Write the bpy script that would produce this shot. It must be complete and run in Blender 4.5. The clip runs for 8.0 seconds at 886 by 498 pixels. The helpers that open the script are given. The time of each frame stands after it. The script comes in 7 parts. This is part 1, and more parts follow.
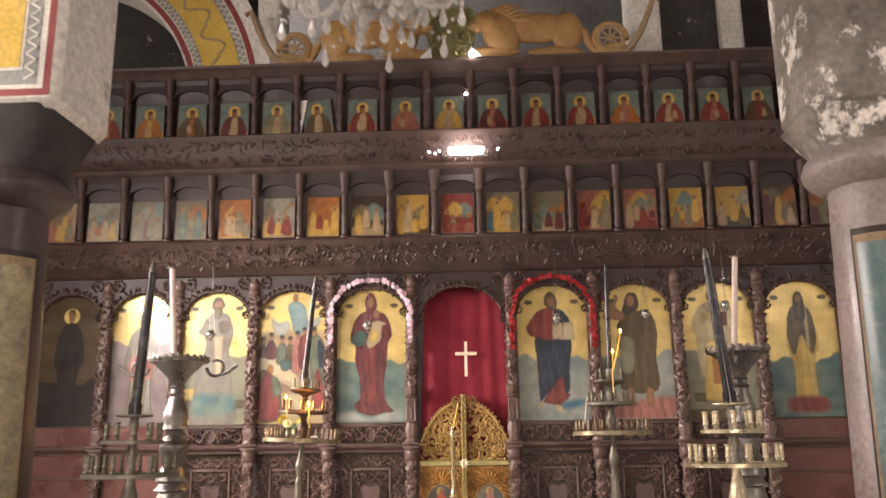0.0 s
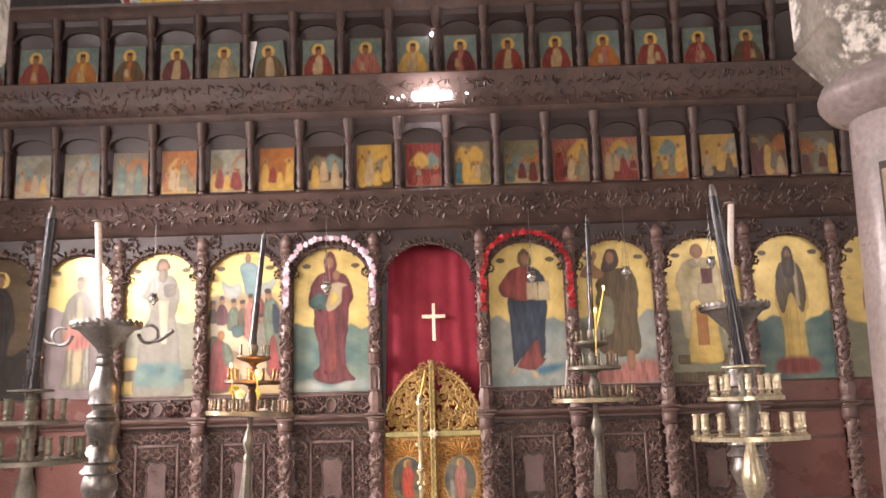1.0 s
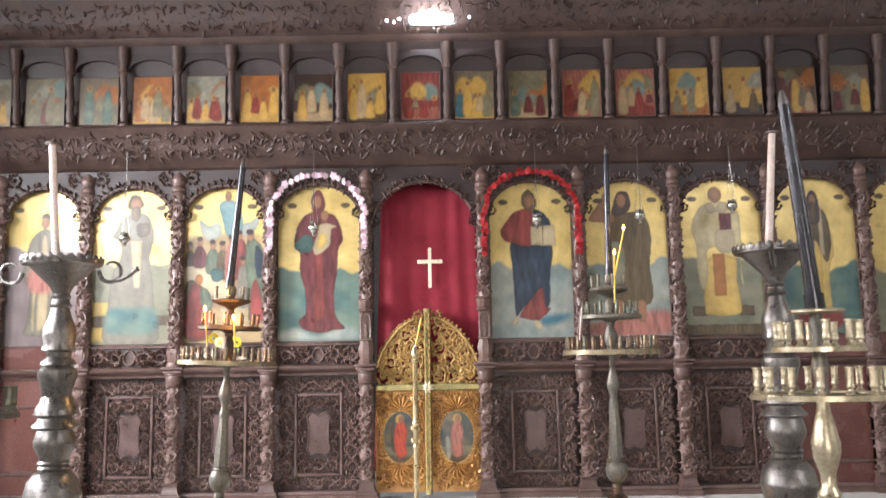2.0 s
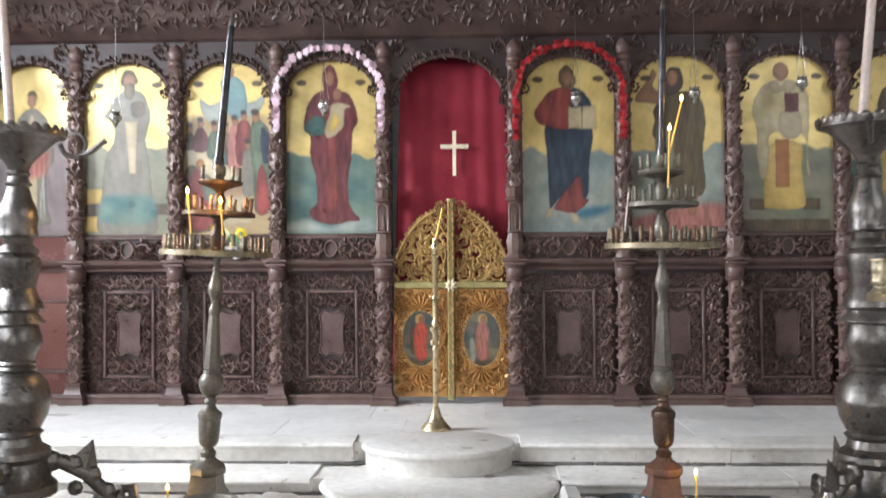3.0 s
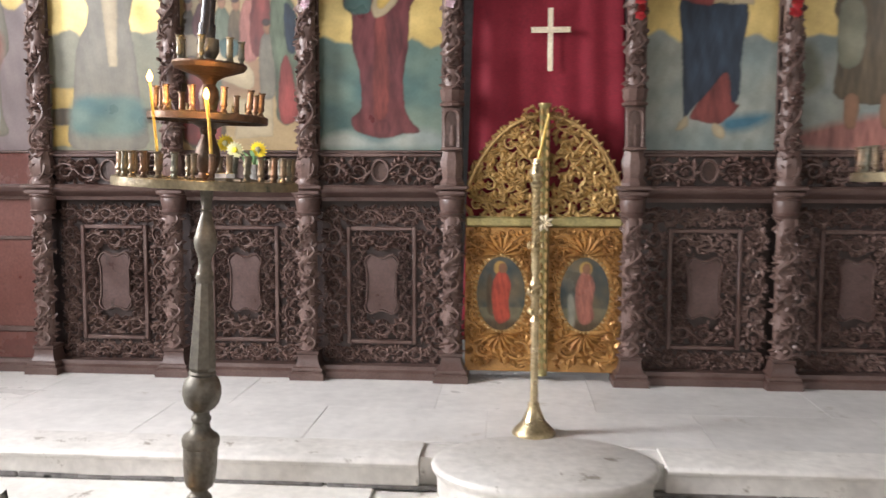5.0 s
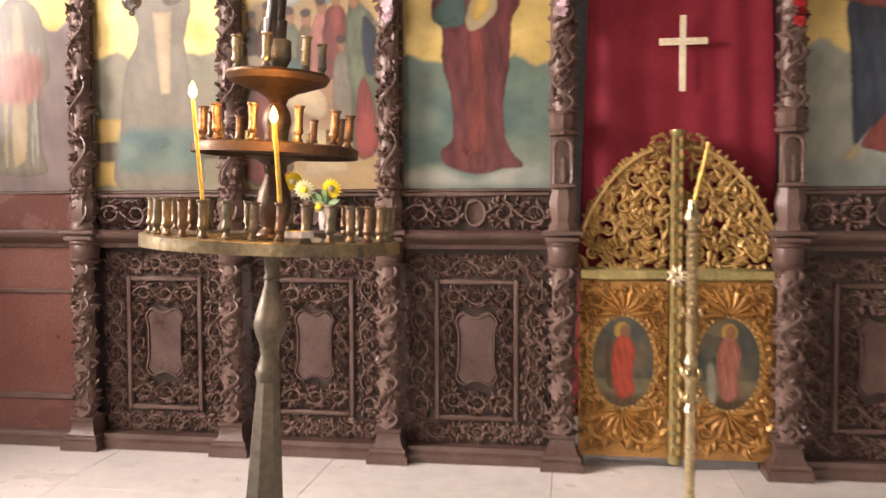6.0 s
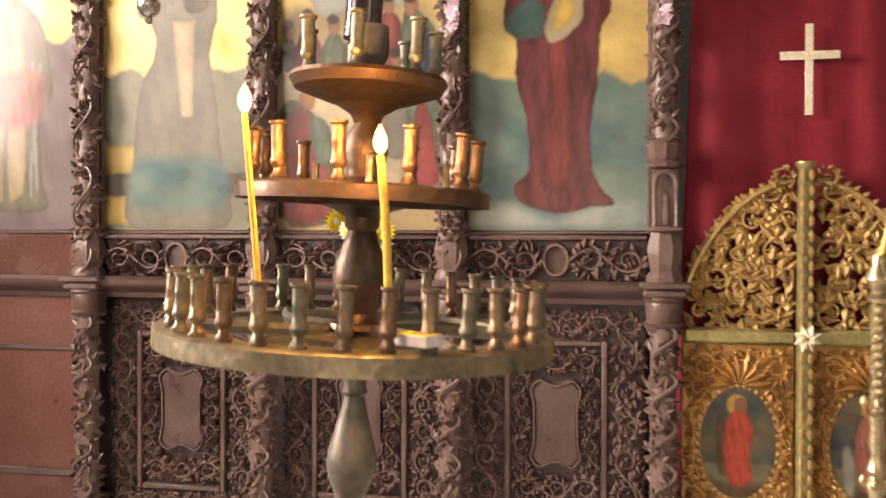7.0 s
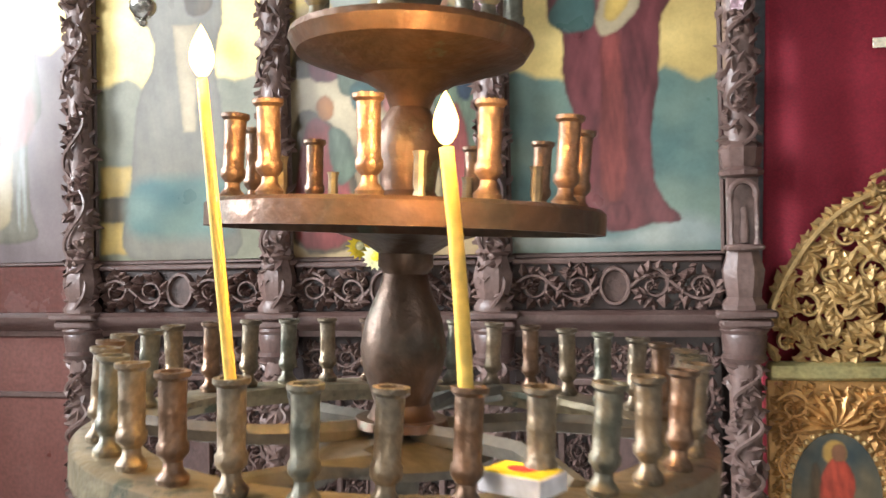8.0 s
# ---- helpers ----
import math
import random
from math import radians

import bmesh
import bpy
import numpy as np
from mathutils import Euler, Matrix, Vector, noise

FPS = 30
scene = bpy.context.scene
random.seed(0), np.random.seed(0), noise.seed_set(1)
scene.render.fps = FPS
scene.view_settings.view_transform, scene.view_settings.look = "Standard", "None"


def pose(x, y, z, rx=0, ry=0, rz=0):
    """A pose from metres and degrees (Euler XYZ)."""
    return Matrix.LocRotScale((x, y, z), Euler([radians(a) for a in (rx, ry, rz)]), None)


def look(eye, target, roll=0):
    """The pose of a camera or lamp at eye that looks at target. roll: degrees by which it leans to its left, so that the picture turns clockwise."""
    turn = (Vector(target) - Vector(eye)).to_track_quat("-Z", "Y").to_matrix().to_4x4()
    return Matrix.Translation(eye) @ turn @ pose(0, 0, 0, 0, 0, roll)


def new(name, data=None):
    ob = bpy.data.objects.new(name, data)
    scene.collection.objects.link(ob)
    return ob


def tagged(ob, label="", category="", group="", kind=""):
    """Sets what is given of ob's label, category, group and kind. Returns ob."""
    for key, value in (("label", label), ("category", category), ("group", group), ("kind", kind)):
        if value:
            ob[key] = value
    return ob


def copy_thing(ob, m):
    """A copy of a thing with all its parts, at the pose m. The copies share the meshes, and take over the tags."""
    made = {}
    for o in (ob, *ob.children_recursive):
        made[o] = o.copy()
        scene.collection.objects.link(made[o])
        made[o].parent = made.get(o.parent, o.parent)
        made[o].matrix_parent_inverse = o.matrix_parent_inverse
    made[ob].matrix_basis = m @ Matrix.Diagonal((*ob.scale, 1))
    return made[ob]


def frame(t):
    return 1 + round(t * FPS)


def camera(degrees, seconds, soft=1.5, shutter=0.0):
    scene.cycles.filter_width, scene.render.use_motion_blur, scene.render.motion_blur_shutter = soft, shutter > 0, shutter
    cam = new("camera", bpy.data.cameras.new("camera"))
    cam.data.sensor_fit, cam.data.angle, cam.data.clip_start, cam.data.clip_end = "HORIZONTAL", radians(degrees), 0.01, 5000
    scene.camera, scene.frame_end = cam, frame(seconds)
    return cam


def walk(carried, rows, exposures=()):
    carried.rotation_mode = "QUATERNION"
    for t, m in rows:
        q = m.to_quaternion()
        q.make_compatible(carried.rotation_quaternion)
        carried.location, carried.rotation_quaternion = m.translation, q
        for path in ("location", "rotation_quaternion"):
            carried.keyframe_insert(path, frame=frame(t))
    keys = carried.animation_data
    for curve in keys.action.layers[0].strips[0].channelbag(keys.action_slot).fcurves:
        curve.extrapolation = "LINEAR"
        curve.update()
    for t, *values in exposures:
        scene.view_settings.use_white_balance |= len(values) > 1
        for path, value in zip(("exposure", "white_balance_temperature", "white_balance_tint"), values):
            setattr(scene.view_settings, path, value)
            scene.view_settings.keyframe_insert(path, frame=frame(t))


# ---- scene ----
cam = camera(55.5, 8.0, 1.5, 0.5)
PATH = [
    (0, (0.401, 0.26, 1.609), (0.306, 2.205, 2.062), -0.7),
    (0.5, (0.464, 0.681, 1.635), (0.392, 2.636, 2.05), -1.3),
    (1, (0.405, 1.034, 1.648), (0.381, 2.998, 2.023), -1.6),
    (1.2, (0.381, 1.214, 1.654), (0.368, 3.183, 2.008), -1.4),
    (2.3, (0.303, 1.956, 1.624), (0.3, 3.944, 1.837), -0.9),
    (2.5, (0.308, 2.115, 1.619), (0.284, 4.108, 1.782), -0.7),
    (3, (0.374, 2.599, 1.586), (0.292, 4.597, 1.623), -0.3),
    (3.5, (0.208, 3.154, 1.641), (0.147, 5.152, 1.562), -0.2),
    (4, (0.19, 3.604, 1.651), (0.106, 5.597, 1.509), -0.3),
    (4.2, (0.156, 3.786, 1.65), (0.065, 5.777, 1.49), -0.2),
    (5.3, (-0.182, 4.841, 1.682), (-0.381, 6.825, 1.52), 0.1),
    (5.5, (-0.263, 5.013, 1.687), (-0.487, 6.996, 1.549), -0.0),
    (6, (-0.414, 5.48, 1.736), (-0.716, 7.456, 1.65), -0.1),
    (6.5, (-0.608, 5.863, 1.741), (-0.941, 7.835, 1.713), 0.6),
    (7, (-0.808, 6.209, 1.822), (-1.14, 8.181, 1.802), 0.2),
    (7.5, (-0.899, 6.501, 1.843), (-1.261, 8.468, 1.853), -0.5),
    (8, (-0.964, 6.701, 1.854), (-1.347, 8.664, 1.877), -1.0),
]
EXPOSURES = [(0, 0.7, 7700, 23), (0.5, 0.9, 7300, 18), (1, 1.12, 7300, 25), (2.5, 1.02, 6050, 10), (3, 0.65, 6050, 10), (4, 0.38, 6050, 12), (5.5, 0.41, 7400, 20), (6, 0.44, 8200, 27), (6.5, 0.47, 8200, 24), (7, 0.48, 8400, 24), (7.5, 0.62, 7600, 15), (8, 0.62, 6200, 9)]
walk(cam, [(t, look(eye, target, roll)) for t, eye, target, roll in PATH], EXPOSURES)

import numpy as np

# ---------------------------------------------------------------- light
world = bpy.data.worlds.new("world")
scene.world = world
world.use_nodes = True
wn = world.node_tree
sky = wn.nodes.new("ShaderNodeTexSky")
sky.sky_type, sky.sun_disc, sky.sun_elevation, sky.sun_rotation = "NISHITA", False, radians(38), radians(250)
wn.links.new(sky.outputs[0], wn.nodes["Background"].inputs[0])
wn.nodes["Background"].inputs[1].default_value = 0.1
scene.view_settings.exposure = 0.0


def area(name, eye, target, sx, sy, watts, col, spread=180):
    la = bpy.data.lights.new(name, "AREA")
    la.shape, la.size, la.size_y, la.energy, la.color = "RECTANGLE", sx, sy, watts, col
    la.spread = radians(spread)
    ob = new(name, la)
    ob.matrix_world = look(eye, target)
    return ob


def point(name, at, watts, col, size=0.02):
    la = bpy.data.lights.new(name, "POINT")
    la.energy, la.color, la.shadow_soft_size = watts, col, size
    ob = new(name, la)
    ob.location = at
    return ob


DAY = (0.97, 0.98, 1.0)
# daylight of two north windows, then three fill lamps added north, south and west
area("window_light", (-6.0, 7.5, 3.5), (2.0, 9.6, 0.8), 1.1, 2.0, 115, DAY, 82)
area("window_light", (-6.0, 4.0, 4.3), (-0.5, 8.6, 0.6), 1.1, 2.0, 75, DAY, 115)
# added side fill with no window known behind either lamp
area("window_light", (-6.0, 0.6, 4.3), (0.0, 8.5, 3.2), 1.1, 2.0, 200, DAY)
area("window_light", (6.2, 1.6, 4.3), (0.8, 7.5, 0.8), 1.1, 2.0, 90, DAY)
# added frontal fill; the west wall has no door opening
area("west_door_light", (0.2, -5.0, 1.7), (0.2, 8.0, 1.0), 2.2, 3.0, 150, (1.0, 0.95, 0.88))

# unseen lamp added to brighten the east wall behind the screen
area("apse_window_light", (-6.1, 11.0, 8.0), (2.5, 12.6, 8.0), 0.9, 1.6, 330, DAY)

# ---------------------------------------------------------------- materials


def mk(name, c1, c2, rough=0.6, metal=0.0, scale=5.0, fine=60.0, bump=0.2, rvar=0.12, coat=0.0, tint=0.0, speck=None, dist=0.01, spec=0.5, grain=0.2, stretch=None):
    """Two colours mixed by broad noise, fine grain in value, roughness and relief."""
    m = bpy.data.materials.new(name)
    m.use_nodes = True
    t = m.node_tree
    n, l = t.nodes, t.links
    b = n["Principled BSDF"]
    co = n.new("ShaderNodeTexCoord")
    n1 = n.new("ShaderNodeTexNoise")
    n1.inputs["Scale"].default_value, n1.inputs["Detail"].default_value, n1.inputs["Roughness"].default_value = scale, 6, 0.62
    n2 = n.new("ShaderNodeTexNoise")
    n2.inputs["Scale"].default_value, n2.inputs["Detail"].default_value = fine, 3
    mp = n.new("ShaderNodeMapping")
    mp.inputs["Scale"].default_value = stretch or (1, 1, 1)
    l.new(co.outputs["Object"], mp.inputs["Vector"])
    l.new(mp.outputs[0], n1.inputs["Vector"])
    l.new(co.outputs["Object"], n2.inputs["Vector"])
    r1 = n.new("ShaderNodeMapRange")
    r1.inputs[1].default_value, r1.inputs[2].default_value = 0.36, 0.66
    l.new(n1.outputs[0], r1.inputs[0])
    mx = n.new("ShaderNodeMix")
    mx.data_type = "RGBA"
    mx.inputs[6].default_value, mx.inputs[7].default_value = (*c1, 1), (*c2, 1)
    l.new(r1.outputs[0], mx.inputs[0])
    out = mx.outputs[2]
    if speck:
        n3 = n.new("ShaderNodeTexNoise")
        n3.inputs["Scale"].default_value, n3.inputs["Detail"].default_value, n3.inputs["Roughness"].default_value = speck[1], 8, 0.7
        l.new(co.outputs["Object"], n3.inputs["Vector"])
        r3 = n.new("ShaderNodeMapRange")
        r3.inputs[1].default_value, r3.inputs[2].default_value = speck[2], speck[2] + 0.06
        l.new(n3.outputs[0], r3.inputs[0])
        m3 = n.new("ShaderNodeMix")
        m3.data_type = "RGBA"
        m3.inputs[7].default_value = (*speck[0], 1)
        l.new(r3.outputs[0], m3.inputs[0])
        l.new(out, m3.inputs[6])
        out = m3.outputs[2]
    hs = n.new("ShaderNodeHueSaturation")
    r2 = n.new("ShaderNodeMapRange")
    r2.inputs[1].default_value, r2.inputs[2].default_value, r2.inputs[3].default_value, r2.inputs[4].default_value = 0.3, 0.7, 1 - grain, 1 + grain
    l.new(n2.outputs[0], r2.inputs[0])
    if tint:
        oi = n.new("ShaderNodeObjectInfo")
        ro = n.new("ShaderNodeMapRange")
        ro.inputs[3].default_value, ro.inputs[4].default_value = 1 - tint, 1 + tint
        l.new(oi.outputs["Random"], ro.inputs[0])
        mu = n.new("ShaderNodeMath")
        mu.operation = "MULTIPLY"
        l.new(r2.outputs[0], mu.inputs[0])
        l.new(ro.outputs[0], mu.inputs[1])
        l.new(mu.outputs[0], hs.inputs["Value"])
    else:
        l.new(r2.outputs[0], hs.inputs["Value"])
    l.new(out, hs.inputs["Color"])
    l.new(hs.outputs[0], b.inputs["Base Color"])
    rr = n.new("ShaderNodeMapRange")
    rr.inputs[1].default_value, rr.inputs[2].default_value = 0.3, 0.7
    rr.inputs[3].default_value, rr.inputs[4].default_value = max(0.03, rough - rvar), min(1, rough + rvar)
    l.new(n1.outputs[0], rr.inputs[0])
    l.new(rr.outputs[0], b.inputs["Roughness"])
    b.inputs["Metallic"].default_value = metal
    b.inputs["Specular IOR Level"].default_value = spec
    b.inputs["Coat Weight"].default_value, b.inputs["Coat Roughness"].default_value = coat, 0.12
    bp = n.new("ShaderNodeBump")
    bp.inputs["Strength"].default_value, bp.inputs["Distance"].default_value = bump, dist
    l.new(n2.outputs[0], bp.inputs["Height"])
    l.new(bp.outputs[0], b.inputs["Normal"])
    return m


def glow(name, col, strength):
    m = bpy.data.materials.new(name)
    m.use_nodes = True
    b = m.node_tree.nodes["Principled BSDF"]
    b.inputs["Base Color"].default_value = (*col, 1)
    b.inputs["Emission Color"].default_value = (*col, 1)
    b.inputs["Emission Strength"].default_value = strength
    return m


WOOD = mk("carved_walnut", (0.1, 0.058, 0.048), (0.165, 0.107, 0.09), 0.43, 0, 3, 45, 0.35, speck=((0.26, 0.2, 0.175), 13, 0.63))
# near-black walnut; on the recessed boards the shade is in this colour
WOODD = mk("dark_and_shaded_walnut", (0.02, 0.011, 0.01), (0.036, 0.021, 0.019), 0.5, 0, 4, 70, 0.2)
# board behind the carving, darkened: its recess shade is in the colour
WOODB = mk("shaded_panel_walnut", (0.028, 0.0155, 0.013), (0.046, 0.027, 0.023), 0.45, 0, 4, 70, 0.2)
WOODM = mk("walnut_moulding", (0.075, 0.041, 0.034), (0.12, 0.076, 0.064), 0.4, 0, 5, 70, 0.2)
WOODT = mk("dark_brown_walnut", (0.036, 0.019, 0.015), (0.078, 0.044, 0.034), 0.55, 0, 4, 60, 0.3, speck=((0.12, 0.076, 0.06), 16, 0.64))
REDW = mk("red_brown_painted_board", (0.1, 0.034, 0.027), (0.155, 0.063, 0.05), 0.3, 0, 2, 50, 0.15, speck=((0.15, 0.07, 0.055), 5, 0.66))
PLAQ = mk("bare_wood_plaque", (0.064, 0.036, 0.031), (0.1, 0.06, 0.053), 0.36, 0, 6, 80, 0.12, speck=((0.045, 0.026, 0.022), 9, 0.6))
GILT = mk("old_gilding", (0.52, 0.355, 0.15), (0.36, 0.23, 0.09), 0.42, 0.5, 6, 60, 0.3, speck=((0.22, 0.11, 0.035), 22, 0.65))
GILTO = mk("orange_gilding", (0.46, 0.25, 0.08), (0.3, 0.15, 0.048), 0.42, 0.45, 6, 60, 0.3, speck=((0.24, 0.08, 0.035), 18, 0.62))
GILTG = mk("greenish_gilding", (0.42, 0.35, 0.15), (0.24, 0.22, 0.1), 0.38, 0.6, 9, 60, 0.3)
BRASS = mk("tarnished_brass", (0.4, 0.335, 0.21), (0.24, 0.2, 0.14), 0.4, 0.75, 11, 70, 0.25, speck=((0.13, 0.14, 0.1), 22, 0.57))
BRASSD = mk("dark_bronze", (0.21, 0.19, 0.155), (0.14, 0.134, 0.112), 0.46, 0.55, 7, 60, 0.2, speck=((0.2, 0.24, 0.19), 11, 0.62))
COPPER = mk("copper_stained_bronze", (0.15, 0.085, 0.055), (0.085, 0.066, 0.05), 0.42, 0.7, 10, 60, 0.25, speck=((0.13, 0.14, 0.1), 16, 0.6))
IRON = mk("pewter_grey_metal", (0.14, 0.13, 0.118), (0.23, 0.215, 0.2), 0.36, 0.8, 6, 60, 0.25, speck=((0.07, 0.065, 0.06), 12, 0.58))
POLB = mk("polished_brass", (0.68, 0.57, 0.36), (0.5, 0.4, 0.23), 0.34, 0.9, 12, 80, 0.1)
BRASSL = mk("pale_rubbed_brass", (0.6, 0.53, 0.38), (0.42, 0.36, 0.24), 0.34, 0.8, 11, 70, 0.2, speck=((0.25, 0.23, 0.16), 22, 0.62))
SILVER = mk("silver", (0.55, 0.54, 0.5), (0.35, 0.34, 0.31), 0.25, 0.95, 18, 80, 0.15)
MARBLE = mk("white_marble", (0.77, 0.755, 0.725), (0.62, 0.61, 0.585), 0.36, 0, 1.4, 14, 0.06, tint=0.07, speck=((0.5, 0.47, 0.42), 3, 0.62), grain=0.06)
MARBLED = mk("worn_marble_edge", (0.76, 0.74, 0.7), (0.58, 0.56, 0.52), 0.45, 0, 2, 20, 0.15, tint=0.05, speck=((0.27, 0.24, 0.2), 5, 0.6), grain=0.1)
MORTAR = mk("crumbled_mortar", (0.2, 0.19, 0.18), (0.12, 0.115, 0.11), 0.9, 0, 9, 40, 0.6)
STONE = mk("nave_stone", (0.42, 0.39, 0.36), (0.32, 0.29, 0.27), 0.6, 0, 2, 30, 0.2, tint=0.08)
CLOTH = mk("pale_dusty_cloth", (0.52, 0.49, 0.45), (0.4, 0.375, 0.35), 0.9, 0, 6, 90, 0.4)
CURT = mk("red_velvet", (0.24, 0.008, 0.024), (0.18, 0.006, 0.017), 0.8, 0, 3, 120, 0.2)
RIB = mk("cream_brocade_ribbon", (0.82, 0.74, 0.58), (0.7, 0.6, 0.42), 0.4, 0.2, 20, 90, 0.2)
PLAST = mk("old_white_plaster", (0.74, 0.72, 0.67), (0.56, 0.54, 0.49), 0.85, 0, 1.6, 22, 0.3, speck=((0.34, 0.33, 0.31), 2.4, 0.62))
PLASTP = mk("peeling_plaster", (0.1, 0.088, 0.076), (0.3, 0.27, 0.235), 0.7, 0, 1.8, 22, 0.5, speck=((0.78, 0.74, 0.68), 3.0, 0.53))
PLASTG = mk("grey_plaster", (0.22, 0.22, 0.215), (0.14, 0.14, 0.14), 0.85, 0, 1.2, 22, 0.3)
# soot on the corbel; on the recess sheets the dark colour is shade
DARKP = mk("soot_and_shade_plaster", (0.028, 0.026, 0.025), (0.06, 0.056, 0.052), 0.85, 0, 3, 22, 0.3, speck=((0.42, 0.4, 0.37), 4.5, 0.64))
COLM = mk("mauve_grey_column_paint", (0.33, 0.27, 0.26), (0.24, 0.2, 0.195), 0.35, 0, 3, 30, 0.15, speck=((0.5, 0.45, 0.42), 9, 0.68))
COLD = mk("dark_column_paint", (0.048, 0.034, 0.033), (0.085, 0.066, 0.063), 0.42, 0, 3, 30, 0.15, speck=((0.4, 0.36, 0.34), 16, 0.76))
PRED = mk("oxblood_border_paint", (0.3, 0.05, 0.05), (0.22, 0.04, 0.04), 0.7, 0, 5, 40, 0.15)
PYEL = mk("ochre_ornament_paint", (0.68, 0.46, 0.1), (0.58, 0.38, 0.07), 0.7, 0, 5, 40, 0.15)
PWHT = mk("cream_border_paint", (0.7, 0.68, 0.6), (0.58, 0.56, 0.5), 0.7, 0, 5, 40, 0.15)
PGRY = mk("grey_border_paint", (0.3, 0.31, 0.29), (0.22, 0.23, 0.22), 0.7, 0, 5, 40, 0.15)
WAXY = mk("yellow_beeswax", (0.85, 0.6, 0.13), (0.78, 0.52, 0.1), 0.4, 0, 20, 70, 0.1)
WAXW = mk("pale_wax", (0.72, 0.6, 0.54), (0.62, 0.5, 0.44), 0.4, 0, 6, 70, 0.1)
NAVY = mk("blue_black_paint", (0.022, 0.022, 0.026), (0.04, 0.041, 0.047), 0.24, 0.2, 5, 60, 0.1)
GREENP = mk("mossy_carving_paint", (0.16, 0.16, 0.08), (0.26, 0.22, 0.09), 0.55, 0.1, 9, 60, 0.4)
OCHRE = mk("ochre_painted_carving", (0.47, 0.28, 0.11), (0.32, 0.17, 0.065), 0.55, 0, 4, 50, 0.3)
TAN = mk("bleached_carved_wood", (0.36, 0.25, 0.15), (0.26, 0.18, 0.11), 0.6, 0, 5, 50, 0.3)
WHITEB = mk("white_card", (0.82, 0.8, 0.8), (0.75, 0.73, 0.73), 0.6, 0, 9, 60, 0.05)
SAND = mk("pale_sand", (0.7, 0.58, 0.33), (0.55, 0.44, 0.24), 0.95, 0, 20, 120, 0.6)
TERRA = mk("terracotta_copper", (0.21, 0.1, 0.066), (0.13, 0.085, 0.062), 0.5, 0.3, 6, 60, 0.2)
ENAMEL = mk("blue_black_enamel", (0.05, 0.06, 0.075), (0.08, 0.09, 0.1), 0.2, 0.1, 5, 60, 0.1)
LEAFG = mk("leaf_green", (0.1, 0.22, 0.08), (0.2, 0.32, 0.16), 0.5, 0, 20, 80, 0.2)
PETALY = mk("yellow_petal", (0.85, 0.68, 0.03), (0.78, 0.55, 0.02), 0.5, 0, 20, 80, 0.2)
PETALW = mk("cream_petal", (0.85, 0.84, 0.55), (0.8, 0.76, 0.4), 0.5, 0, 20, 80, 0.2)
PETALP = mk("pale_pink_silk", (0.85, 0.66, 0.72), (0.78, 0.55, 0.64), 0.7, 0, 12, 80, 0.2, tint=0.15)
PETALR = mk("red_silk", (0.62, 0.045, 0.05), (0.45, 0.02, 0.028), 0.7, 0, 12, 80, 0.2, tint=0.2)
FLAME = glow("candle_flame", (1.0, 0.6, 0.17), 8.0)
# emission for the white glints on the screen, which are no lamps
GLINT = glow("cold_white_glint", (0.9, 0.95, 1.0), 30)
CRYS = mk("cut_crystal", (0.94, 0.94, 0.92), (0.88, 0.88, 0.86), 0.08, 0, 9, 50, 0.0, spec=0.9)
CRYS.node_tree.nodes["Principled BSDF"].inputs["Transmission Weight"].default_value = 0.6


PIGMENT = {}


def paint(name, c1, c2=None, rough=0.26, scale=6, fold=False):
    """Varnished paint; fold: drawn out downwards like drapery."""
    k = 0.66 if fold else 0.78
    if fold and not c2:
        c1, c2 = tuple(min(1, v * 1.3) for v in c1), tuple(v * k for v in c1)
    c2 = c2 or tuple(v * k for v in c1)
    PIGMENT[name] = (c1, c2, fold)
    return mk(name, c1, c2, rough, 0, 1.5 if fold else scale, 26, 0.04, 0.06, coat=0.06, spec=0.4, grain=0.07, stretch=(10, 1, 1.3) if fold else None)


IGOLD = paint("icon_gold_ground", (0.6, 0.46, 0.18), (0.5, 0.37, 0.13), scale=2)
IHALO = paint("icon_halo", (0.62, 0.46, 0.15))
ITEAL = paint("icon_teal_hills", (0.04, 0.1, 0.1), (0.13, 0.18, 0.14), scale=2.2)
ISLEEVE = paint("icon_dark_teal", (0.03, 0.07, 0.068), (0.06, 0.1, 0.085))
ITUNIC = paint("icon_dull_red", (0.12, 0.03, 0.026), fold=True)
IGRN = paint("icon_green_ground", (0.12, 0.13, 0.085), (0.2, 0.19, 0.13), scale=2.5)
IPALE = paint("icon_pale_cloud", (0.3, 0.31, 0.26), (0.16, 0.2, 0.19), scale=3)
IMAR = paint("icon_maroon", (0.085, 0.024, 0.026), fold=True)
IRED = paint("icon_red", (0.16, 0.035, 0.03), fold=True)
INAVY = paint("icon_navy", (0.018, 0.028, 0.042), fold=True)
IBLUE = paint("icon_blue", (0.05, 0.14, 0.19))
ISKIN = paint("icon_umber", (0.24, 0.125, 0.07))
IDARK = paint("icon_dark", (0.05, 0.035, 0.03))
ICRM = paint("icon_cream", (0.36, 0.295, 0.185))
IGREY = paint("icon_grey_vestment", (0.1, 0.094, 0.074), (0.155, 0.142, 0.108), fold=True)
IVEST = paint("icon_cream_vestment", (0.3, 0.25, 0.13), (0.4, 0.34, 0.2), fold=True)
IOCH = paint("icon_ochre_vestment", (0.36, 0.24, 0.06), (0.42, 0.3, 0.09), fold=True)
IBRN = paint("icon_brown_robe", (0.075, 0.055, 0.03), fold=True)
IORG = paint("icon_orange", (0.32, 0.13, 0.035))
ISKY = paint("icon_sky", (0.1, 0.18, 0.19), (0.17, 0.24, 0.23))
IROSE = paint("icon_rose", (0.26, 0.11, 0.09), fold=True)

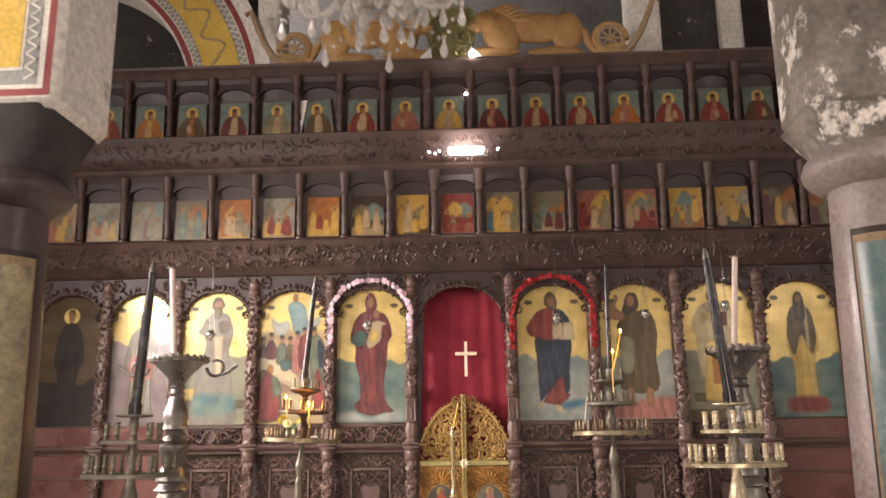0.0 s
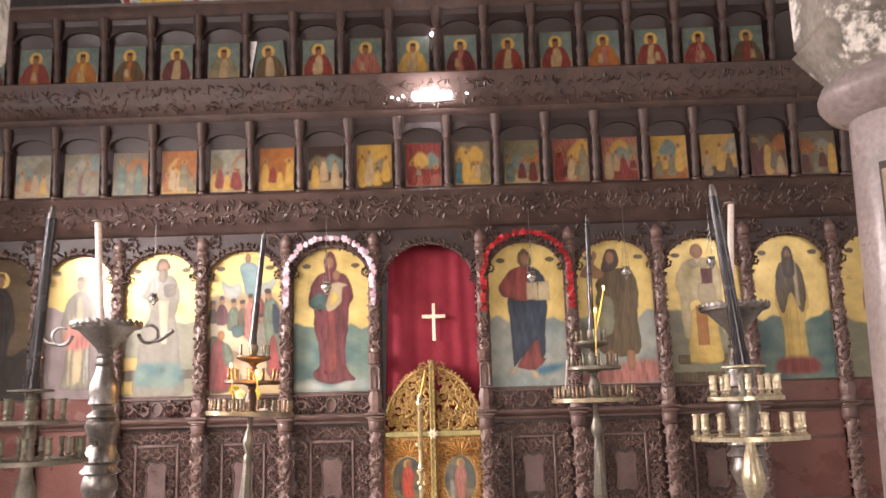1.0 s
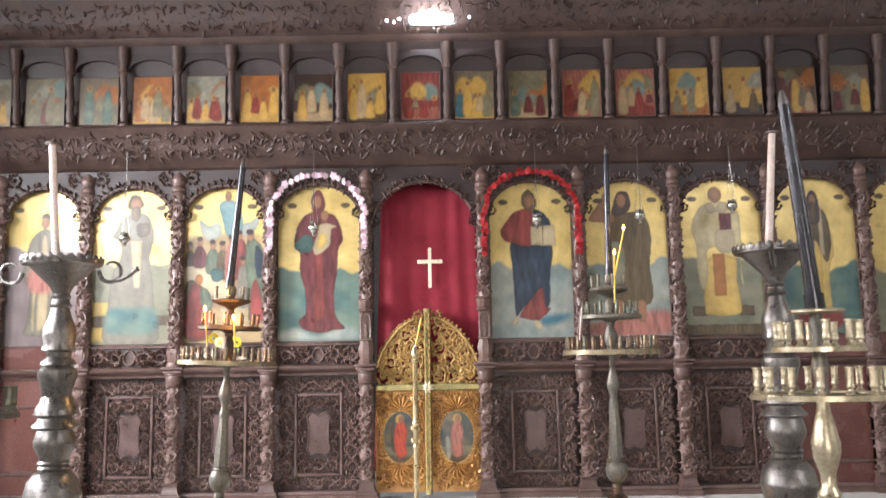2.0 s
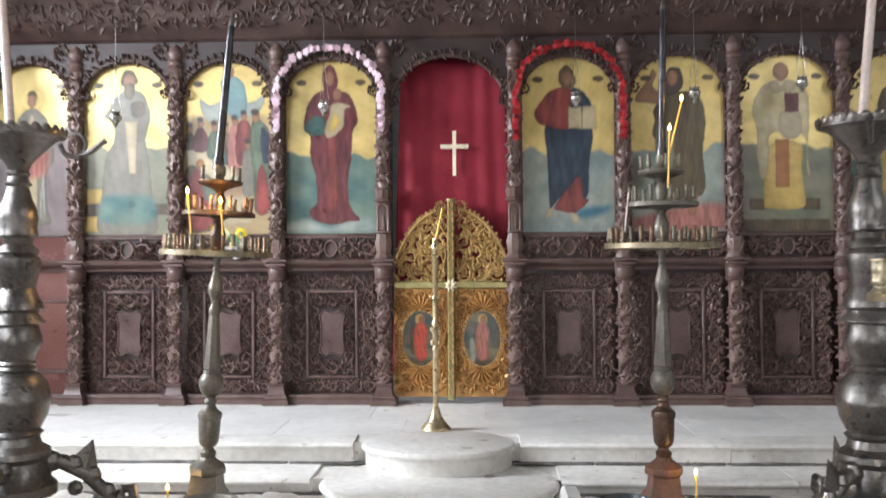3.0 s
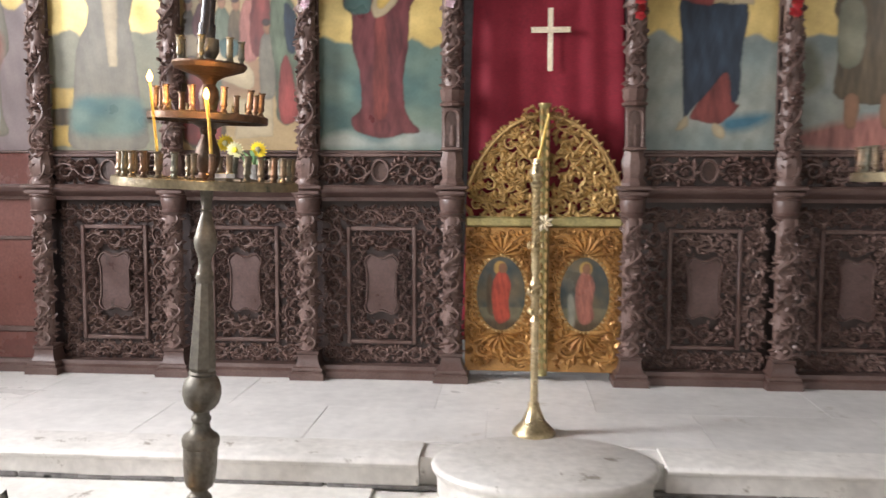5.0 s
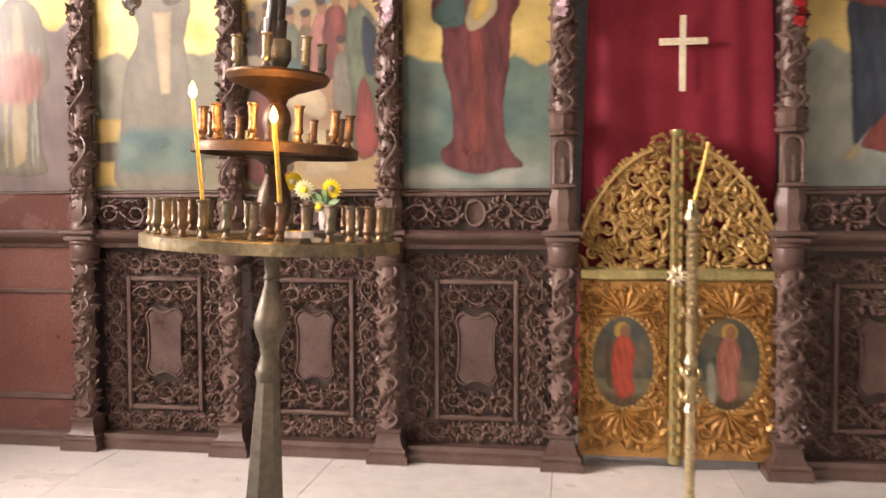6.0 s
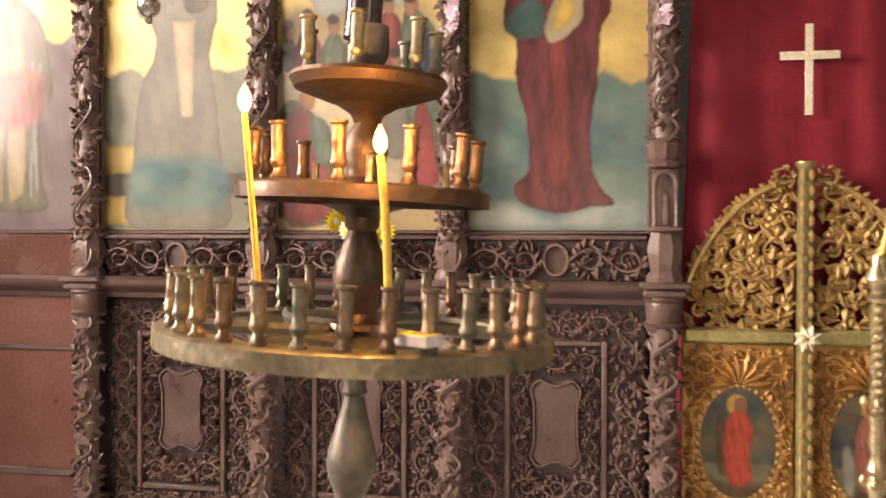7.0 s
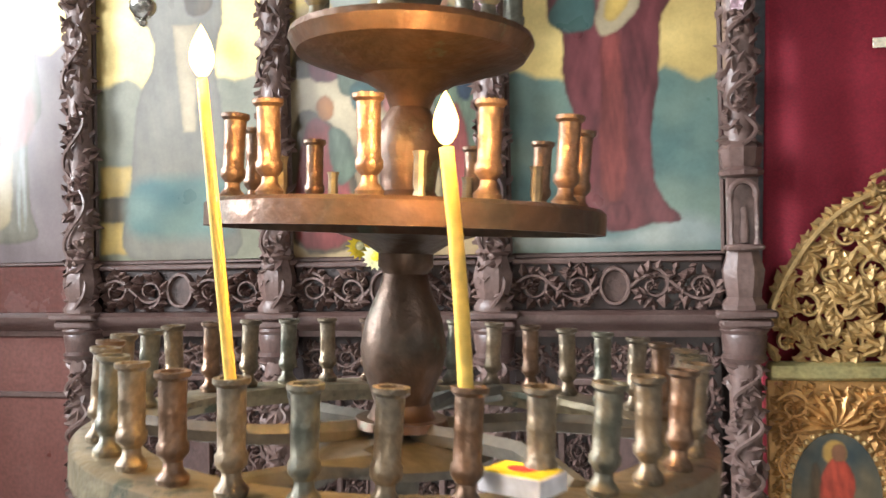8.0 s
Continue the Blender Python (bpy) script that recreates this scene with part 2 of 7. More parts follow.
# ---------------------------------------------------------------- mesh tools
rnd = random.Random(7)


class MB:
    """A plain list of corners and faces that grows shape by shape."""

    def __init__(self):
        self.v, self.f = [], []

    def add(self, vs, fs):
        o = len(self.v)
        self.v += [tuple(p) for p in vs]
        self.f += [tuple(i + o for i in q) for q in fs]
        return self

    def box(self, x0, x1, y0, y1, z0, z1, b=0.006):
        b = min(b, (x1 - x0) * 0.4, (y1 - y0) * 0.4, (z1 - z0) * 0.4)
        bm = bmesh.new()
        bmesh.ops.create_cube(bm, size=1, matrix=Matrix.LocRotScale(((x0 + x1) / 2, (y0 + y1) / 2, (z0 + z1) / 2), None, (x1 - x0, y1 - y0, z1 - z0)))
        if b > 0.0005:
            bmesh.ops.bevel(bm, geom=list(bm.edges), offset=b, segments=1, affect="EDGES")
        bm.verts.index_update()
        self.add([v.co for v in bm.verts], [[v.index for v in f.verts] for f in bm.faces])
        bm.free()
        return self

    def lathe(self, prof, c=(0, 0, 0), n=20, m=None, squash=1.0, flute=0.0):
        vs, fs = [], []
        for r, z in prof:
            for k in range(n):
                a = 2 * math.pi * k / n
                q = r * (1 + (flute if k % 2 else 0))
                p = Vector((q * math.cos(a), q * math.sin(a) * squash, z))
                vs.append((m @ p if m else p) + Vector(c))
        for i in range(len(prof) - 1):
            for k in range(n):
                k2 = (k + 1) % n
                fs.append((i * n + k, i * n + k2, (i + 1) * n + k2, (i + 1) * n + k))
        if prof[0][0] > 1e-5:
            fs.append(tuple(range(n))[::-1])
        if prof[-1][0] > 1e-5:
            fs.append(tuple((len(prof) - 1) * n + k for k in range(n)))
        return self.add(vs, fs)

    def prism(self, poly, y0, y1):
        """An outline in x and z, from depth y0 (front) to y1."""
        n = len(poly)
        vs = [(x, y0, z) for x, z in poly] + [(x, y1, z) for x, z in poly]
        fs = [tuple(range(n)), tuple(range(2 * n - 1, n - 1, -1))]
        fs += [(k, n + k, n + (k + 1) % n, (k + 1) % n) for k in range(n)]
        return self.add(vs, fs)

    def along_x(self, prof, x0, x1, mitre=0.0):
        """A profile in y and z drawn out along x."""
        n = len(prof)
        vs = [(x0, y, z) for y, z in prof] + [(x1, y, z) for y, z in prof]
        fs = [tuple(range(n)), tuple(range(2 * n - 1, n - 1, -1))]
        fs += [(k, n + k, n + (k + 1) % n, (k + 1) % n) for k in range(n)]
        return self.add(vs, fs)

    def tube(self, pts, r, n=8, r1=None):
        pts = [Vector(p) for p in pts]
        vs, fs = [], []
        for i, p in enumerate(pts):
            d = (pts[min(i + 1, len(pts) - 1)] - pts[max(i - 1, 0)]).normalized()
            a = d.cross(Vector((0.3, 0.9, 0.2))).normalized()
            b = d.cross(a)
            q = r if r1 is None else r + (r1 - r) * i / (len(pts) - 1)
            vs += [p + (a * math.cos(2 * math.pi * k / n) + b * math.sin(2 * math.pi * k / n)) * q for k in range(n)]
        for i in range(len(pts) - 1):
            fs += [(i * n + k, i * n + (k + 1) % n, (i + 1) * n + (k + 1) % n, (i + 1) * n + k) for k in range(n)]
        fs += [tuple(range(n))[::-1], tuple((len(pts) - 1) * n + k for k in range(n))]
        return self.add(vs, fs)

    def mesh(self, name, mat, smooth=True, angle=38):
        me = bpy.data.meshes.new(name)
        me.from_pydata(self.v, [], self.f)
        bm = bmesh.new()
        bm.from_mesh(me)
        bmesh.ops.recalc_face_normals(bm, faces=bm.faces)
        bm.to_mesh(me)
        bm.free()
        if smooth:
            me.polygons.foreach_set("use_smooth", [True] * len(me.polygons))
            me.set_sharp_from_angle(angle=radians(angle))
        me.materials.append(mat)
        return me


BASES = {}


def thing(name, at, label, category, group="", kind=""):
    ob = new(name)
    ob.location = at
    ob.empty_display_size = 0.1
    BASES[ob.name] = Vector(at)
    return tagged(ob, label, category, group, kind)


def link(name, me, parent=None, at=(0, 0, 0), rz=0.0, label=""):
    ob = new(name, me)
    if parent is not None:
        ob.parent = parent
        if parent.name in BASES:
            ob.matrix_parent_inverse = Matrix.Translation(-BASES[parent.name])
    ob.location = at
    ob.rotation_euler = (0, 0, rz)
    return tagged(ob, label)


def part(name, mb, mat, parent=None, label="", smooth=True, angle=38):
    return link(name, mb.mesh(name, mat, smooth, angle), parent, label=label)


def solid(name, mb, mat, label, category="", kind="structure", smooth=True):
    return tagged(part(name, mb, mat, None, "", smooth), label, category, "", kind)


def smooth_poly(pts, sub=4):
    """A closed Catmull-Rom outline through pts."""
    out, n = [], len(pts)
    for i in range(n):
        p0, p1, p2, p3 = (Vector(pts[(i + k) % n]) for k in (-1, 0, 1, 2))
        for s in range(sub):
            t = s / sub
            q = 0.5 * ((2 * p1) + (p2 - p0) * t + (2 * p0 - 5 * p1 + 4 * p2 - p3) * t * t + (3 * p1 - p0 - 3 * p2 + p3) * t ** 3)
            out.append((q.x, q.y))
    return out


def arch(cx, z0, zs, half, rise, n=14):
    """An upright outline with a rounded head: foot z0, springing zs, half width, rise."""
    pts = [(cx - half, z0), (cx + half, z0)]
    pts += [(cx + half * math.cos(math.pi * k / n), zs + rise * math.sin(math.pi * k / n)) for k in range(n + 1)]
    return pts


def brush_material(name="varnished_painting", rough=(0.27, 0.42), spec=0.36):
    """Varnished paint that takes its colour from the painted face, with craquelure and uneven gloss."""
    m = bpy.data.materials.new(name)
    m.use_nodes = True
    n, l = m.node_tree.nodes, m.node_tree.links
    b = n["Principled BSDF"]
    at = n.new("ShaderNodeAttribute")
    at.attribute_name = "paint"
    co = n.new("ShaderNodeTexCoord")
    ns = n.new("ShaderNodeTexNoise")
    ns.inputs["Scale"].default_value, ns.inputs["Detail"].default_value, ns.inputs["Roughness"].default_value = 55, 5, 0.65
    lo = n.new("ShaderNodeTexNoise")
    lo.inputs["Scale"].default_value, lo.inputs["Detail"].default_value = 4, 5
    l.new(co.outputs["Object"], ns.inputs["Vector"])
    l.new(co.outputs["Object"], lo.inputs["Vector"])
    hs = n.new("ShaderNodeHueSaturation")
    mr = n.new("ShaderNodeMapRange")
    mr.inputs[1].default_value, mr.inputs[2].default_value, mr.inputs[3].default_value, mr.inputs[4].default_value = 0.3, 0.7, 0.93, 1.07
    l.new(ns.outputs[0], mr.inputs[0])
    l.new(mr.outputs[0], hs.inputs["Value"])
    l.new(at.outputs["Color"], hs.inputs["Color"])
    l.new(hs.outputs[0], b.inputs["Base Color"])
    rr = n.new("ShaderNodeMapRange")
    rr.inputs[1].default_value, rr.inputs[2].default_value, rr.inputs[3].default_value, rr.inputs[4].default_value = 0.3, 0.7, *rough
    l.new(lo.outputs[0], rr.inputs[0])
    l.new(rr.outputs[0], b.inputs["Roughness"])
    # the alpha of the paint holds how much bare gold leaf shows
    gm = n.new("ShaderNodeMath")
    gm.operation, gm.inputs[1].default_value = "MULTIPLY", 0.28
    l.new(at.outputs["Alpha"], gm.inputs[0])
    l.new(gm.outputs[0], b.inputs["Metallic"])
    b.inputs["Specular IOR Level"].default_value = spec
    bp = n.new("ShaderNodeBump")
    bp.inputs["Strength"].default_value, bp.inputs["Distance"].default_value = 0.08, 0.004
    l.new(ns.outputs[0], bp.inputs["Height"])
    l.new(bp.outputs[0], b.inputs["Normal"])
    return m


BRUSH = brush_material()
GLAZED = brush_material("glazed_painting", (0.1, 0.2), 0.6)
MATTE = brush_material("matte_painting", (0.6, 0.8), 0.2)


def wavy(X, Z, scale, seed):
    """Soft cloudy values between 0 and 1."""
    r = random.Random(seed)
    out = np.zeros_like(X)
    for o, w in ((1, 0.5), (2.1, 0.3), (4.3, 0.2)):
        for _ in range(3):
            a, p = r.uniform(0, 3.14), r.uniform(0, 6.28)
            out += w / 3 * np.sin((X * math.cos(a) + Z * math.sin(a)) * scale * o * r.uniform(0.8, 1.2) + p)
    return np.clip(out * 0.9 + 0.5, 0, 1)


def inside(poly, X, Z):
    """Distance to an outline, positive within."""
    d2 = np.full(X.shape, 1e9)
    odd = np.zeros(X.shape, bool)
    n = len(poly)
    for i in range(n):
        (x0, z0), (x1, z1) = poly[i], poly[(i + 1) % n]
        ex, ez = x1 - x0, z1 - z0
        t = np.clip(((X - x0) * ex + (Z - z0) * ez) / (ex * ex + ez * ez + 1e-12), 0, 1)
        d2 = np.minimum(d2, (X - x0 - ex * t) ** 2 + (Z - z0 - ez * t) ** 2)
        if abs(ez) > 1e-9:
            odd ^= ((z0 > Z) != (z1 > Z)) & (X < x0 + ex * (Z - z0) / ez)
    d = np.sqrt(d2)
    return np.where(odd, d, -d)


def pigment(mat, X, Z, seed, size):
    c1, c2, fold = PIGMENT[mat.name]
    w = wavy(X, Z, 9 / size, seed)
    if fold:
        f = wavy(X * 5 + Z * 0.6, Z * 0.7, 13 / size, seed + 1) * 0.7 + wavy(X * 5 - Z * 1.1, Z * 0.5, 24 / size, seed + 2) * 0.3
        w = np.clip((f - 0.5) * (1.15 if size > 0.8 else 1.0) + 0.5, 0, 1)
        c1 = tuple(v * 1.15 for v in c1)
    return np.array(c1) * (1 - w[..., None]) + np.array(c2) * w[..., None]


def painted(name, cx, y, z0, z1, half, ground, layers, step, parent, soft=0.006, size=1.0, label="", mat=None):
    """A flat face painted in layers: outline, pigment, softness of its edge."""
    nz, nu = int((z1 - z0) / step), int(2 * half(z0 + (z1 - z0) * 0.4) / step)
    z = np.linspace(z0, z1, nz + 1)
    hw = np.array([half(q) for q in z])
    X = cx + hw[:, None] * np.linspace(-1, 1, nu + 1)[None, :]
    Z = np.repeat(z[:, None], nu + 1, 1)
    sd = int(abs(cx) * 997 + z0 * 131)
    col = pigment(ground, X, Z, sd, size)
    leaf = np.full(X.shape, 1.0 if ground is IGOLD else 0.0)
    for k, (poly, pg, sf, model) in enumerate(layers):
        xs, zs = [p[0] for p in poly], [p[1] for p in poly]
        m = (X > min(xs) - 0.05) & (X < max(xs) + 0.05) & (Z > min(zs) - 0.05) & (Z < max(zs) + 0.05)
        if not m.any():
            continue
        x, q = X[m], Z[m]
        d = inside(poly, x, q) + (wavy(x, q, 60 / size, sd + k) - 0.5) * 0.008 * size
        a = np.clip(d / (sf * 2) + 0.5, 0, 1)
        c = pigment(pg, x, q, sd + 7 * k, size)
        if model:
            c = c * (1 - 0.2 * np.exp(-(d / (0.011 * size)) ** 2) + 0.16 * np.clip(d / (0.06 * size), 0, 1))[:, None]
        col[m] = col[m] * (1 - a[:, None]) + c * a[:, None]
        leaf[m] *= 1 - a
    col = col * (0.86 + 0.28 * wavy(X, Z, 22 / size, sd + 91))[..., None]
    col = col * (np.ones(3) if size > 0.8 else np.array((0.78, 0.67, 0.58)))
    me = bpy.data.meshes.new(name)
    n = nu + 1
    vs = np.stack([X.ravel(), np.full(X.size, y), Z.ravel()], 1)
    i = (np.arange(nz)[:, None] * n + np.arange(nu)[None, :]).ravel()
    me.from_pydata(vs.tolist(), [], np.stack([i, i + 1, i + n + 1, i + n], 1).tolist())
    at = me.color_attributes.new("paint", "FLOAT_COLOR", "POINT")
    at.data.foreach_set("color", np.concatenate([np.clip(col, 0, 1).reshape(-1, 3), leaf.reshape(-1, 1)], 1).astype(np.float32).ravel())
    me.materials.append(mat or BRUSH)
    return link(name, me, parent, label=label)


class Carve(MB):
    """Foliage carving on an upright board: u along x, v up, standing proud towards the viewer."""

    def __init__(self, y, keep=None):
        self.v, self.f = [], []
        self.y, self.keep, self.swap = y, keep, False

    def at(self, u, v, d):
        return (v, self.y - d, u) if self.swap else (u, self.y - d, v)

    def ok(self, u, v):
        return self.keep is None or (self.keep(v, u) if self.swap else self.keep(u, v))

    def leaf(self, u, v, a, L, W, h):
        h *= 1.25
        c, s = math.cos(a), math.sin(a)
        if not self.ok(u + c * L * 0.6, v + s * L * 0.6):
            return
        P = lambda x, y, d: self.at(u + c * x - s * y, v + s * x + c * y, d)
        w = W / 2
        self.add([P(0, 0, 0), P(L * 0.4, w, h * 0.25), P(L, L * 0.12, h * 0.45), P(L * 0.4, -w, h * 0.25), P(L * 0.45, 0, h), P(L * 0.15, 0, h * 0.7)],
                 [(0, 5, 1), (5, 4, 1), (1, 4, 2), (4, 3, 2), (5, 3, 4), (0, 3, 5)])

    def strip(self, pts, w, h, taper=1.0):
        pts = [p for p in pts if self.ok(*p)]
        if len(pts) < 3:
            return
        vs, fs = [], []
        for i, (u, v) in enumerate(pts):
            a, b = pts[max(i - 1, 0)], pts[min(i + 1, len(pts) - 1)]
            d = Vector((b[0] - a[0], b[1] - a[1]))
            d = d.normalized() if d.length > 1e-6 else Vector((1, 0))
            wi = w * (1 + (taper - 1) * i / len(pts))
            nx, ny = -d.y * wi / 2, d.x * wi / 2
            vs += [self.at(u + nx, v + ny, 0), self.at(u + nx * 0.4, v + ny * 0.4, h), self.at(u - nx * 0.4, v - ny * 0.4, h), self.at(u - nx, v - ny, 0)]
        for i in range(len(pts) - 1):
            for k in range(3):
                fs.append((i * 4 + k, i * 4 + k + 1, i * 4 + 5 + k, i * 4 + 4 + k))
        self.add(vs, fs)

    def rosette(self, u, v, r, n, h):
        for k in range(n):
            self.leaf(u, v, 2 * math.pi * k / n + 0.3, r, r * 0.75, h)

    def scroll(self, u, v, R, a0, way, h):
        self.strip([(u + R * (1 - k / 17) * 0.82 * math.cos(a0 + way * k * 0.47), v + R * (1 - k / 17) * 0.82 * math.sin(a0 + way * k * 0.47)) for k in range(14)], R * 0.3, h * 0.85, 0.4)
        for k in range(12):
            a = a0 + way * k * 0.53 + rnd.uniform(-0.2, 0.2)
            self.leaf(u + R * 0.62 * math.cos(a), v + R * 0.62 * math.sin(a), a + way * rnd.uniform(0.6, 1.2), R * rnd.uniform(0.5, 0.82), R * rnd.uniform(0.44, 0.62), h * rnd.uniform(0.75, 1.25))
        self.rosette(u, v, R * 0.36, 5, h * 0.9)

    def band(self, u0, u1, v0, v1, h=0.02, swap=False, ratio=0.98):
        """A running vine of scrolls that fills a strip lengthwise."""
        self.swap = False
        if swap or (v1 - v0) > (u1 - u0):
            u0, u1, v0, v1, self.swap = v0, v1, u0, u1, True
        wide, long = v1 - v0, u1 - u0
        n = max(1, round(long / (wide * ratio)))
        s = long / n
        vm = (v0 + v1) / 2
        R = min(wide, s) * 0.5
        self.strip([(u0 + long * k / (n * 6), vm + wide * 0.3 * math.sin(math.pi * k / 6)) for k in range(n * 6 + 1)], wide * 0.14, h * 0.8)
        for i in range(n):
            way = 1 if i % 2 else -1
            self.scroll(u0 + s * (i + 0.5), vm - way * wide * 0.03, R, way * 1.57 + math.pi, way, h)
        for _ in range(int(n * 13)):
            self.leaf(rnd.uniform(u0 + R * 0.3, u1 - R * 0.3), rnd.uniform(v0 + R * 0.3, v1 - R * 0.3), rnd.uniform(0, 6.28), R * 0.6, R * 0.4, h * rnd.uniform(0.5, 1.1))
        for _ in range(int(n * 5)):
            a = rnd.uniform(0, 6.28)
            self.leaf(rnd.uniform(u0 + R * 0.3, u1 - R * 0.3), rnd.choice((v0, v1)) * 0.9 + vm * 0.1, a, R * 0.45, R * 0.28, h * 0.8)
        self.swap = False


# ---------------------------------------------------------------- shell of the church
FLOOR, PLAT, STEP = 0.09, 0.35, 0.197
solid("floor", MB().box(-6.2, 6.4, -5.2, 8.2, -0.1, FLOOR - 0.012, 0), MORTAR, "dark mortar bed under worn stone floor slabs", "floor")
w = MB().box(-6.5, -6.2, -5.2, 6.9, -0.1, 10, 0).box(-6.5, -6.2, 8.1, 13, -0.1, 10, 0).box(-6.5, -6.2, 6.9, 8.1, -0.1, 2.4, 0).box(-6.5, -6.2, 6.9, 8.1, 4.6, 10, 0)
solid("wall_north", w, PLAST, "thick whitewashed church wall with window openings", "wall")
solid("wall_south", MB().box(6.4, 6.7, -5.2, 13, -0.1, 10, 0), PLAST, "thick whitewashed church wall", "wall")
solid("wall_west", MB().box(-6.5, 6.7, -5.5, -5.2, -0.1, 10, 0), PLAST, "whitewashed west wall of the nave", "wall")
solid("wall_east", MB().box(-6.5, 6.7, 12.6, 12.9, -0.1, 10, 0), PLASTG, "grey plastered east wall behind the screen", "wall")
solid("ceiling", MB().box(-6.5, 6.7, -5.5, 12.9, 10, 10.3, 0), PLASTG, "grey plastered ceiling of the church", "ceiling")


def pier(side, xi, yf, yb, xc, mats, rim, zt=3.52):
    """A square pier on a round column, with a sloping underside that shrinks to the capital."""
    xo = xi + side * 0.85
    x0, x1 = min(xi, xo), max(xi, xo)
    base = (xc, (yf + yb) / 2, 0)
    ob = thing("column", (xc, (yf + yb) / 2, FLOOR), mats[3], "column", "nave columns")
    cy = (yf + yb) / 2
    n = 28
    mb = MB()
    ring, top = [], []
    for k in range(n):
        a = 2 * math.pi * k / n
        c, s = math.cos(a), math.sin(a)
        ring.append((xc + 0.33 * c, cy + 0.33 * s, 3.28))
        q = 1 / max(abs(c), abs(s))
        top.append((min(max(xc + c * q * 0.425, x0), x1), min(max(cy + s * q * 0.36, yf), yb), zt))
    mb.add(ring + top, [(k, (k + 1) % n, n + (k + 1) % n, n + k) for k in range(n)])
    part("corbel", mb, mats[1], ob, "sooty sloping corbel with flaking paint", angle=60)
    part("pier", MB().box(x0, x1, yf, yb, zt - 0.02, 9.9, 0.05), mats[0], ob, "peeling plaster pier")
    prof = [(0.28, 3.06), (0.3, 3.08), (0.36, 3.11), (0.395, 3.16), (0.4, 3.2), (0.38, 3.25), (0.33, 3.29), (0.3, 3.3)]
    part("capital", MB().lathe(prof, (xc, cy, 0), 36), mats[2], ob, "rounded painted capital ring", angle=60)
    part("shaft", MB().lathe([(0.36, FLOOR), (0.36, 0.3), (0.33, 0.34), (0.32, 0.6), (0.268, 2.9), (0.262, 3.07)], (xc, cy, 0), 36), mats[2], ob, "smooth painted column shaft", angle=60)
    # framed picture fixed round the shaft
    for r, za, zb, am, mt, nm in ((0.306, 1.15, 2.78, 0.95, WOODD, "picture_frame"), (0.314, 1.19, 2.74, 0.9, TAN, "pale_slip"), (0.322, 1.24, 2.69, 0.84, ISKY if side > 0 else CREAM, "painted_field")):
        a0 = math.atan2(0.2 - cy, 0.4 - xc) + (0.42 if side > 0 else -0.22)
        vs, fs = [], []
        for k in range(13):
            a = a0 - am + 2 * am * k / 12
            for z in (za, zb):
                rr = r + (2.9 - z) * 0.024
                vs.append((xc + rr * math.cos(a), cy + rr * math.sin(a), z))
                vs.append((xc + (rr - 0.05) * math.cos(a), cy + (rr - 0.05) * math.sin(a), z))
        for k in range(12):
            i = k * 4
            fs += [(i, i + 4, i + 6, i + 2), (i + 1, i + 3, i + 7, i + 5), (i, i + 1, i + 5, i + 4), (i + 2, i + 6, i + 7, i + 3)]
        fs += [(0, 2, 3, 1), (48, 49, 51, 50)]
        part(nm, MB().add(vs, fs), mt, ob)
    return ob


PLASTW = mk("whitewash_with_grey_loss", (0.78, 0.76, 0.71), (0.66, 0.64, 0.59), 0.85, 0, 1.6, 22, 0.3, speck=((0.27, 0.26, 0.25), 1.7, 0.6))
CREAM = mk("faded_ochre_ornament", (0.4, 0.34, 0.2), (0.2, 0.17, 0.12), 0.6, 0, 7, 40, 0.1)
pier(1, 2.33, 4.92, 5.5, 2.75, (PLASTP, PLASTP, COLM, "mauve-grey painted column under a peeling pier"), 0.33)
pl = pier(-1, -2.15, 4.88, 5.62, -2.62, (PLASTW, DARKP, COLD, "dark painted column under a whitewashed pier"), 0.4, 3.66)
# painted border on the face of the north pier
for k, (a, b, c, d, mt) in enumerate(((-3.6, -2.2, 3.7, 8, PRED), (-3.6, -2.24, 3.74, 8, PWHT), (-3.6, -2.28, 3.77, 8, PGRY), (-3.6, -2.37, 3.86, 8, PWHT), (-3.6, -2.39, 3.88, 8, PYEL))):
    part("painted_border", MB().box(max(a, -2.99), b, 4.874 - 0.004 * k, 4.885, c, d, 0.001), mt, pl)
mb = MB()
for k in range(30):
    z = 3.79 + 0.085 * k
    mb.prism([(-2.36, z), (-2.29, z + 0.042), (-2.29, z + 0.056), (-2.36, z + 0.014)], 4.86, 4.87)
    mb.prism([(-2.29, z + 0.042), (-2.36, z + 0.085), (-2.36, z + 0.099), (-2.29, z + 0.056)], 4.86, 4.87)
part("zigzag_border", mb, PWHT, pl)

# arch over the north aisle above the screen, with a painted face
ob = thing("painted_arch", (-5.2, 10.2, 6.0), "whitewashed aisle arch with an ochre ornament band and zigzag border", "arch", kind="structure")


def ring(r0, r1, y0, y1, a0=-0.1, a1=1.9, n=30, cx=-5.2, cz=5.7):
    mb = MB()
    o = [(cx + r1 * math.cos(a0 + (a1 - a0) * k / n), cz + r1 * math.sin(a0 + (a1 - a0) * k / n)) for k in range(n + 1)]
    i = [(cx + r0 * math.cos(a0 + (a1 - a0) * k / n), cz + r0 * math.sin(a0 + (a1 - a0) * k / n)) for k in range(n + 1)]
    for k in range(n):
        mb.prism([i[k], o[k], o[k + 1], i[k + 1]], y0, y1)
    return mb


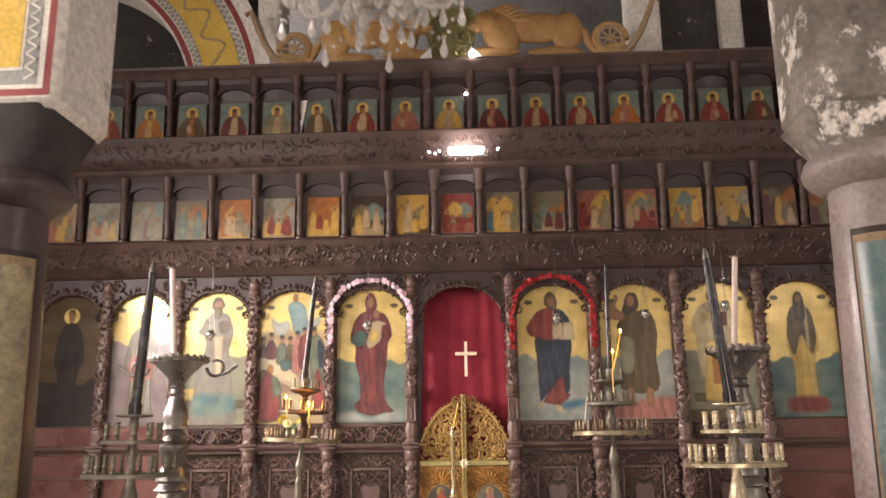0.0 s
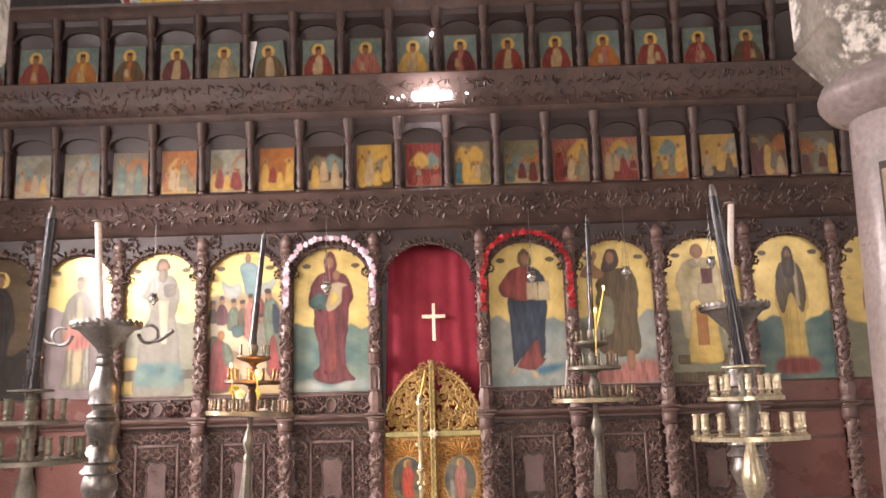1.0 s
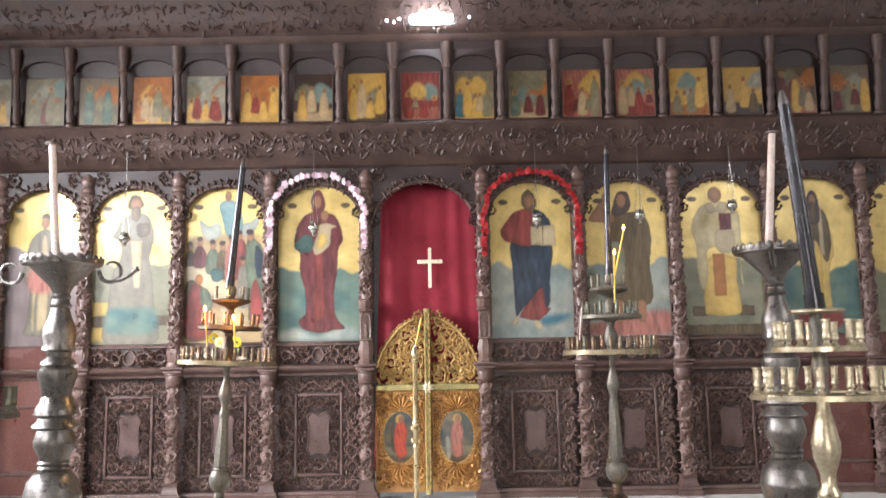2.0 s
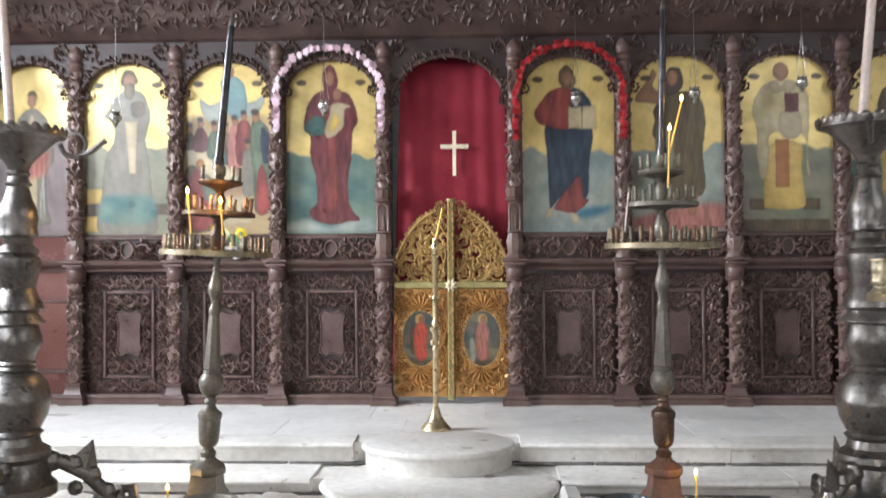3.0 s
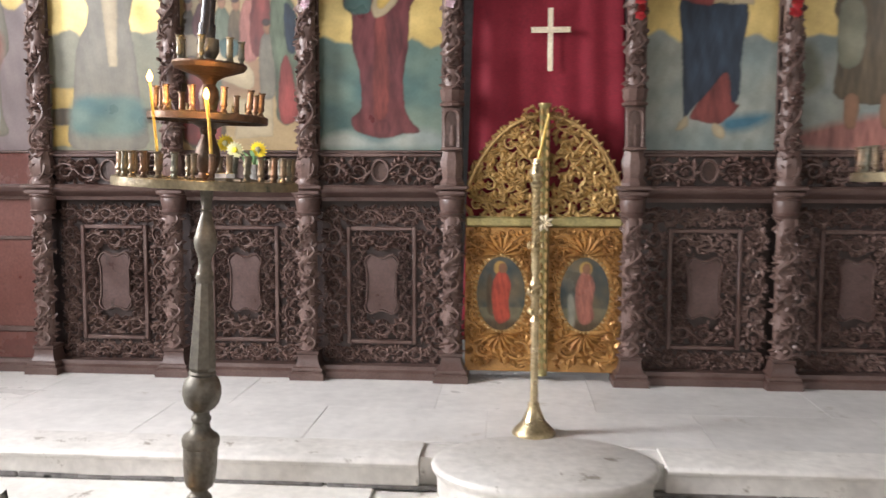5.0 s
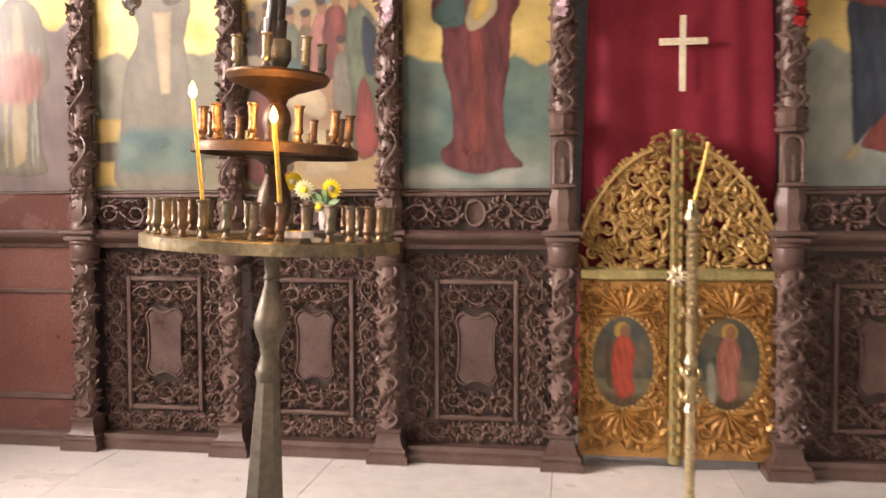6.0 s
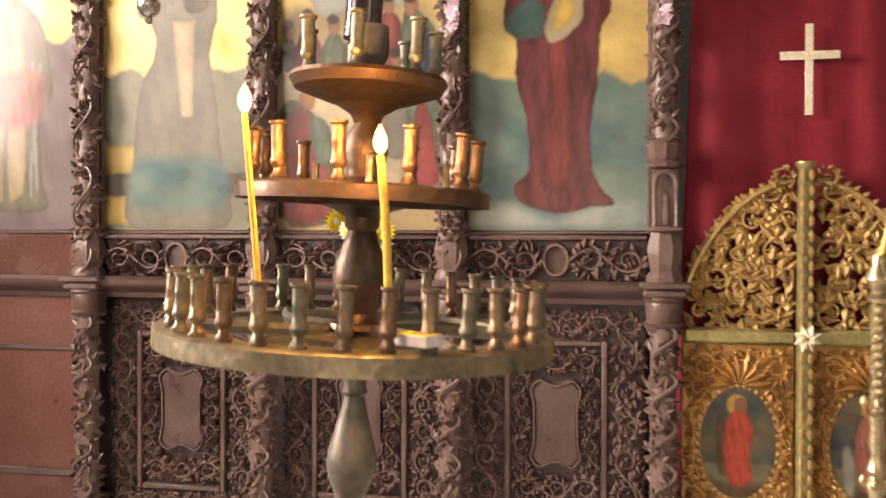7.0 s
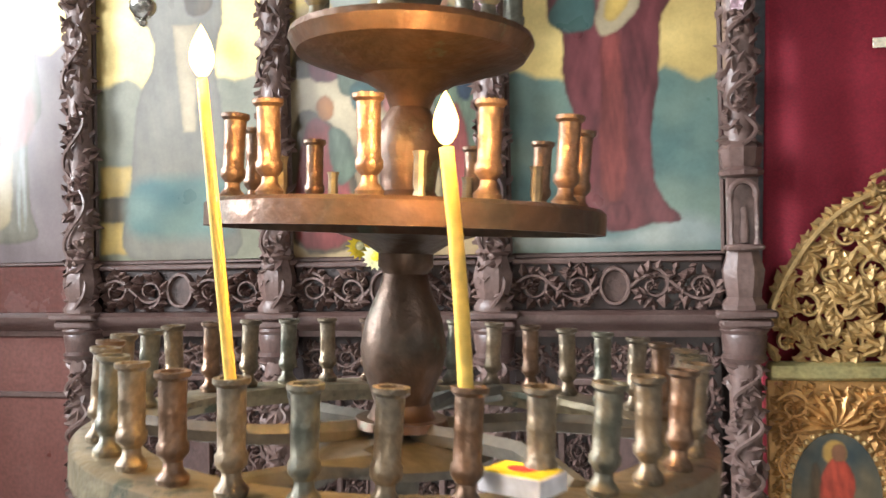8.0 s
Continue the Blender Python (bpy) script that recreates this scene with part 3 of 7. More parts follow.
part("arch_ring", ring(2.0, 3.05, 9.9, 10.5), PLAST, ob)
part("red_border", ring(2.03, 2.86, 9.892, 9.9), PRED, ob)
part("cream_border", ring(2.1, 2.79, 9.886, 9.892), PWHT, ob)
part("grey_border", ring(2.12, 2.77, 9.881, 9.886), PGRY, ob)
part("ochre_band", ring(2.22, 2.67, 9.876, 9.881), PYEL, ob)
mb = MB()
for r0, r1 in ((2.12, 2.21), (2.68, 2.77)):
    for k in range(60):
        a, b, c = 0.033 * k, 0.033 * k + 0.0165, 0.033 * k + 0.033
        q = lambda r, t: (-5.2 + r * math.cos(t), 5.7 + r * math.sin(t))
        mb.prism([q(r0, a), q(r1, b), q(r1, b + 0.006), q(r0, a + 0.006)], 9.872, 9.88)
        mb.prism([q(r1, b), q(r0, c), q(r0, c + 0.006), q(r1, b + 0.006)], 9.872, 9.88)
part("zigzag_border", mb, PWHT, ob)
cv = Carve(9.875)
for k in range(9):
    a = 0.1 + k * 0.2
    cv.strip([(-5.2 + (2.44 + 0.12 * math.sin(j * 0.8)) * math.cos(a + j * 0.024), 5.7 + (2.44 + 0.12 * math.sin(j * 0.8)) * math.sin(a + j * 0.024)) for j in range(9)], 0.035, 0.004)
part("painted_scrolls", cv, TAN, ob)
solid("wall_pier_north", MB().box(-2.42, -2.12, 9.95, 10.5, 5.9, 10, 0.04), PLAST, "whitewashed pier above the screen", "pier")
solid("wall_pier_south", MB().box(2.3, 2.68, 9.95, 10.5, 5.9, 10, 0.04).box(3.42, 3.7, 10.0, 10.5, 5.9, 10, 0.04), PLAST, "whitewashed pier above the screen", "pier")
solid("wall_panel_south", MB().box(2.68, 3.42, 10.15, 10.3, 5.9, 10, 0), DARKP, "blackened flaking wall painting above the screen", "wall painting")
# two near-black sheets: the shade of the deep recess is their colour
solid("wall_back_south", MB().box(3.7, 6.4, 10.6, 10.7, 5.9, 10, 0), DARKP, "near-black sheet standing for the unlit recess above the screen", "wall")
solid("wall_back_north", MB().box(-6.2, -2.4, 10.6, 10.7, 5.9, 10, 0), DARKP, "near-black sheet standing for the unlit recess above the screen", "wall")

# ---------------------------------------------------------------- platform and steps
solid("platform", MB().box(-6.2, 6.4, 8.53, 12.6, -0.05, PLAT - 0.012, 0).box(-6.2, 6.4, 8.12, 8.53, -0.05, STEP - 0.012, 0), MARBLED, "worn marble core of the raised platform", "platform")
sl = thing("marble_paving", (0, 9.2, PLAT), "grey-white marble slabs on the raised platform", "paving", kind="structure")
x = -6.15
row = 0
for y0, y1, off in ((8.74, 9.36, 0.0), (9.36, 10.3, 0.5)):
    x = -6.6 + off
    while x < 6.3:
        L = rnd.uniform(0.9, 1.5)
        part("slab", MB().box(max(x, -6.2) + 0.001, min(x + L, 6.4) - 0.001, y0 + 0.001, y1 - 0.001, PLAT - 0.05, PLAT + rnd.uniform(-0.0015, 0.0005), 0.0015), MARBLE, sl)
        x += L


def nosing(yf, z, depth, drop):
    """A step stone with a rolled front edge over a hollow riser."""
    pr = [(yf + depth, z), (yf + 0.03, z), (yf + 0.01, z - 0.006), (yf, z - 0.02), (yf + 0.004, z - 0.034), (yf + 0.018, z - 0.042), (yf + 0.03, z - 0.046), (yf + 0.038, z - 0.06), (yf + 0.04, z - drop), (yf + depth, z - drop)]
    return pr


for nm, yf, z, dep, cuts in (("step_upper", 8.435, PLAT, 0.303, (-6.2, -4.4, -2.9, -1.6, -0.5, 0.66, 2.1, 3.5, 5.0, 6.4)), ("step_lower", 8.035, STEP, 0.47, (-6.2, -4.9, -3.3, -2.0, -0.72, 0.9, 2.4, 3.9, 5.1, 6.4))):
    st = thing(nm, (0, yf, z), "worn white marble step with a rolled edge", "step", kind="structure")
    for a, b in zip(cuts, cuts[1:]):
        if a < 0.1 < b:
            continue
        part("step_stone", MB().along_x(nosing(yf, z + rnd.uniform(-0.002, 0.002), dep, 0.135 if z > 0.3 else 0.1), a + 0.002, b - 0.002), MARBLED, st)
    mb = MB()
    for k in range(150):
        x = -6 + k * 0.082 + rnd.uniform(-0.02, 0.02)
        h = 0.018 + 0.02 * abs(noise.noise((x * 1.3, z * 7, 0)))
        mb.box(x - 0.05, x + 0.05, yf + 0.026, yf + 0.07, z - 0.156 if z > 0.3 else z - 0.112, (z - 0.156 if z > 0.3 else z - 0.112) + h, 0.008)
    part("mortar_line", mb, MORTAR, st, "dark crumbled mortar under the edge")


def half_disc(cx, cy, rx, ry, z, h):
    mb = MB()
    prof = [(0, 0), (0.955, 0), (0.985, -0.008), (1.0, -0.024), (0.99, -0.04), (0.965, -0.05), (0.95, -0.07), (0.945, -h), (0, -h)]
    n = 64
    vs = [(cx + rx * r * math.cos(2 * math.pi * k / n), cy + ry * r * math.sin(2 * math.pi * k / n), z + q) for r, q in prof for k in range(n)]
    fs = [(i * n + k, i * n + (k + 1) % n, (i + 1) * n + (k + 1) % n, (i + 1) * n + k) for i in range(len(prof) - 1) for k in range(n)]
    return mb.add(vs, fs)


d = thing("round_step", (0.1, 8.3, FLOOR), "two-tier rounded white marble step with chipped edges", "step")
part("upper_round", half_disc(0.095, 8.47, 0.535, 0.41, PLAT + 0.006, 0.16), MARBLED, d, "rounded marble tread")
part("lower_round", half_disc(0.12, 8.02, 0.77, 0.6, STEP + 0.006, 0.115), MARBLED, d, "wider rounded marble tread")
nf = thing("floor_paving", (0, 3, FLOOR), "worn stone slabs of the nave floor", "paving", kind="structure")
for j in range(12):
    x = -6.2 + (j % 2) * 0.4 - 0.4
    while x < 6.3:
        L = rnd.uniform(0.9, 1.5)
        y0 = -5.2 + j * 1.11
        part("slab", MB().box(max(x, -6.2) + 0.003, min(x + L, 6.4) - 0.003, y0 + 0.003, y0 + 1.107, FLOOR - 0.05, FLOOR + rnd.uniform(-0.003, 0.001), 0.003), STONE, nf)
        x += L

# ---------------------------------------------------------------- the carved screen
PX = [-5.02, -4.12, -3.25, -2.335, -1.415, -0.46, 0.703, 1.663, 2.622, 3.56, 4.5, 5.44]
LEDGE, HEAD = 1.6, 3.49
scr = thing("icon_screen", (0.12, 10.15, PLAT), "tall dark carved walnut icon screen with gilded doors", "icon screen")
part("back_board", MB().box(-6.2, -0.4, 10.2, 10.29, PLAT, 3.62, 0).box(0.66, 6.4, 10.2, 10.29, PLAT, 3.62, 0).box(-0.4, 0.66, 10.26, 10.29, 3.3, 3.62, 0), WOODD, scr, "walnut boarding darkened for the recess shade")
# plinth and ledge mouldings
pl_prof = [(10.2, PLAT), (10.03, PLAT), (10.03, PLAT + 0.045), (10.055, PLAT + 0.06), (10.06, PLAT + 0.085), (10.2, PLAT + 0.085)]
lg_prof = [(10.2, 1.535), (10.085, 1.535), (10.075, 1.56), (10.03, 1.585), (10.005, 1.605), (10.0, 1.625), (10.03, 1.64), (10.2, 1.64)]
for a, b in zip(PX, PX[1:]):
    if a < 0 < b:
        continue
    part("plinth", MB().along_x(pl_prof, a + 0.05, b - 0.05), WOODM, scr)
    part("ledge", MB().along_x(lg_prof, a + 0.06, b - 0.06), WOODM, scr)


def dado(x0, x1):
    """A carved lower panel between two pilasters."""
    c = (x0 + x1) / 2
    hw = (x1 - x0) / 2 - 0.07
    # the darker copy of the wood paints in shade between the carved leaves
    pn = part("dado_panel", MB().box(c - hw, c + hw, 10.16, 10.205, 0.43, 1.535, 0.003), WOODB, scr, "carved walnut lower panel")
    mw, z0, z1 = 0.222, 0.585, 1.35
    mb = MB()
    for a, b, p, q in ((c - mw - 0.014, c - mw + 0.014, z0, z1), (c + mw - 0.014, c + mw + 0.014, z0, z1)):
        mb.box(a, b, 10.125, 10.162, p - 0.014, q + 0.014, 0.006)
    for p in (z0, z1):
        mb.box(c - mw + 0.014, c + mw - 0.014, 10.126, 10.162, p - 0.014, p + 0.014, 0.006)
    part("moulding", mb, WOODM, pn)
    for u0, u1, v0, v1, h in ((c - hw + 0.01, c + hw - 0.01, 1.375, 1.5, 0.022), (c - hw + 0.01, c + hw - 0.01, 0.44, 0.56, 0.02), (c - hw + 0.005, c - mw - 0.02, 0.57, 1.37, 0.028), (c + mw + 0.02, c + hw - 0.005, 0.57, 1.37, 0.028),
                              (c - mw + 0.02, c + mw - 0.02, 1.2, 1.33, 0.034), (c - mw + 0.02, c + mw - 0.02, 0.605, 0.745, 0.034), (c - mw + 0.016, c - 0.112, 0.72, 1.22, 0.036), (c + 0.112, c + mw - 0.016, 0.72, 1.22, 0.036)):
        cv = Carve(10.158)
        cv.band(u0, u1, v0, v1, h)
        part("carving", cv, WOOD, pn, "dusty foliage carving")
    # waisted plaque with a beaded edge
    w_, h0, h1 = 0.098, 0.785, 1.165
    o = [(c + sx * w_ * k, z) for sx, k, z in ((-1, 0.7, h0), (-0.2, 1, h0 + 0.02), (0.2, 1, h0 + 0.02), (1, 0.7, h0), (1, 1.05, h0 + 0.04), (1, 0.93, h0 + 0.1), (1, 0.92, (h0 + h1) / 2), (1, 0.93, h1 - 0.1), (1, 1.05, h1 - 0.04), (1, 0.7, h1), (0.2, 1, h1 - 0.02), (-0.2, 1, h1 - 0.02), (-1, 0.7, h1), (-1, 1.05, h1 - 0.04), (-1, 0.93, h1 - 0.1), (-1, 0.92, (h0 + h1) / 2), (-1, 0.93, h0 + 0.1), (-1, 1.05, h0 + 0.04))]
    op = smooth_poly(o, 3)
    part("plaque", MB().prism(op, 10.132, 10.162), PLAQ, pn, "bare worn wooden plaque")
    cv = Carve(10.15)
    cv.strip([(c + (u - c) * 1.1, (v - 0.975) * 1.05 + 0.975) for u, v in op + op[:1]], 0.02, 0.026)
    part("plaque_rim", cv, WOODM, pn)


def frieze(x0, x1):
    c0, c1 = x0 + 0.07, x1 - 0.07
    # same darkened board, so the gaps of the frieze read as shade
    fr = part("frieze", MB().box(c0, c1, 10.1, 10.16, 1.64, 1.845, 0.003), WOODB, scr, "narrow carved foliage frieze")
    for u0, u1 in ((c0, (c0 + c1) / 2 - 0.06), ((c0 + c1) / 2 + 0.06, c1)):
        cv = Carve(10.1)
        cv.band(u0, u1, 1.65, 1.815, 0.042)
        part("carving", cv, WOOD, fr)
    cv = Carve(10.1)
    cm = (c0 + c1) / 2
    cv.strip([(cm + 0.055 * math.cos(k * 0.314), 1.735 + 0.07 * math.sin(k * 0.314)) for k in range(21)], 0.024, 0.03)
    part("boss_rim", cv, WOOD, fr)
    part("boss", MB().prism([(cm + 0.046 * math.cos(k * 0.393), 1.735 + 0.06 * math.sin(k * 0.393)) for k in range(16)], 10.088, 10.105), WOODT, fr, "small oval boss")
    part("sill", MB().box(c0, c1, 10.075, 10.13, 1.825, 1.85, 0.006), WOODM, fr)


def spandrel(x0, x1, zs, rise, top, inset=0.045, nm="arch_head"):
    """The board over an icon, cut to an arch, with carved leaves along the cut."""
    c, hw = (x0 + x1) / 2, (x1 - x0) / 2
    n = 20
    a = [(c + (hw - inset) * math.cos(math.pi * k / n), zs + rise * math.sin(math.pi * k / n)) for k in range(n + 1)]
    mb = MB()
    for k in range(n):
        mb.prism([a[k], (a[k][0], top), (a[k + 1][0], top), a[k + 1]], 10.05, 10.09)
    mb.box(c - hw, c - hw + inset, 10.05, 10.09, zs - 0.35, top, 0).box(c + hw - inset, c + hw, 10.05, 10.09, zs - 0.35, top, 0)
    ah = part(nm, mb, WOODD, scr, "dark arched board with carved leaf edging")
    cv = Carve(10.05)
    for k in range(n):
        t = math.pi * (k + 0.5) / n
        u, v = c + (hw - inset) * math.cos(t), zs + rise * math.sin(t)
        for j in range(3):
            cv.leaf(u + rnd.uniform(-0.02, 0.02), v + rnd.uniform(0, 0.03), t + math.pi + rnd.uniform(-0.8, 0.8) + (math.pi if j else 0), 0.06, 0.034, 0.022)
    cv.strip(a, 0.045, 0.012)
    part("leaf_edging", cv, WOODT, ah)
    for s in (-1, 1):
        for u, v, r, h in ((hw - 0.13, top - 0.1, 0.075, 0.018), (hw - 0.09, zs + 0.06, 0.05, 0.02)):
            cv = Carve(10.05)
            cv.scroll(c + s * u, v, r, 0, s, h)
            part("corner_scroll", cv, WOODT, ah)


ped = MB()
ped.lathe([(0.162, 0), (0.162, 0.042), (0.15, 0.05), (0.138, 0.054), (0.146, 0.066), (0.142, 0.08), (0.122, 0.088), (0.104, 0.11), (0.094, 0.145), (0.092, 0.165), (0.104, 0.172), (0.104, 0.19)], (0, 0, 0), 4, Matrix.Rotation(radians(45), 3, "Z"), 1)
PED = ped.mesh("pedestal", WOODM, True, 30)


def pilaster_mesh(z0, z1):
    mb = Carve(0.0)
    half = 0.058
    n = 10
    core = [(half * math.cos(math.pi * k / n), -half * 0.9 * math.sin(math.pi * k / n)) for k in range(n + 1)]
    vs = [(x, y, z) for z in (z0, z1) for x, y in core]
    mb.add(vs, [(k, k + 1, n + 2 + k, n + 1 + k) for k in range(n)])
    # leaves wrapped round the shaft
    for i in range(int((z1 - z0) / 0.034)):
        z = z0 + i * 0.034
        for k in range(5):
            a = math.pi * (k + 0.25 + 0.5 * rnd.random() + (0.25 if i % 2 else -0.1)) / 5
            o = Vector((math.cos(a), -math.sin(a) * 0.9, 0))
            s = Vector((-o.y, o.x, 0))
            up = Vector((0, 0, 1))
            lean = 2.2 * math.sin(z * 22 + k * 1.4) + rnd.uniform(-0.6, 0.6)
            d = up * math.cos(lean) + s * math.sin(lean)
            e = s * math.cos(lean) - up * math.sin(lean)
            p = o * half * 0.96 + up * z
            L = rnd.uniform(0.045, 0.075)
            h = rnd.uniform(0.012, 0.03)
            mb.add([p, p + d * L * 0.4 + e * 0.016, p + d * L + o * h * 0.7, p + d * L * 0.4 - e * 0.016, p + d * L * 0.5 + o * h], [(0, 4, 1), (1, 4, 2), (4, 3, 2), (0, 3, 4)])
    # a winding stalk
    mb.tube([(0.05 * math.sin(k * 0.42), -half * 0.95 - 0.012 * math.cos(k * 0.42), z0 + (z1 - z0) * k / 70) for k in range(71)], 0.009, 5)
    return mb.mesh("shaft", WOOD, True, 50)


LOW, UPP, UPPN = pilaster_mesh(0.54, 1.5), pilaster_mesh(1.66, 3.36), pilaster_mesh(2.26, 3.36)
CAP = MB().lathe([(0.07, 1.44), (0.085, 1.46), (0.075, 1.475), (0.078, 1.5), (0.083, 1.54), (0.08, 1.55), (0.09, 1.565), (0.085, 1.575)], (0, 0, 0), 20, None, 1.0, 0.03).mesh("capital", WOODM)
ABAC = MB().box(-0.095, 0.095, -0.085, 0.04, 1.572, 1.612, 0.012).box(-0.11, 0.11, -0.1, 0.04, 1.612, 1.642, 0.008).mesh("abacus", WOODM)
UBASE = MB().lathe([(0.075, 1.64), (0.078, 1.66), (0.06, 1.69), (0.072, 1.74), (0.078, 1.78), (0.066, 1.83), (0.056, 1.86), (0.07, 1.875), (0.06, 1.89)], (0, 0, 0), 16, None, 0.9, 0.08).mesh("vase_base", WOOD)
KNOB = MB().lathe([(0.06, 3.34), (0.075, 3.36), (0.062, 3.385), (0.07, 3.41), (0.055, 3.44), (0.066, 3.47), (0.07, 3.5), (0.05, 3.54), (0.02, 3.575), (0, 3.59)], (0, 0, 0), 16, None, 1.0, 0.06).mesh("finial", WOOD)
NICHE = MB().lathe([(0.075, 1.64), (0.078, 1.66), (0.058, 1.69), (0.068, 1.74), (0.074, 1.79), (0.06, 1.84), (0.054, 1.87)], (0, 0, 0), 16, None, 0.9, 0.1)
NICHE.box(-0.07, 0.07, -0.078, 0.0, 1.865, 1.888, 0.008).box(-0.058, 0.058, -0.03, 0.0, 1.885, 2.15, 0.004)
for q in (-1, 1):
    NICHE.lathe([(0.013, 1.886), (0.013, 1.9), (0.008, 1.91), (0.0095, 1.98), (0.008, 2.06), (0.014, 2.07), (0.014, 2.082)], (q * 0.046, -0.055, 0), 8)
NICHE.tube([(0.046 * math.cos(math.pi * k / 10), -0.055, 2.08 + 0.046 * math.sin(math.pi * k / 10)) for k in range(11)], 0.012, 7)
NICHE.lathe([(0, -0.05), (0.016, -0.045), (0.02, 0.0), (0.012, 0.05), (0.016, 0.07), (0.008, 0.088), (0, 0.09)], (0, -0.042, 1.94), 8, None, 0.6)
NICHE.lathe([(0.056, 2.14), (0.074, 2.15), (0.078, 2.165), (0.062, 2.18), (0.07, 2.2), (0.072, 2.235), (0.078, 2.25), (0.07, 2.262), (0.05, 2.28)], (0, 0, 0), 20, None, 0.95, 0.09)
NICHE = NICHE.mesh("niche", WOOD)
for x in PX:
    p = link("pilaster", LOW, scr, (x, 10.06, 0), label="round carved walnut pilaster")
    for nm, me, at in (("pedestal", PED, (x, 10.07, PLAT)), ("capital", CAP, (x, 10.065, 0)), ("shaft", UPPN if -0.6 < x < 0.8 else UPP, (x, 10.06, 0)), ("finial", KNOB, (x, 10.06, 0)), ("abacus", ABAC, (x, 10.065, 0)), ("niche", NICHE, (x, 10.06, 0)) if -0.6 < x < 0.8 else ("vase_base", UBASE, (x, 10.06, 0))):
        o = link(nm, me, p, (at[0] - x, at[1] - 10.06, at[2]))
for i, (a, b) in enumerate(zip(PX, PX[1:])):
    if i == 5:
        continue
    frieze(a, b) if 2 <= i <= 8 else None
    spandrel(a, b, 3.08, 0.36, 3.62)
    if 2 <= i <= 8:
        dado(a, b)
    else:
        # side doors and outer bays: plain red-brown boards in two heights
        hw = (b - a) / 2 - 0.06
        c = (a + b) / 2
        dr = part("side_panel", MB().box(c - hw, c + hw, 10.1, 10.16, PLAT + 0.08, 1.535, 0.003).box(c - hw, c + hw, 10.1, 10.16, 1.64, 1.85, 0.003), REDW, scr, "plain red-brown painted board")
        part("rail", MB().box(c - hw, c + hw, 10.085, 10.1, 0.62, 0.66, 0.006), WOODM, dr)
        part("rail", MB().box(c - hw, c + hw, 10.085, 10.1, 1.26, 1.285, 0.004), WOODM, dr)
spandrel(PX[5], PX[6], 2.98, 0.47, 3.62, 0.06, "door_arch")


# the two tiers of small icons, each leaning out over the one below
def moulding(nm, prof, x0=-6.2, x1=6.4, mat=WOODT, label=""):
    return part(nm, MB().along_x(prof, x0, x1), mat, scr, label)


moulding("cornice", [(10.2, 3.6), (10.05, 3.6), (10.0, 3.63), (9.98, 3.66), (9.9, 3.7), (9.84, 3.8), (9.8, 3.9), (9.76, 3.93), (9.74, 3.96), (9.76, 3.99), (10.2, 3.99)], label="leaning cornice with rough foliage carving")
# tier backs and hoods use near-black WOODD, recess shade put into the colour
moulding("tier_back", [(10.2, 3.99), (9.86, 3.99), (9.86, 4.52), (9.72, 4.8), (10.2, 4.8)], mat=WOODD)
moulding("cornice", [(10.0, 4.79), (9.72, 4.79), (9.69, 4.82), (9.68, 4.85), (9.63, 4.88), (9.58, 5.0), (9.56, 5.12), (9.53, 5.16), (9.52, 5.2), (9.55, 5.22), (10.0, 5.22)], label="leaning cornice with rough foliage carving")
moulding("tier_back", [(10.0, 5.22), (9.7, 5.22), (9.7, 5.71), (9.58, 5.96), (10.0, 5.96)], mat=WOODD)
moulding("crown_moulding", [(10.0, 5.95), (9.57, 5.95), (9.54, 5.98), (9.52, 6.02), (9.47, 6.05), (9.46, 6.08), (10.0, 6.08)])


def lumps(y0, z0, y1, z1, n):
    """Rough leaf carving on a sloping cornice."""
    mb = MB()
    dv = Vector((0, y1 - y0, z1 - z0))
    up = dv.normalized()
    out = Vector((0, -up.z, up.y))
    for k in range(n):
        x = -5.6 + 11.6 * (k + rnd.random()) / n
        p = Vector((x, y0, z0)) + dv * rnd.uniform(0.05, 0.9)
        a = rnd.uniform(0, 6.28)
        d = Vector((1, 0, 0)) * math.cos(a) + up * math.sin(a)
        e = Vector((1, 0, 0)) * -math.sin(a) + up * math.cos(a)
        L, h = rnd.uniform(0.05, 0.1), rnd.uniform(0.01, 0.024)
        mb.add([p, p + d * L * 0.4 + e * L * 0.24, p + d * L + out * h * 0.6, p + d * L * 0.4 - e * L * 0.24, p + d * L * 0.5 + out * h], [(0, 4, 1), (1, 4, 2), (4, 3, 2), (0, 3, 4)])
    return mb


part("cornice_carving", lumps(9.9, 3.69, 9.78, 3.92, 1300), WOODT, scr, "rough foliage carving")
part("cornice_carving", lumps(9.63, 4.87, 9.55, 5.15, 1300), WOODT, scr, "rough foliage carving")
A0, AP, B0, BP = -4.145, 0.5317, -4.115, 0.5183
PA = MB().lathe([(0.05, 0), (0.05, 0.04), (0.03, 0.06), (0.042, 0.12), (0.028, 0.2), (0.045, 0.27), (0.03, 0.33), (0.038, 0.42), (0.03, 0.52), (0.05, 0.55), (0.035, 0.6), (0.05, 0.68), (0.055, 0.8)], (0, 0, 0), 10).mesh("tier_post", WOODT)
tilt = Matrix.Rotation(radians(8), 4, "X")
for k in range(-3, 19):
    o = link("tier_post", PA, scr, (A0 + AP * (k + 0.5) - 0.0, 9.815, 3.98))
    o.rotation_euler = (radians(7), 0, 0)
    o.scale = (1.1, 1.1, 1)
    o = link("tier_post", PA, scr, (B0 + BP * (k + 0.5), 9.65, 5.2))
    o.rotation_euler = (radians(7), 0, 0)
    o.scale = (1.08, 1.1, 0.95)
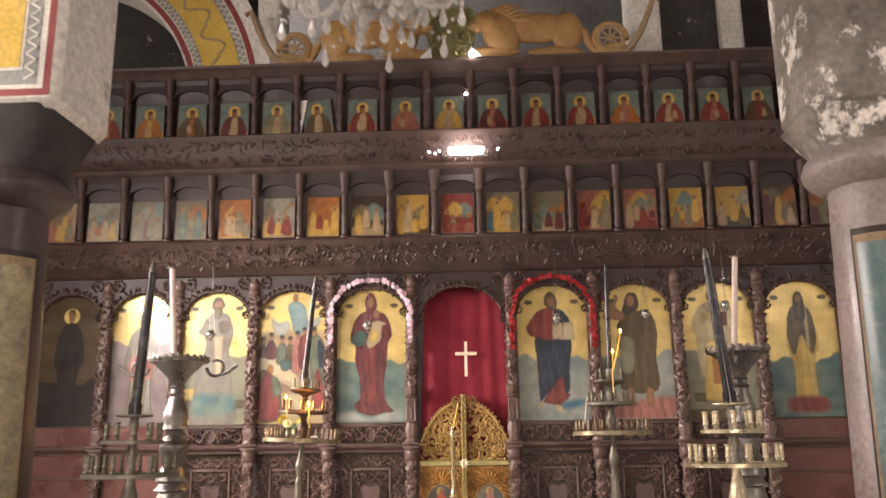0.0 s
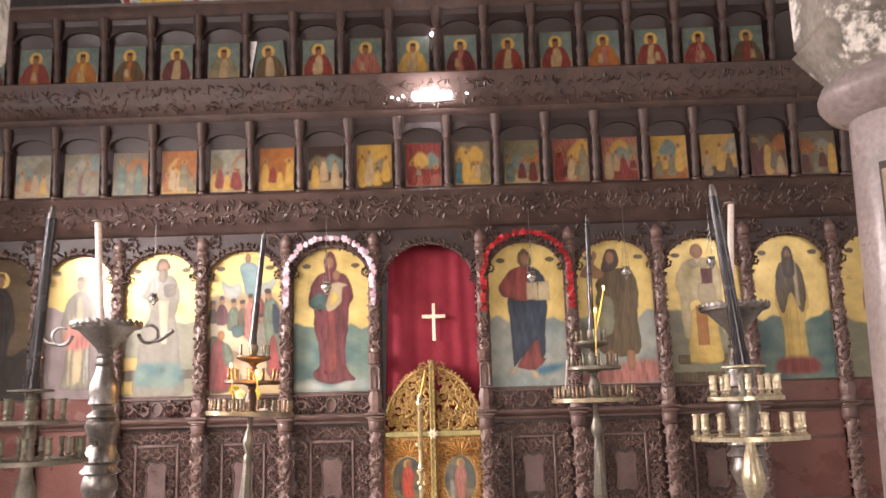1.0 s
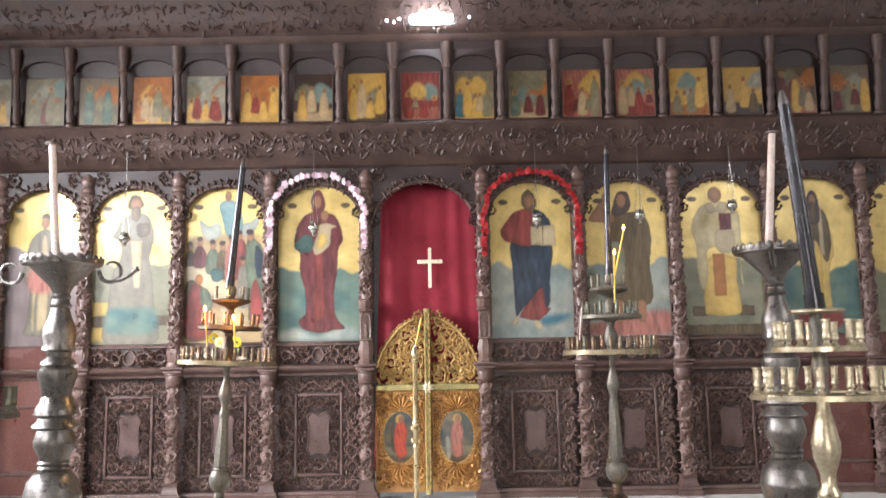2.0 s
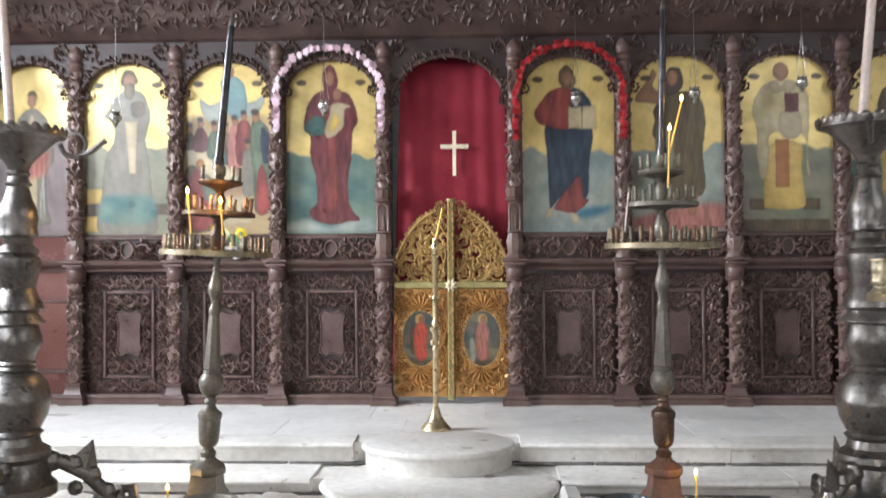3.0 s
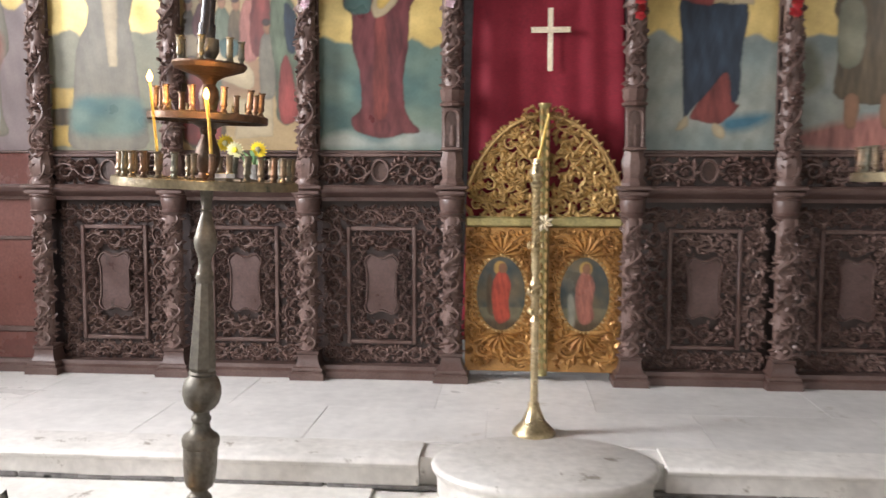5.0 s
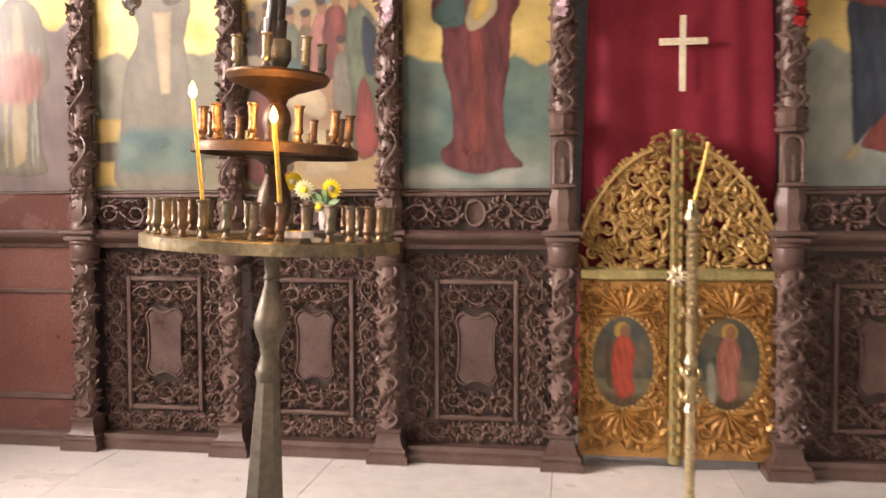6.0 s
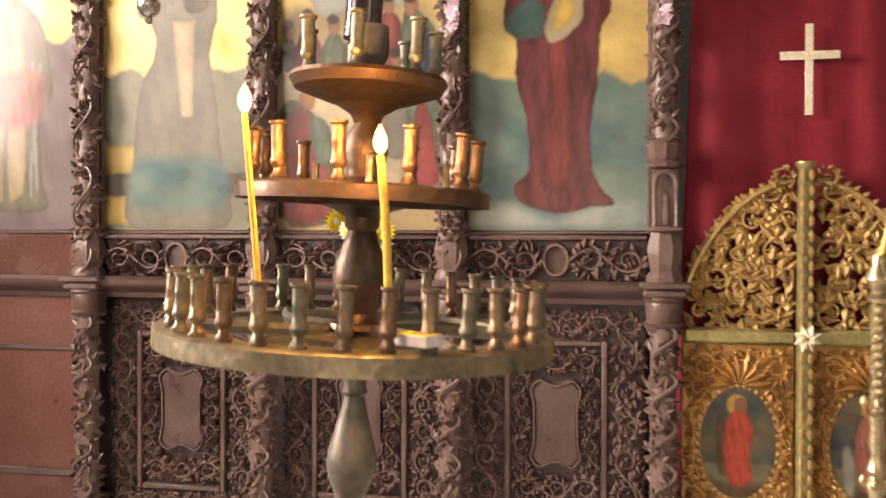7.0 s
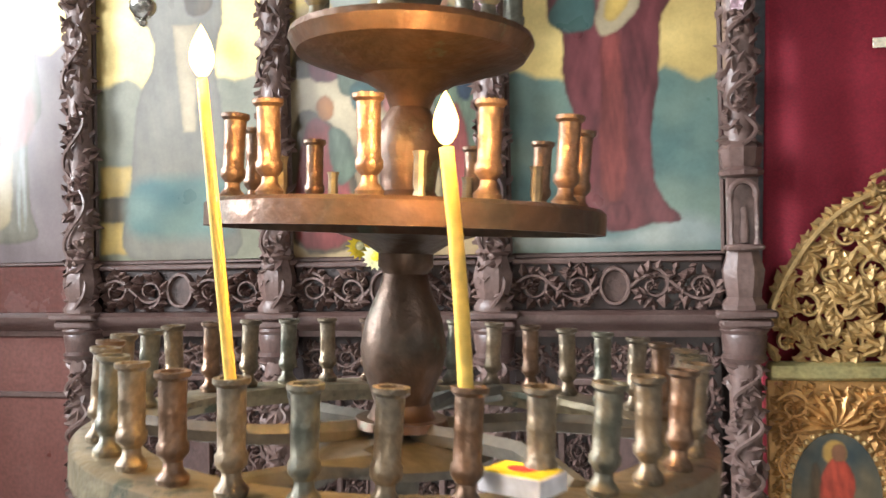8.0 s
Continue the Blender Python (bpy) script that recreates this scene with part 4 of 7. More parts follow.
for k in range(-3, 19):
    for c, hw, y, z0, z1 in ((A0 + AP * k, AP / 2 - 0.03, 9.76, 4.56, 4.79), (B0 + BP * k, BP / 2 - 0.03, 9.61, 5.73, 5.95)):
        n = 8
        a = [(c + (hw - 0.02) * math.cos(math.pi * j / n), z0 + 0.1 * math.sin(math.pi * j / n)) for j in range(n + 1)]
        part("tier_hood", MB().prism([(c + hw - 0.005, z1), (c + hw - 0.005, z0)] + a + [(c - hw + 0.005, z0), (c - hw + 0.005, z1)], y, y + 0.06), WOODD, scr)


def oval(cx, cz, rx, rz, n=20):
    return [(cx + rx * math.cos(2 * math.pi * k / n), cz + rz * math.sin(2 * math.pi * k / n)) for k in range(n)]


# ---------------------------------------------------------------- gilded double doors, curtain, cross
DC, DW = 0.137, 0.512
OVAL = paint("oval_dusk_sky", (0.035, 0.06, 0.07), (0.13, 0.12, 0.08), 0.3, 5)
ROBER = paint("oval_vermilion", (0.3, 0.05, 0.03), fold=True)
door = thing("royal_doors", (DC, 10.1, PLAT), "low gilded double doors with pierced foliage and painted ovals", "double doors")


def door_head(x):
    """Height of the scalloped head at x."""
    t = min(1, abs(x - DC) / (DW + 0.004))
    return 1.53 + 0.56 * (1 - t ** 2.1) ** 0.72


for s in (-1, 1):
    lf = part("leaf_board", MB().box(DC + (0.035 if s > 0 else -DW), DC + (DW if s > 0 else -0.035), 10.1, 10.135, 0.41, 1.37, 0.004), GILTO, door, "orange-gilt lower leaf")
    a, b = (DC + 0.045, DC + DW - 0.01) if s > 0 else (DC - DW + 0.01, DC - 0.045)
    c = (a + b) / 2
    keep = lambda u, v: ((u - c) / 0.178) ** 2 + ((v - 0.93) / 0.262) ** 2 > 1.06 and a < u < b and 0.44 < v < 1.37
    cv = Carve(10.1, keep)
    cv.band(a, b, 1.18, 1.36, 0.026)
    cv.band(a, b, 0.45, 0.68, 0.026)
    cv.band(a, a + 0.12, 0.6, 1.24, 0.02)
    cv.band(b - 0.12, b, 0.6, 1.24, 0.02)
    for k in range(9):
        t = math.pi * (k / 8)
        cv.leaf(c, 1.19, t, 0.17, 0.05, 0.03)
        cv.leaf(c, 0.67, -t, 0.17, 0.05, 0.03)
    part("carving", cv, GILTO, lf, "orange-gilt acanthus carving")
    mb = MB()
    for k in range(40):
        t = 2 * math.pi * k / 40
        m_ = Matrix.Rotation(math.pi / 2, 3, "X")
        mb.lathe([(0, -0.008), (0.012, 0), (0.009, 0.009), (0, 0.013)], (c + 0.172 * math.cos(t), 10.096, 0.93 + 0.255 * math.sin(t)), 7, m_)
    part("bead_ring", mb, GILT, lf)
    ov = [(c + 0.16 * math.cos(2 * math.pi * k / 32), 0.93 + 0.243 * math.sin(2 * math.pi * k / 32)) for k in range(32)]
    fl = part("painted_oval", MB().prism(ov, 10.094, 10.101), OVAL, lf, "oval dusk-blue painting with a robed shape")
    ly = [([(c - 0.3, 0.5), (c + 0.3, 0.5), (c + 0.3, 0.83), (c, 0.845), (c - 0.3, 0.83)], IGRN, 0.006, False),
          ([(c - 0.3, 0.5), (c + 0.3, 0.5), (c + 0.3, 0.74), (c - 0.3, 0.77)], IBRN, 0.02, False),
          (oval(c + 0.005 * s, 1.1, 0.042, 0.047), IOCH, 0.006, False)]
    rb = smooth_poly([(c - 0.02, 1.075), (c + 0.03, 1.07), (c + 0.065, 0.99), (c + 0.05, 0.87), (c + 0.06, 0.77), (c - 0.01, 0.73), (c - 0.05, 0.8), (c - 0.06, 0.97)], 4)
    if s > 0:
        ly.append((smooth_poly([(c - 0.11, 0.92), (c - 0.07, 0.91), (c - 0.06, 0.74), (c - 0.1, 0.73)], 3), IPALE, 0.006, True))
    else:
        ly.append((smooth_poly([(c - 0.09, 1.03), (c - 0.06, 1.04), (c - 0.04, 0.8), (c - 0.09, 0.82)], 3), IBRN, 0.006, True))
    ly.append((rb, ROBER if s < 0 else IROSE, 0.004, True))
    ly.append((oval(c + 0.01, 1.1, 0.027, 0.034, 16), ISKIN, 0.004, True))
    half = lambda q: 0.16 * math.sqrt(max(0.003, 1 - ((q - 0.93) / 0.243) ** 2))
    painted("painted_face", c, 10.0895, 0.6875, 1.1725, half, OVAL, ly, 0.005, fl, 0.004, 0.4)
    part("rail", MB().box(a - 0.01, b + 0.01, 10.07, 10.14, 1.37, 1.44, 0.014), GILTG, lf)
    # pierced head
    keep = lambda u, v: a - 0.005 < u < b + 0.01 and 1.43 < v < door_head(u) + 0.02
    cv = Carve(10.11, keep)
    for i in range(3):
        for j in range(5):
            u, v = a + 0.07 + i * 0.15 + (0.07 if j % 2 else 0), 1.51 + j * 0.135
            cv.scroll(u, v, 0.088, rnd.uniform(0, 6), s if (i + j) % 2 else -s, 0.022)
    for k in range(150):
        cv.leaf(rnd.uniform(a, b), rnd.uniform(1.44, 2.1), rnd.uniform(0, 6.28), rnd.uniform(0.06, 0.1), 0.042, 0.028)
    ph = part("pierced_head", cv, GILT, door, "pierced gilt foliage head")
    edge = [(a + (b - a) * k / 24, door_head(a + (b - a) * k / 24)) for k in range(25)]
    cv = Carve(10.1)
    cv.strip(edge, 0.035, 0.024)
    for k, (u, v) in enumerate(edge):
        q = math.pi / 2 + (0.9 if s < 0 else -0.9) * ((-1) ** k)
        cv.leaf(u, v, q, 0.042, 0.034, 0.022)
    part("crest", cv, GILT, ph)
    u, v = DC + s * 0.07, 2.1
    cv = Carve(10.09)
    cv.scroll(u + s * 0.02, v, 0.055, 1.2, -s, 0.03)
    part("crest_scroll", cv, GILT, ph)
post = part("meeting_post", MB().lathe([(0.034, 0.39), (0.034, 2.14), (0.042, 2.15), (0.042, 2.17)], (DC, 10.085, 0), 14), GILTG, door, "greenish gilt meeting post with carved knots")
mb = MB()
for k in range(26):
    z = 0.46 + k * 0.066
    for q in (-1, 1):
        mb.lathe([(0, -0.03), (0.011, -0.012), (0.012, 0.008), (0, 0.03)], (DC + q * 0.018 * (-1) ** k, 10.048, z), 6)
part("knots", mb, GILT, post)
cv = Carve(10.045)
cv.rosette(DC, 1.405, 0.062, 8, 0.03)
part("rosette", cv, RIB, post, "pale carved flower")

# curtain in heavy folds
mb = MB()
nx, nz = 60, 14
for j in range(nz + 1):
    v = j / nz
    z = 0.6 + (3.5 - 0.6) * v
    for i in range(nx + 1):
        u = i / nx
        half0, half1 = 0.56, 0.47
        x = DC + 0.02 + (2 * u - 1) * (half0 + (half1 - half0) * v)
        e = abs(2 * u - 1)
        y = 10.21 - 0.008 * math.sin(u * 24 + 2.2 * math.sin(u * 7 + 1) + 1.2 * math.sin(v * 2)) * (0.25 + 0.75 * e ** 2) * (0.6 + 0.4 * math.sin(u * 9 + v * 2)) - 0.0025 * math.sin(u * 43 + 3 * math.sin(u * 5) + v) - 0.012 * math.sin(u * 5 + 0.8 * v)
        mb.v.append((x, y, z))
for j in range(nz):
    for i in range(nx):
        k = j * (nx + 1) + i
        mb.f.append((k, k + 1, k + nx + 2, k + nx + 1))
cur = tagged(part("curtain", mb, CURT, None, "", True, 80), "deep red velvet curtain hanging behind the gilded doors", "curtain")
cur.modifiers.new("thickness", "SOLIDIFY").thickness = 0.006
cr = tagged(part("curtain_cross", MB().box(0.153, 0.187, 10.166, 10.172, 2.385, 2.79, 0.002).box(0.045, 0.298, 10.161, 10.166, 2.63, 2.668, 0.002), RIB, None), "cream ribbon cross sewn on the red curtain", "cross")


# ---------------------------------------------------------------- icons
IY = 10.11
# near-black paint: the pier's shade on the outermost icon is put into it
DULL = paint("icon_shaded_brown", (0.03, 0.025, 0.022), None, 0.75)
FOLD = {m.name: paint(m.name + "_fold", tuple(min(1, v * 1.7) for v in col)) for m, col in ((IMAR, (0.1, 0.03, 0.032)), (INAVY, (0.02, 0.035, 0.055)), (IGREY, (0.2, 0.2, 0.18)), (IBRN, (0.08, 0.06, 0.035)), (IOCH, (0.3, 0.22, 0.08)), (IROSE, (0.2, 0.12, 0.11)))}


def big_icon(x, label, shapes, ground=None, hill=ITEAL, hz=0.42, under=None, tall=1.0, mat=None):
    """An arched panel painting: gold ground, hills, and flat painted shapes in layers. Shapes: name, points in half widths and heights, material, depth."""
    z0, H, hw = 1.87, 1.54, 0.405
    ic = thing("icon_painting", (x, IY, z0), label, "icon painting", "large icons of the screen")
    pan = part("panel", MB().prism(arch(x, z0, 3.08, hw, 0.345), IY, IY + 0.088), WOODD, ic)
    n = 24
    hp = [(x - hw - 0.1, z0 - 0.1), (x + hw + 0.1, z0 - 0.1)]
    hp += [(x + hw + 0.1 - (2 * hw + 0.2) * k / n, z0 + H * (hz + 0.022 * math.sin(k * 0.55 + x * 3) + 0.012 * math.sin(k * 1.3 + x) + 0.025 * abs(k / n - 0.5) * 4)) for k in range(n + 1)]
    low = [(u, z0 + (v - z0) * 0.45 if v > z0 else v) for u, v in hp]
    layers = [(hp, hill, 0.012, False), (low, under or hill, 0.05, False)]
    for nm, pts, mt, sm in shapes:
        q = [(x + u * hw, z0 + v * H * tall) for u, v in pts]
        layers.append((smooth_poly(q, 4) if sm else q, mt, 0.03 if nm in ("footing", "cloud", "shadow", "rock", "scrub", "garment_hem") else 0.0055, nm not in ("halo", "cloud", "shadow", "rock", "scrub", "footing", "garment_hem")))
    for s in (-1, 1):
        layers.append((oval(x + s * 0.27, z0 + 1.36, 0.05, 0.028, 12), IBRN, 0.006, True))
    half = lambda q: hw if q <= 3.08 else hw * math.sqrt(max(0.0004, 1 - ((q - 3.08) / 0.345) ** 2))
    painted("painted_face", x, IY - 0.004, z0, z0 + 1.21 + 0.3445, half, ground or IGOLD, layers, 0.0078, ic, mat=mat)
    fr = MB()
    a = arch(x, z0, 3.08, hw + 0.012, 0.36, 20)[2:]
    part("frame", MB().tube([(x - hw - 0.008, IY - 0.004, z0 - 0.01)] + [(u, IY - 0.004, v) for u, v in a[::-1]] + [(x + hw + 0.008, IY - 0.004, z0 - 0.01), (x - hw - 0.008, IY - 0.004, z0 - 0.01)], 0.011, 6), WOODM, ic)
    return ic


def standing(robe, inner, over=None, tall=0.9, wide=0.44, head=0.0):
    """Flat shapes of a tall robed form: halo, robe, inner garment, head."""
    w_ = wide
    r = [(-0.09 + head, tall - 0.11), (0.1 + head, tall - 0.11), (w_ * 0.72, tall - 0.18), (w_ * 0.98, tall - 0.32), (w_ * 1.0, tall - 0.42), (w_ * 0.78, tall - 0.47), (w_ * 0.66, 0.33), (w_ * 0.72, 0.16), (w_ * 0.9, 0.075), (0.1, 0.055), (-0.1, 0.06), (-w_ * 0.86, 0.075), (-w_ * 0.7, 0.17), (-w_ * 0.64, 0.34), (-w_ * 0.8, tall - 0.47), (-w_, tall - 0.4), (-w_ * 0.9, tall - 0.29), (-w_ * 0.66, tall - 0.17)]
    i = [(-0.06, tall - 0.17), (0.07, tall - 0.18), (0.13, tall - 0.4), (0.12, 0.16), (0.0, 0.1), (-0.12, 0.13), (-0.1, tall - 0.45)]
    sh = [("halo", oval(head, tall - 0.055, 0.24, 0.062), IHALO, False), ("robe", r, robe, True), ("inner_garment", i, inner, True)]
    # drapery folds, a shade apart from the robe
    for q, (u0, u1) in enumerate(((-0.28, -0.22), (0.2, 0.27), (-0.17, -0.24), (0.3, 0.2))):
        sh.append(("fold", [(u0 * w_ * 2, tall - 0.3 - 0.05 * (q % 2)), (u0 * w_ * 2 + 0.05, tall - 0.33), (u1 * w_ * 2 + 0.035, 0.2), (u1 * w_ * 2 + 0.02, 0.09), (u1 * w_ * 2 - 0.01, 0.2)], FOLD.get(robe.name, robe) if q % 2 else inner, True))
    sh.append(("head", oval(head, tall - 0.06, 0.1, 0.046, 16), ISKIN, False))
    sh.append(("hair", [(head - 0.12, tall - 0.06), (head - 0.08, tall - 0.005), (head + 0.08, tall - 0.005), (head + 0.12, tall - 0.06), (head + 0.07, tall - 0.03), (head - 0.07, tall - 0.03)], IBRN, True))
    return sh + (over or [])


BX = [(a + b) / 2 for a, b in zip(PX, PX[1:])]
BOOK = ("book", [(0.1, 0.52), (0.52, 0.53), (0.52, 0.66), (0.1, 0.65)], ICRM, False)
# shade is in this icon's colours; the matte face drops the window reflection
big_icon(BX[0], "arched icon of a robed form on ochre, both darkened for shade", standing(DULL, DULL), paint("icon_shaded_ochre", (0.08, 0.055, 0.03), None, 0.7), DULL, 0.3, mat=MATTE)
big_icon(BX[1], "arched icon with a pale mauve standing form on gold", standing(IGREY, ICRM, [("garment_hem", [(-0.3, 0.35), (0.3, 0.36), (0.34, 0.52), (-0.32, 0.5)], IROSE, True)], 0.86, 0.5), None, paint("icon_pale_mauve", (0.15, 0.12, 0.12), (0.2, 0.165, 0.16)), 0.62, mat=GLAZED)
big_icon(BX[2], "arched icon of a grey vested form before a striped horizon", [
    ("stripe", [(-0.97, 0.30), (-0.56, 0.30), (-0.56, 0.20), (-0.97, 0.20)], IOCH, False),
    ("stripe", [(-0.97, 0.20), (-0.56, 0.20), (-0.56, 0.12), (-0.97, 0.12)], IBRN, False),
    ("stripe", [(-0.97, 0.12), (-0.56, 0.12), (-0.56, 0.02), (-0.97, 0.02)], IOCH, False),
    ("stripe", [(0.59, 0.20), (0.95, 0.20), (0.95, 0.13), (0.59, 0.13)], IBRN, False),
    ("robe", [(-0.10, 0.94), (-0.33, 0.89), (-0.44, 0.82), (-0.54, 0.77), (-0.36, 0.73), (-0.31, 0.63), (-0.51, 0.49), (-0.61, 0.22), (-0.63, 0.01), (0.62, 0.01), (0.56, 0.22), (0.49, 0.45), (0.41, 0.62), (0.51, 0.77), (0.38, 0.90), (0.21, 0.94)], IGREY, True),
    ("footing", [(-0.59, 0.24), (-0.05, 0.26), (0.56, 0.24), (0.59, 0.09), (0.00, 0.07), (-0.62, 0.09)], ITEAL, True),
    ("stole", [(-0.08, 0.74), (0.21, 0.74), (0.18, 0.40), (0.03, 0.40)], ICRM, False),
    ("book", [(0.08, 0.86), (0.36, 0.86), (0.36, 0.78), (0.10, 0.77)], IBRN, True),
    ("hair", [(-0.17, 1.02), (-0.08, 1.07), (0.10, 1.07), (0.21, 1.02), (0.18, 0.98), (-0.14, 0.97)], IBRN, True),
    ("head", oval(0.03, 1.005, 0.13, 0.046, 16), ISKIN, False),
    ("beard", [(-0.09, 0.98), (0.15, 0.98), (0.13, 0.91), (0.03, 0.88), (-0.07, 0.91)], IBRN, True),], None, IGRN, 0.47, tall=0.905)
IFAWN = paint("icon_fawn", (0.34, 0.25, 0.13), (0.26, 0.19, 0.1))
IMOSS = paint("icon_moss_robe", (0.07, 0.09, 0.06), fold=True)
crowd = [("cloud", [(-0.9, 0.46), (0.9, 0.46), (0.92, 0.66), (0.3, 0.74), (-0.2, 0.7), (-0.9, 0.68)], IFAWN, True),
         ("cloud", [(-0.95, 0.0), (0.95, 0.0), (0.95, 0.2), (0.2, 0.24), (-0.95, 0.16)], IFAWN, True),
         ("wing", [(-0.64, 0.8), (-0.42, 0.76), (-0.16, 0.78), (-0.1, 0.7), (-0.38, 0.66), (-0.56, 0.7)], IPALE, True), ("wing", [(0.34, 0.76), (0.6, 0.78), (0.85, 0.82), (0.74, 0.73), (0.5, 0.69), (0.3, 0.7)], IPALE, True),
         ("robe", [(-0.16, 0.9), (0.1, 0.93), (0.36, 0.88), (0.43, 0.74), (0.22, 0.67), (0.02, 0.7), (-0.08, 0.8)], ISKY, True), ("head", oval(0.06, 0.955, 0.085, 0.034, 12), ISKIN, False),
         ("bier", [(-0.98, 0.52), (-0.66, 0.53), (-0.2, 0.44), (0.2, 0.34), (0.16, 0.26), (-0.3, 0.3), (-0.98, 0.34)], ICRM, True),
         ("drape", [(-0.98, 0.36), (-0.72, 0.4), (-0.36, 0.28), (-0.3, 0.04), (-0.98, 0.04)], IBRN, True),
         ("robe", [(-0.86, 0.34), (-0.66, 0.38), (-0.44, 0.28), (-0.36, 0.05), (-0.96, 0.05)], IRED, True), ("robe", [(-0.6, 0.34), (-0.4, 0.34), (-0.28, 0.24), (-0.5, 0.2)], IMOSS, True), ("head", oval(-0.62, 0.41, 0.1, 0.036, 12), IORG, False),
         ("table", [(-0.1, 0.22), (0.54, 0.23), (0.54, 0.06), (-0.1, 0.05)], ICRM, False)]
for u, v, w_, lo, mt in ((-0.86, 0.6, 0.13, 0.5, IBRN), (-0.62, 0.63, 0.16, 0.49, IMAR), (-0.3, 0.61, 0.16, 0.45, IMOSS), (-0.06, 0.6, 0.13, 0.42, IBRN), (0.16, 0.64, 0.15, 0.4, IROSE), (0.36, 0.67, 0.17, 0.42, ITUNIC), (0.46, 0.5, 0.13, 0.24, IGREY)):
    crowd += [("robe", [(u - 0.05, v), (u + 0.05, v), (u + w_, v - 0.06), (u + w_ * 0.95, lo), (u - w_ * 0.95, lo), (u - w_, v - 0.06)], mt, True), ("head", oval(u, v + 0.025, 0.075, 0.03, 12), ISKIN, False), ("hair", oval(u - 0.01, v + 0.045, 0.075, 0.016, 12), IDARK, False)]
crowd += [("robe", [(0.55, 0.67), (0.72, 0.67), (0.95, 0.58), (0.98, 0.34), (0.93, 0.14), (0.62, 0.13), (0.58, 0.34), (0.5, 0.5)], IMOSS, True), ("hem", [(0.66, 0.34), (0.8, 0.4), (0.95, 0.2), (0.93, 0.13), (0.66, 0.13)], IRED, True),
          ("sleeve", [(0.74, 0.62), (0.93, 0.57), (0.92, 0.42), (0.78, 0.44)], INAVY, True), ("head", oval(0.63, 0.69, 0.09, 0.036, 12), ISKIN, False), ("hair", oval(0.61, 0.715, 0.1, 0.02, 12), IDARK, False),
          ("basket", [(-0.34, 0.47), (-0.04, 0.47), (-0.08, 0.4), (-0.3, 0.4)], ISLEEVE, True)]
big_icon(BX[3], "crowded arched icon of many small robed shapes", crowd, None, paint("icon_umber_ground", (0.26, 0.15, 0.08), (0.2, 0.13, 0.08)), 0.4)
big_icon(BX[4], "arched icon of a maroon robed form holding a pale bundle", [
    ("cloud", [(-0.96, 0.01), (0.96, 0.01), (0.93, 0.07), (0.61, 0.09), (-0.01, 0.04), (-0.55, 0.08), (-0.94, 0.05)], IPALE, True),
    ("robe", [(-0.16, 0.84), (-0.38, 0.81), (-0.55, 0.73), (-0.61, 0.62), (-0.47, 0.57), (-0.46, 0.45), (-0.34, 0.33), (-0.32, 0.18), (-0.47, 0.14), (-0.46, 0.10), (-0.30, 0.07), (0.09, 0.05), (0.38, 0.07), (0.65, 0.08), (0.42, 0.16), (0.38, 0.31), (0.46, 0.45), (0.48, 0.58), (0.60, 0.67), (0.46, 0.79), (0.28, 0.83), (0.09, 0.84)], IMAR, True),
    ("tunic", [(-0.09, 0.55), (0.09, 0.56), (0.11, 0.45), (0.15, 0.27), (0.09, 0.14), (-0.09, 0.14), (-0.12, 0.27), (-0.09, 0.45)], ITUNIC, True),
    ("fold", [(0.11, 0.57), (0.30, 0.58), (0.36, 0.45), (0.3, 0.39), (0.19, 0.31)], IMAR, True),
    ("hem", [(-0.09, 0.11), (0.09, 0.13), (0.17, 0.09), (0.11, 0.06), (-0.05, 0.07)], IMAR, True),
    ("sleeve", [(-0.32, 0.69), (-0.16, 0.67), (-0.16, 0.59), (-0.36, 0.57), (-0.55, 0.59), (-0.60, 0.62), (-0.47, 0.67)], ISLEEVE, True),
    ("veil", [(-0.18, 0.94), (-0.03, 0.99), (0.13, 0.94), (0.15, 0.87), (0.07, 0.83), (-0.12, 0.83), (-0.18, 0.87)], IMAR, True),
    ("head", oval(-0.03, 0.906, 0.10, 0.043, 16), ISKIN, False),
    ("swaddling", [(0.05, 0.76), (0.26, 0.76), (0.44, 0.74), (0.30, 0.72), (0.28, 0.63), (0.07, 0.57), (-0.09, 0.56), (-0.14, 0.61), (-0.05, 0.68), (-0.01, 0.73)], ICRM, True), ("swaddling_fold", [(0.06, 0.7), (0.2, 0.66), (0.06, 0.6), (-0.06, 0.61)], IOCH, True),
    ("small_head", oval(0.14, 0.814, 0.10, 0.034, 16), ISKIN, False),], None, ITEAL, 0.42)
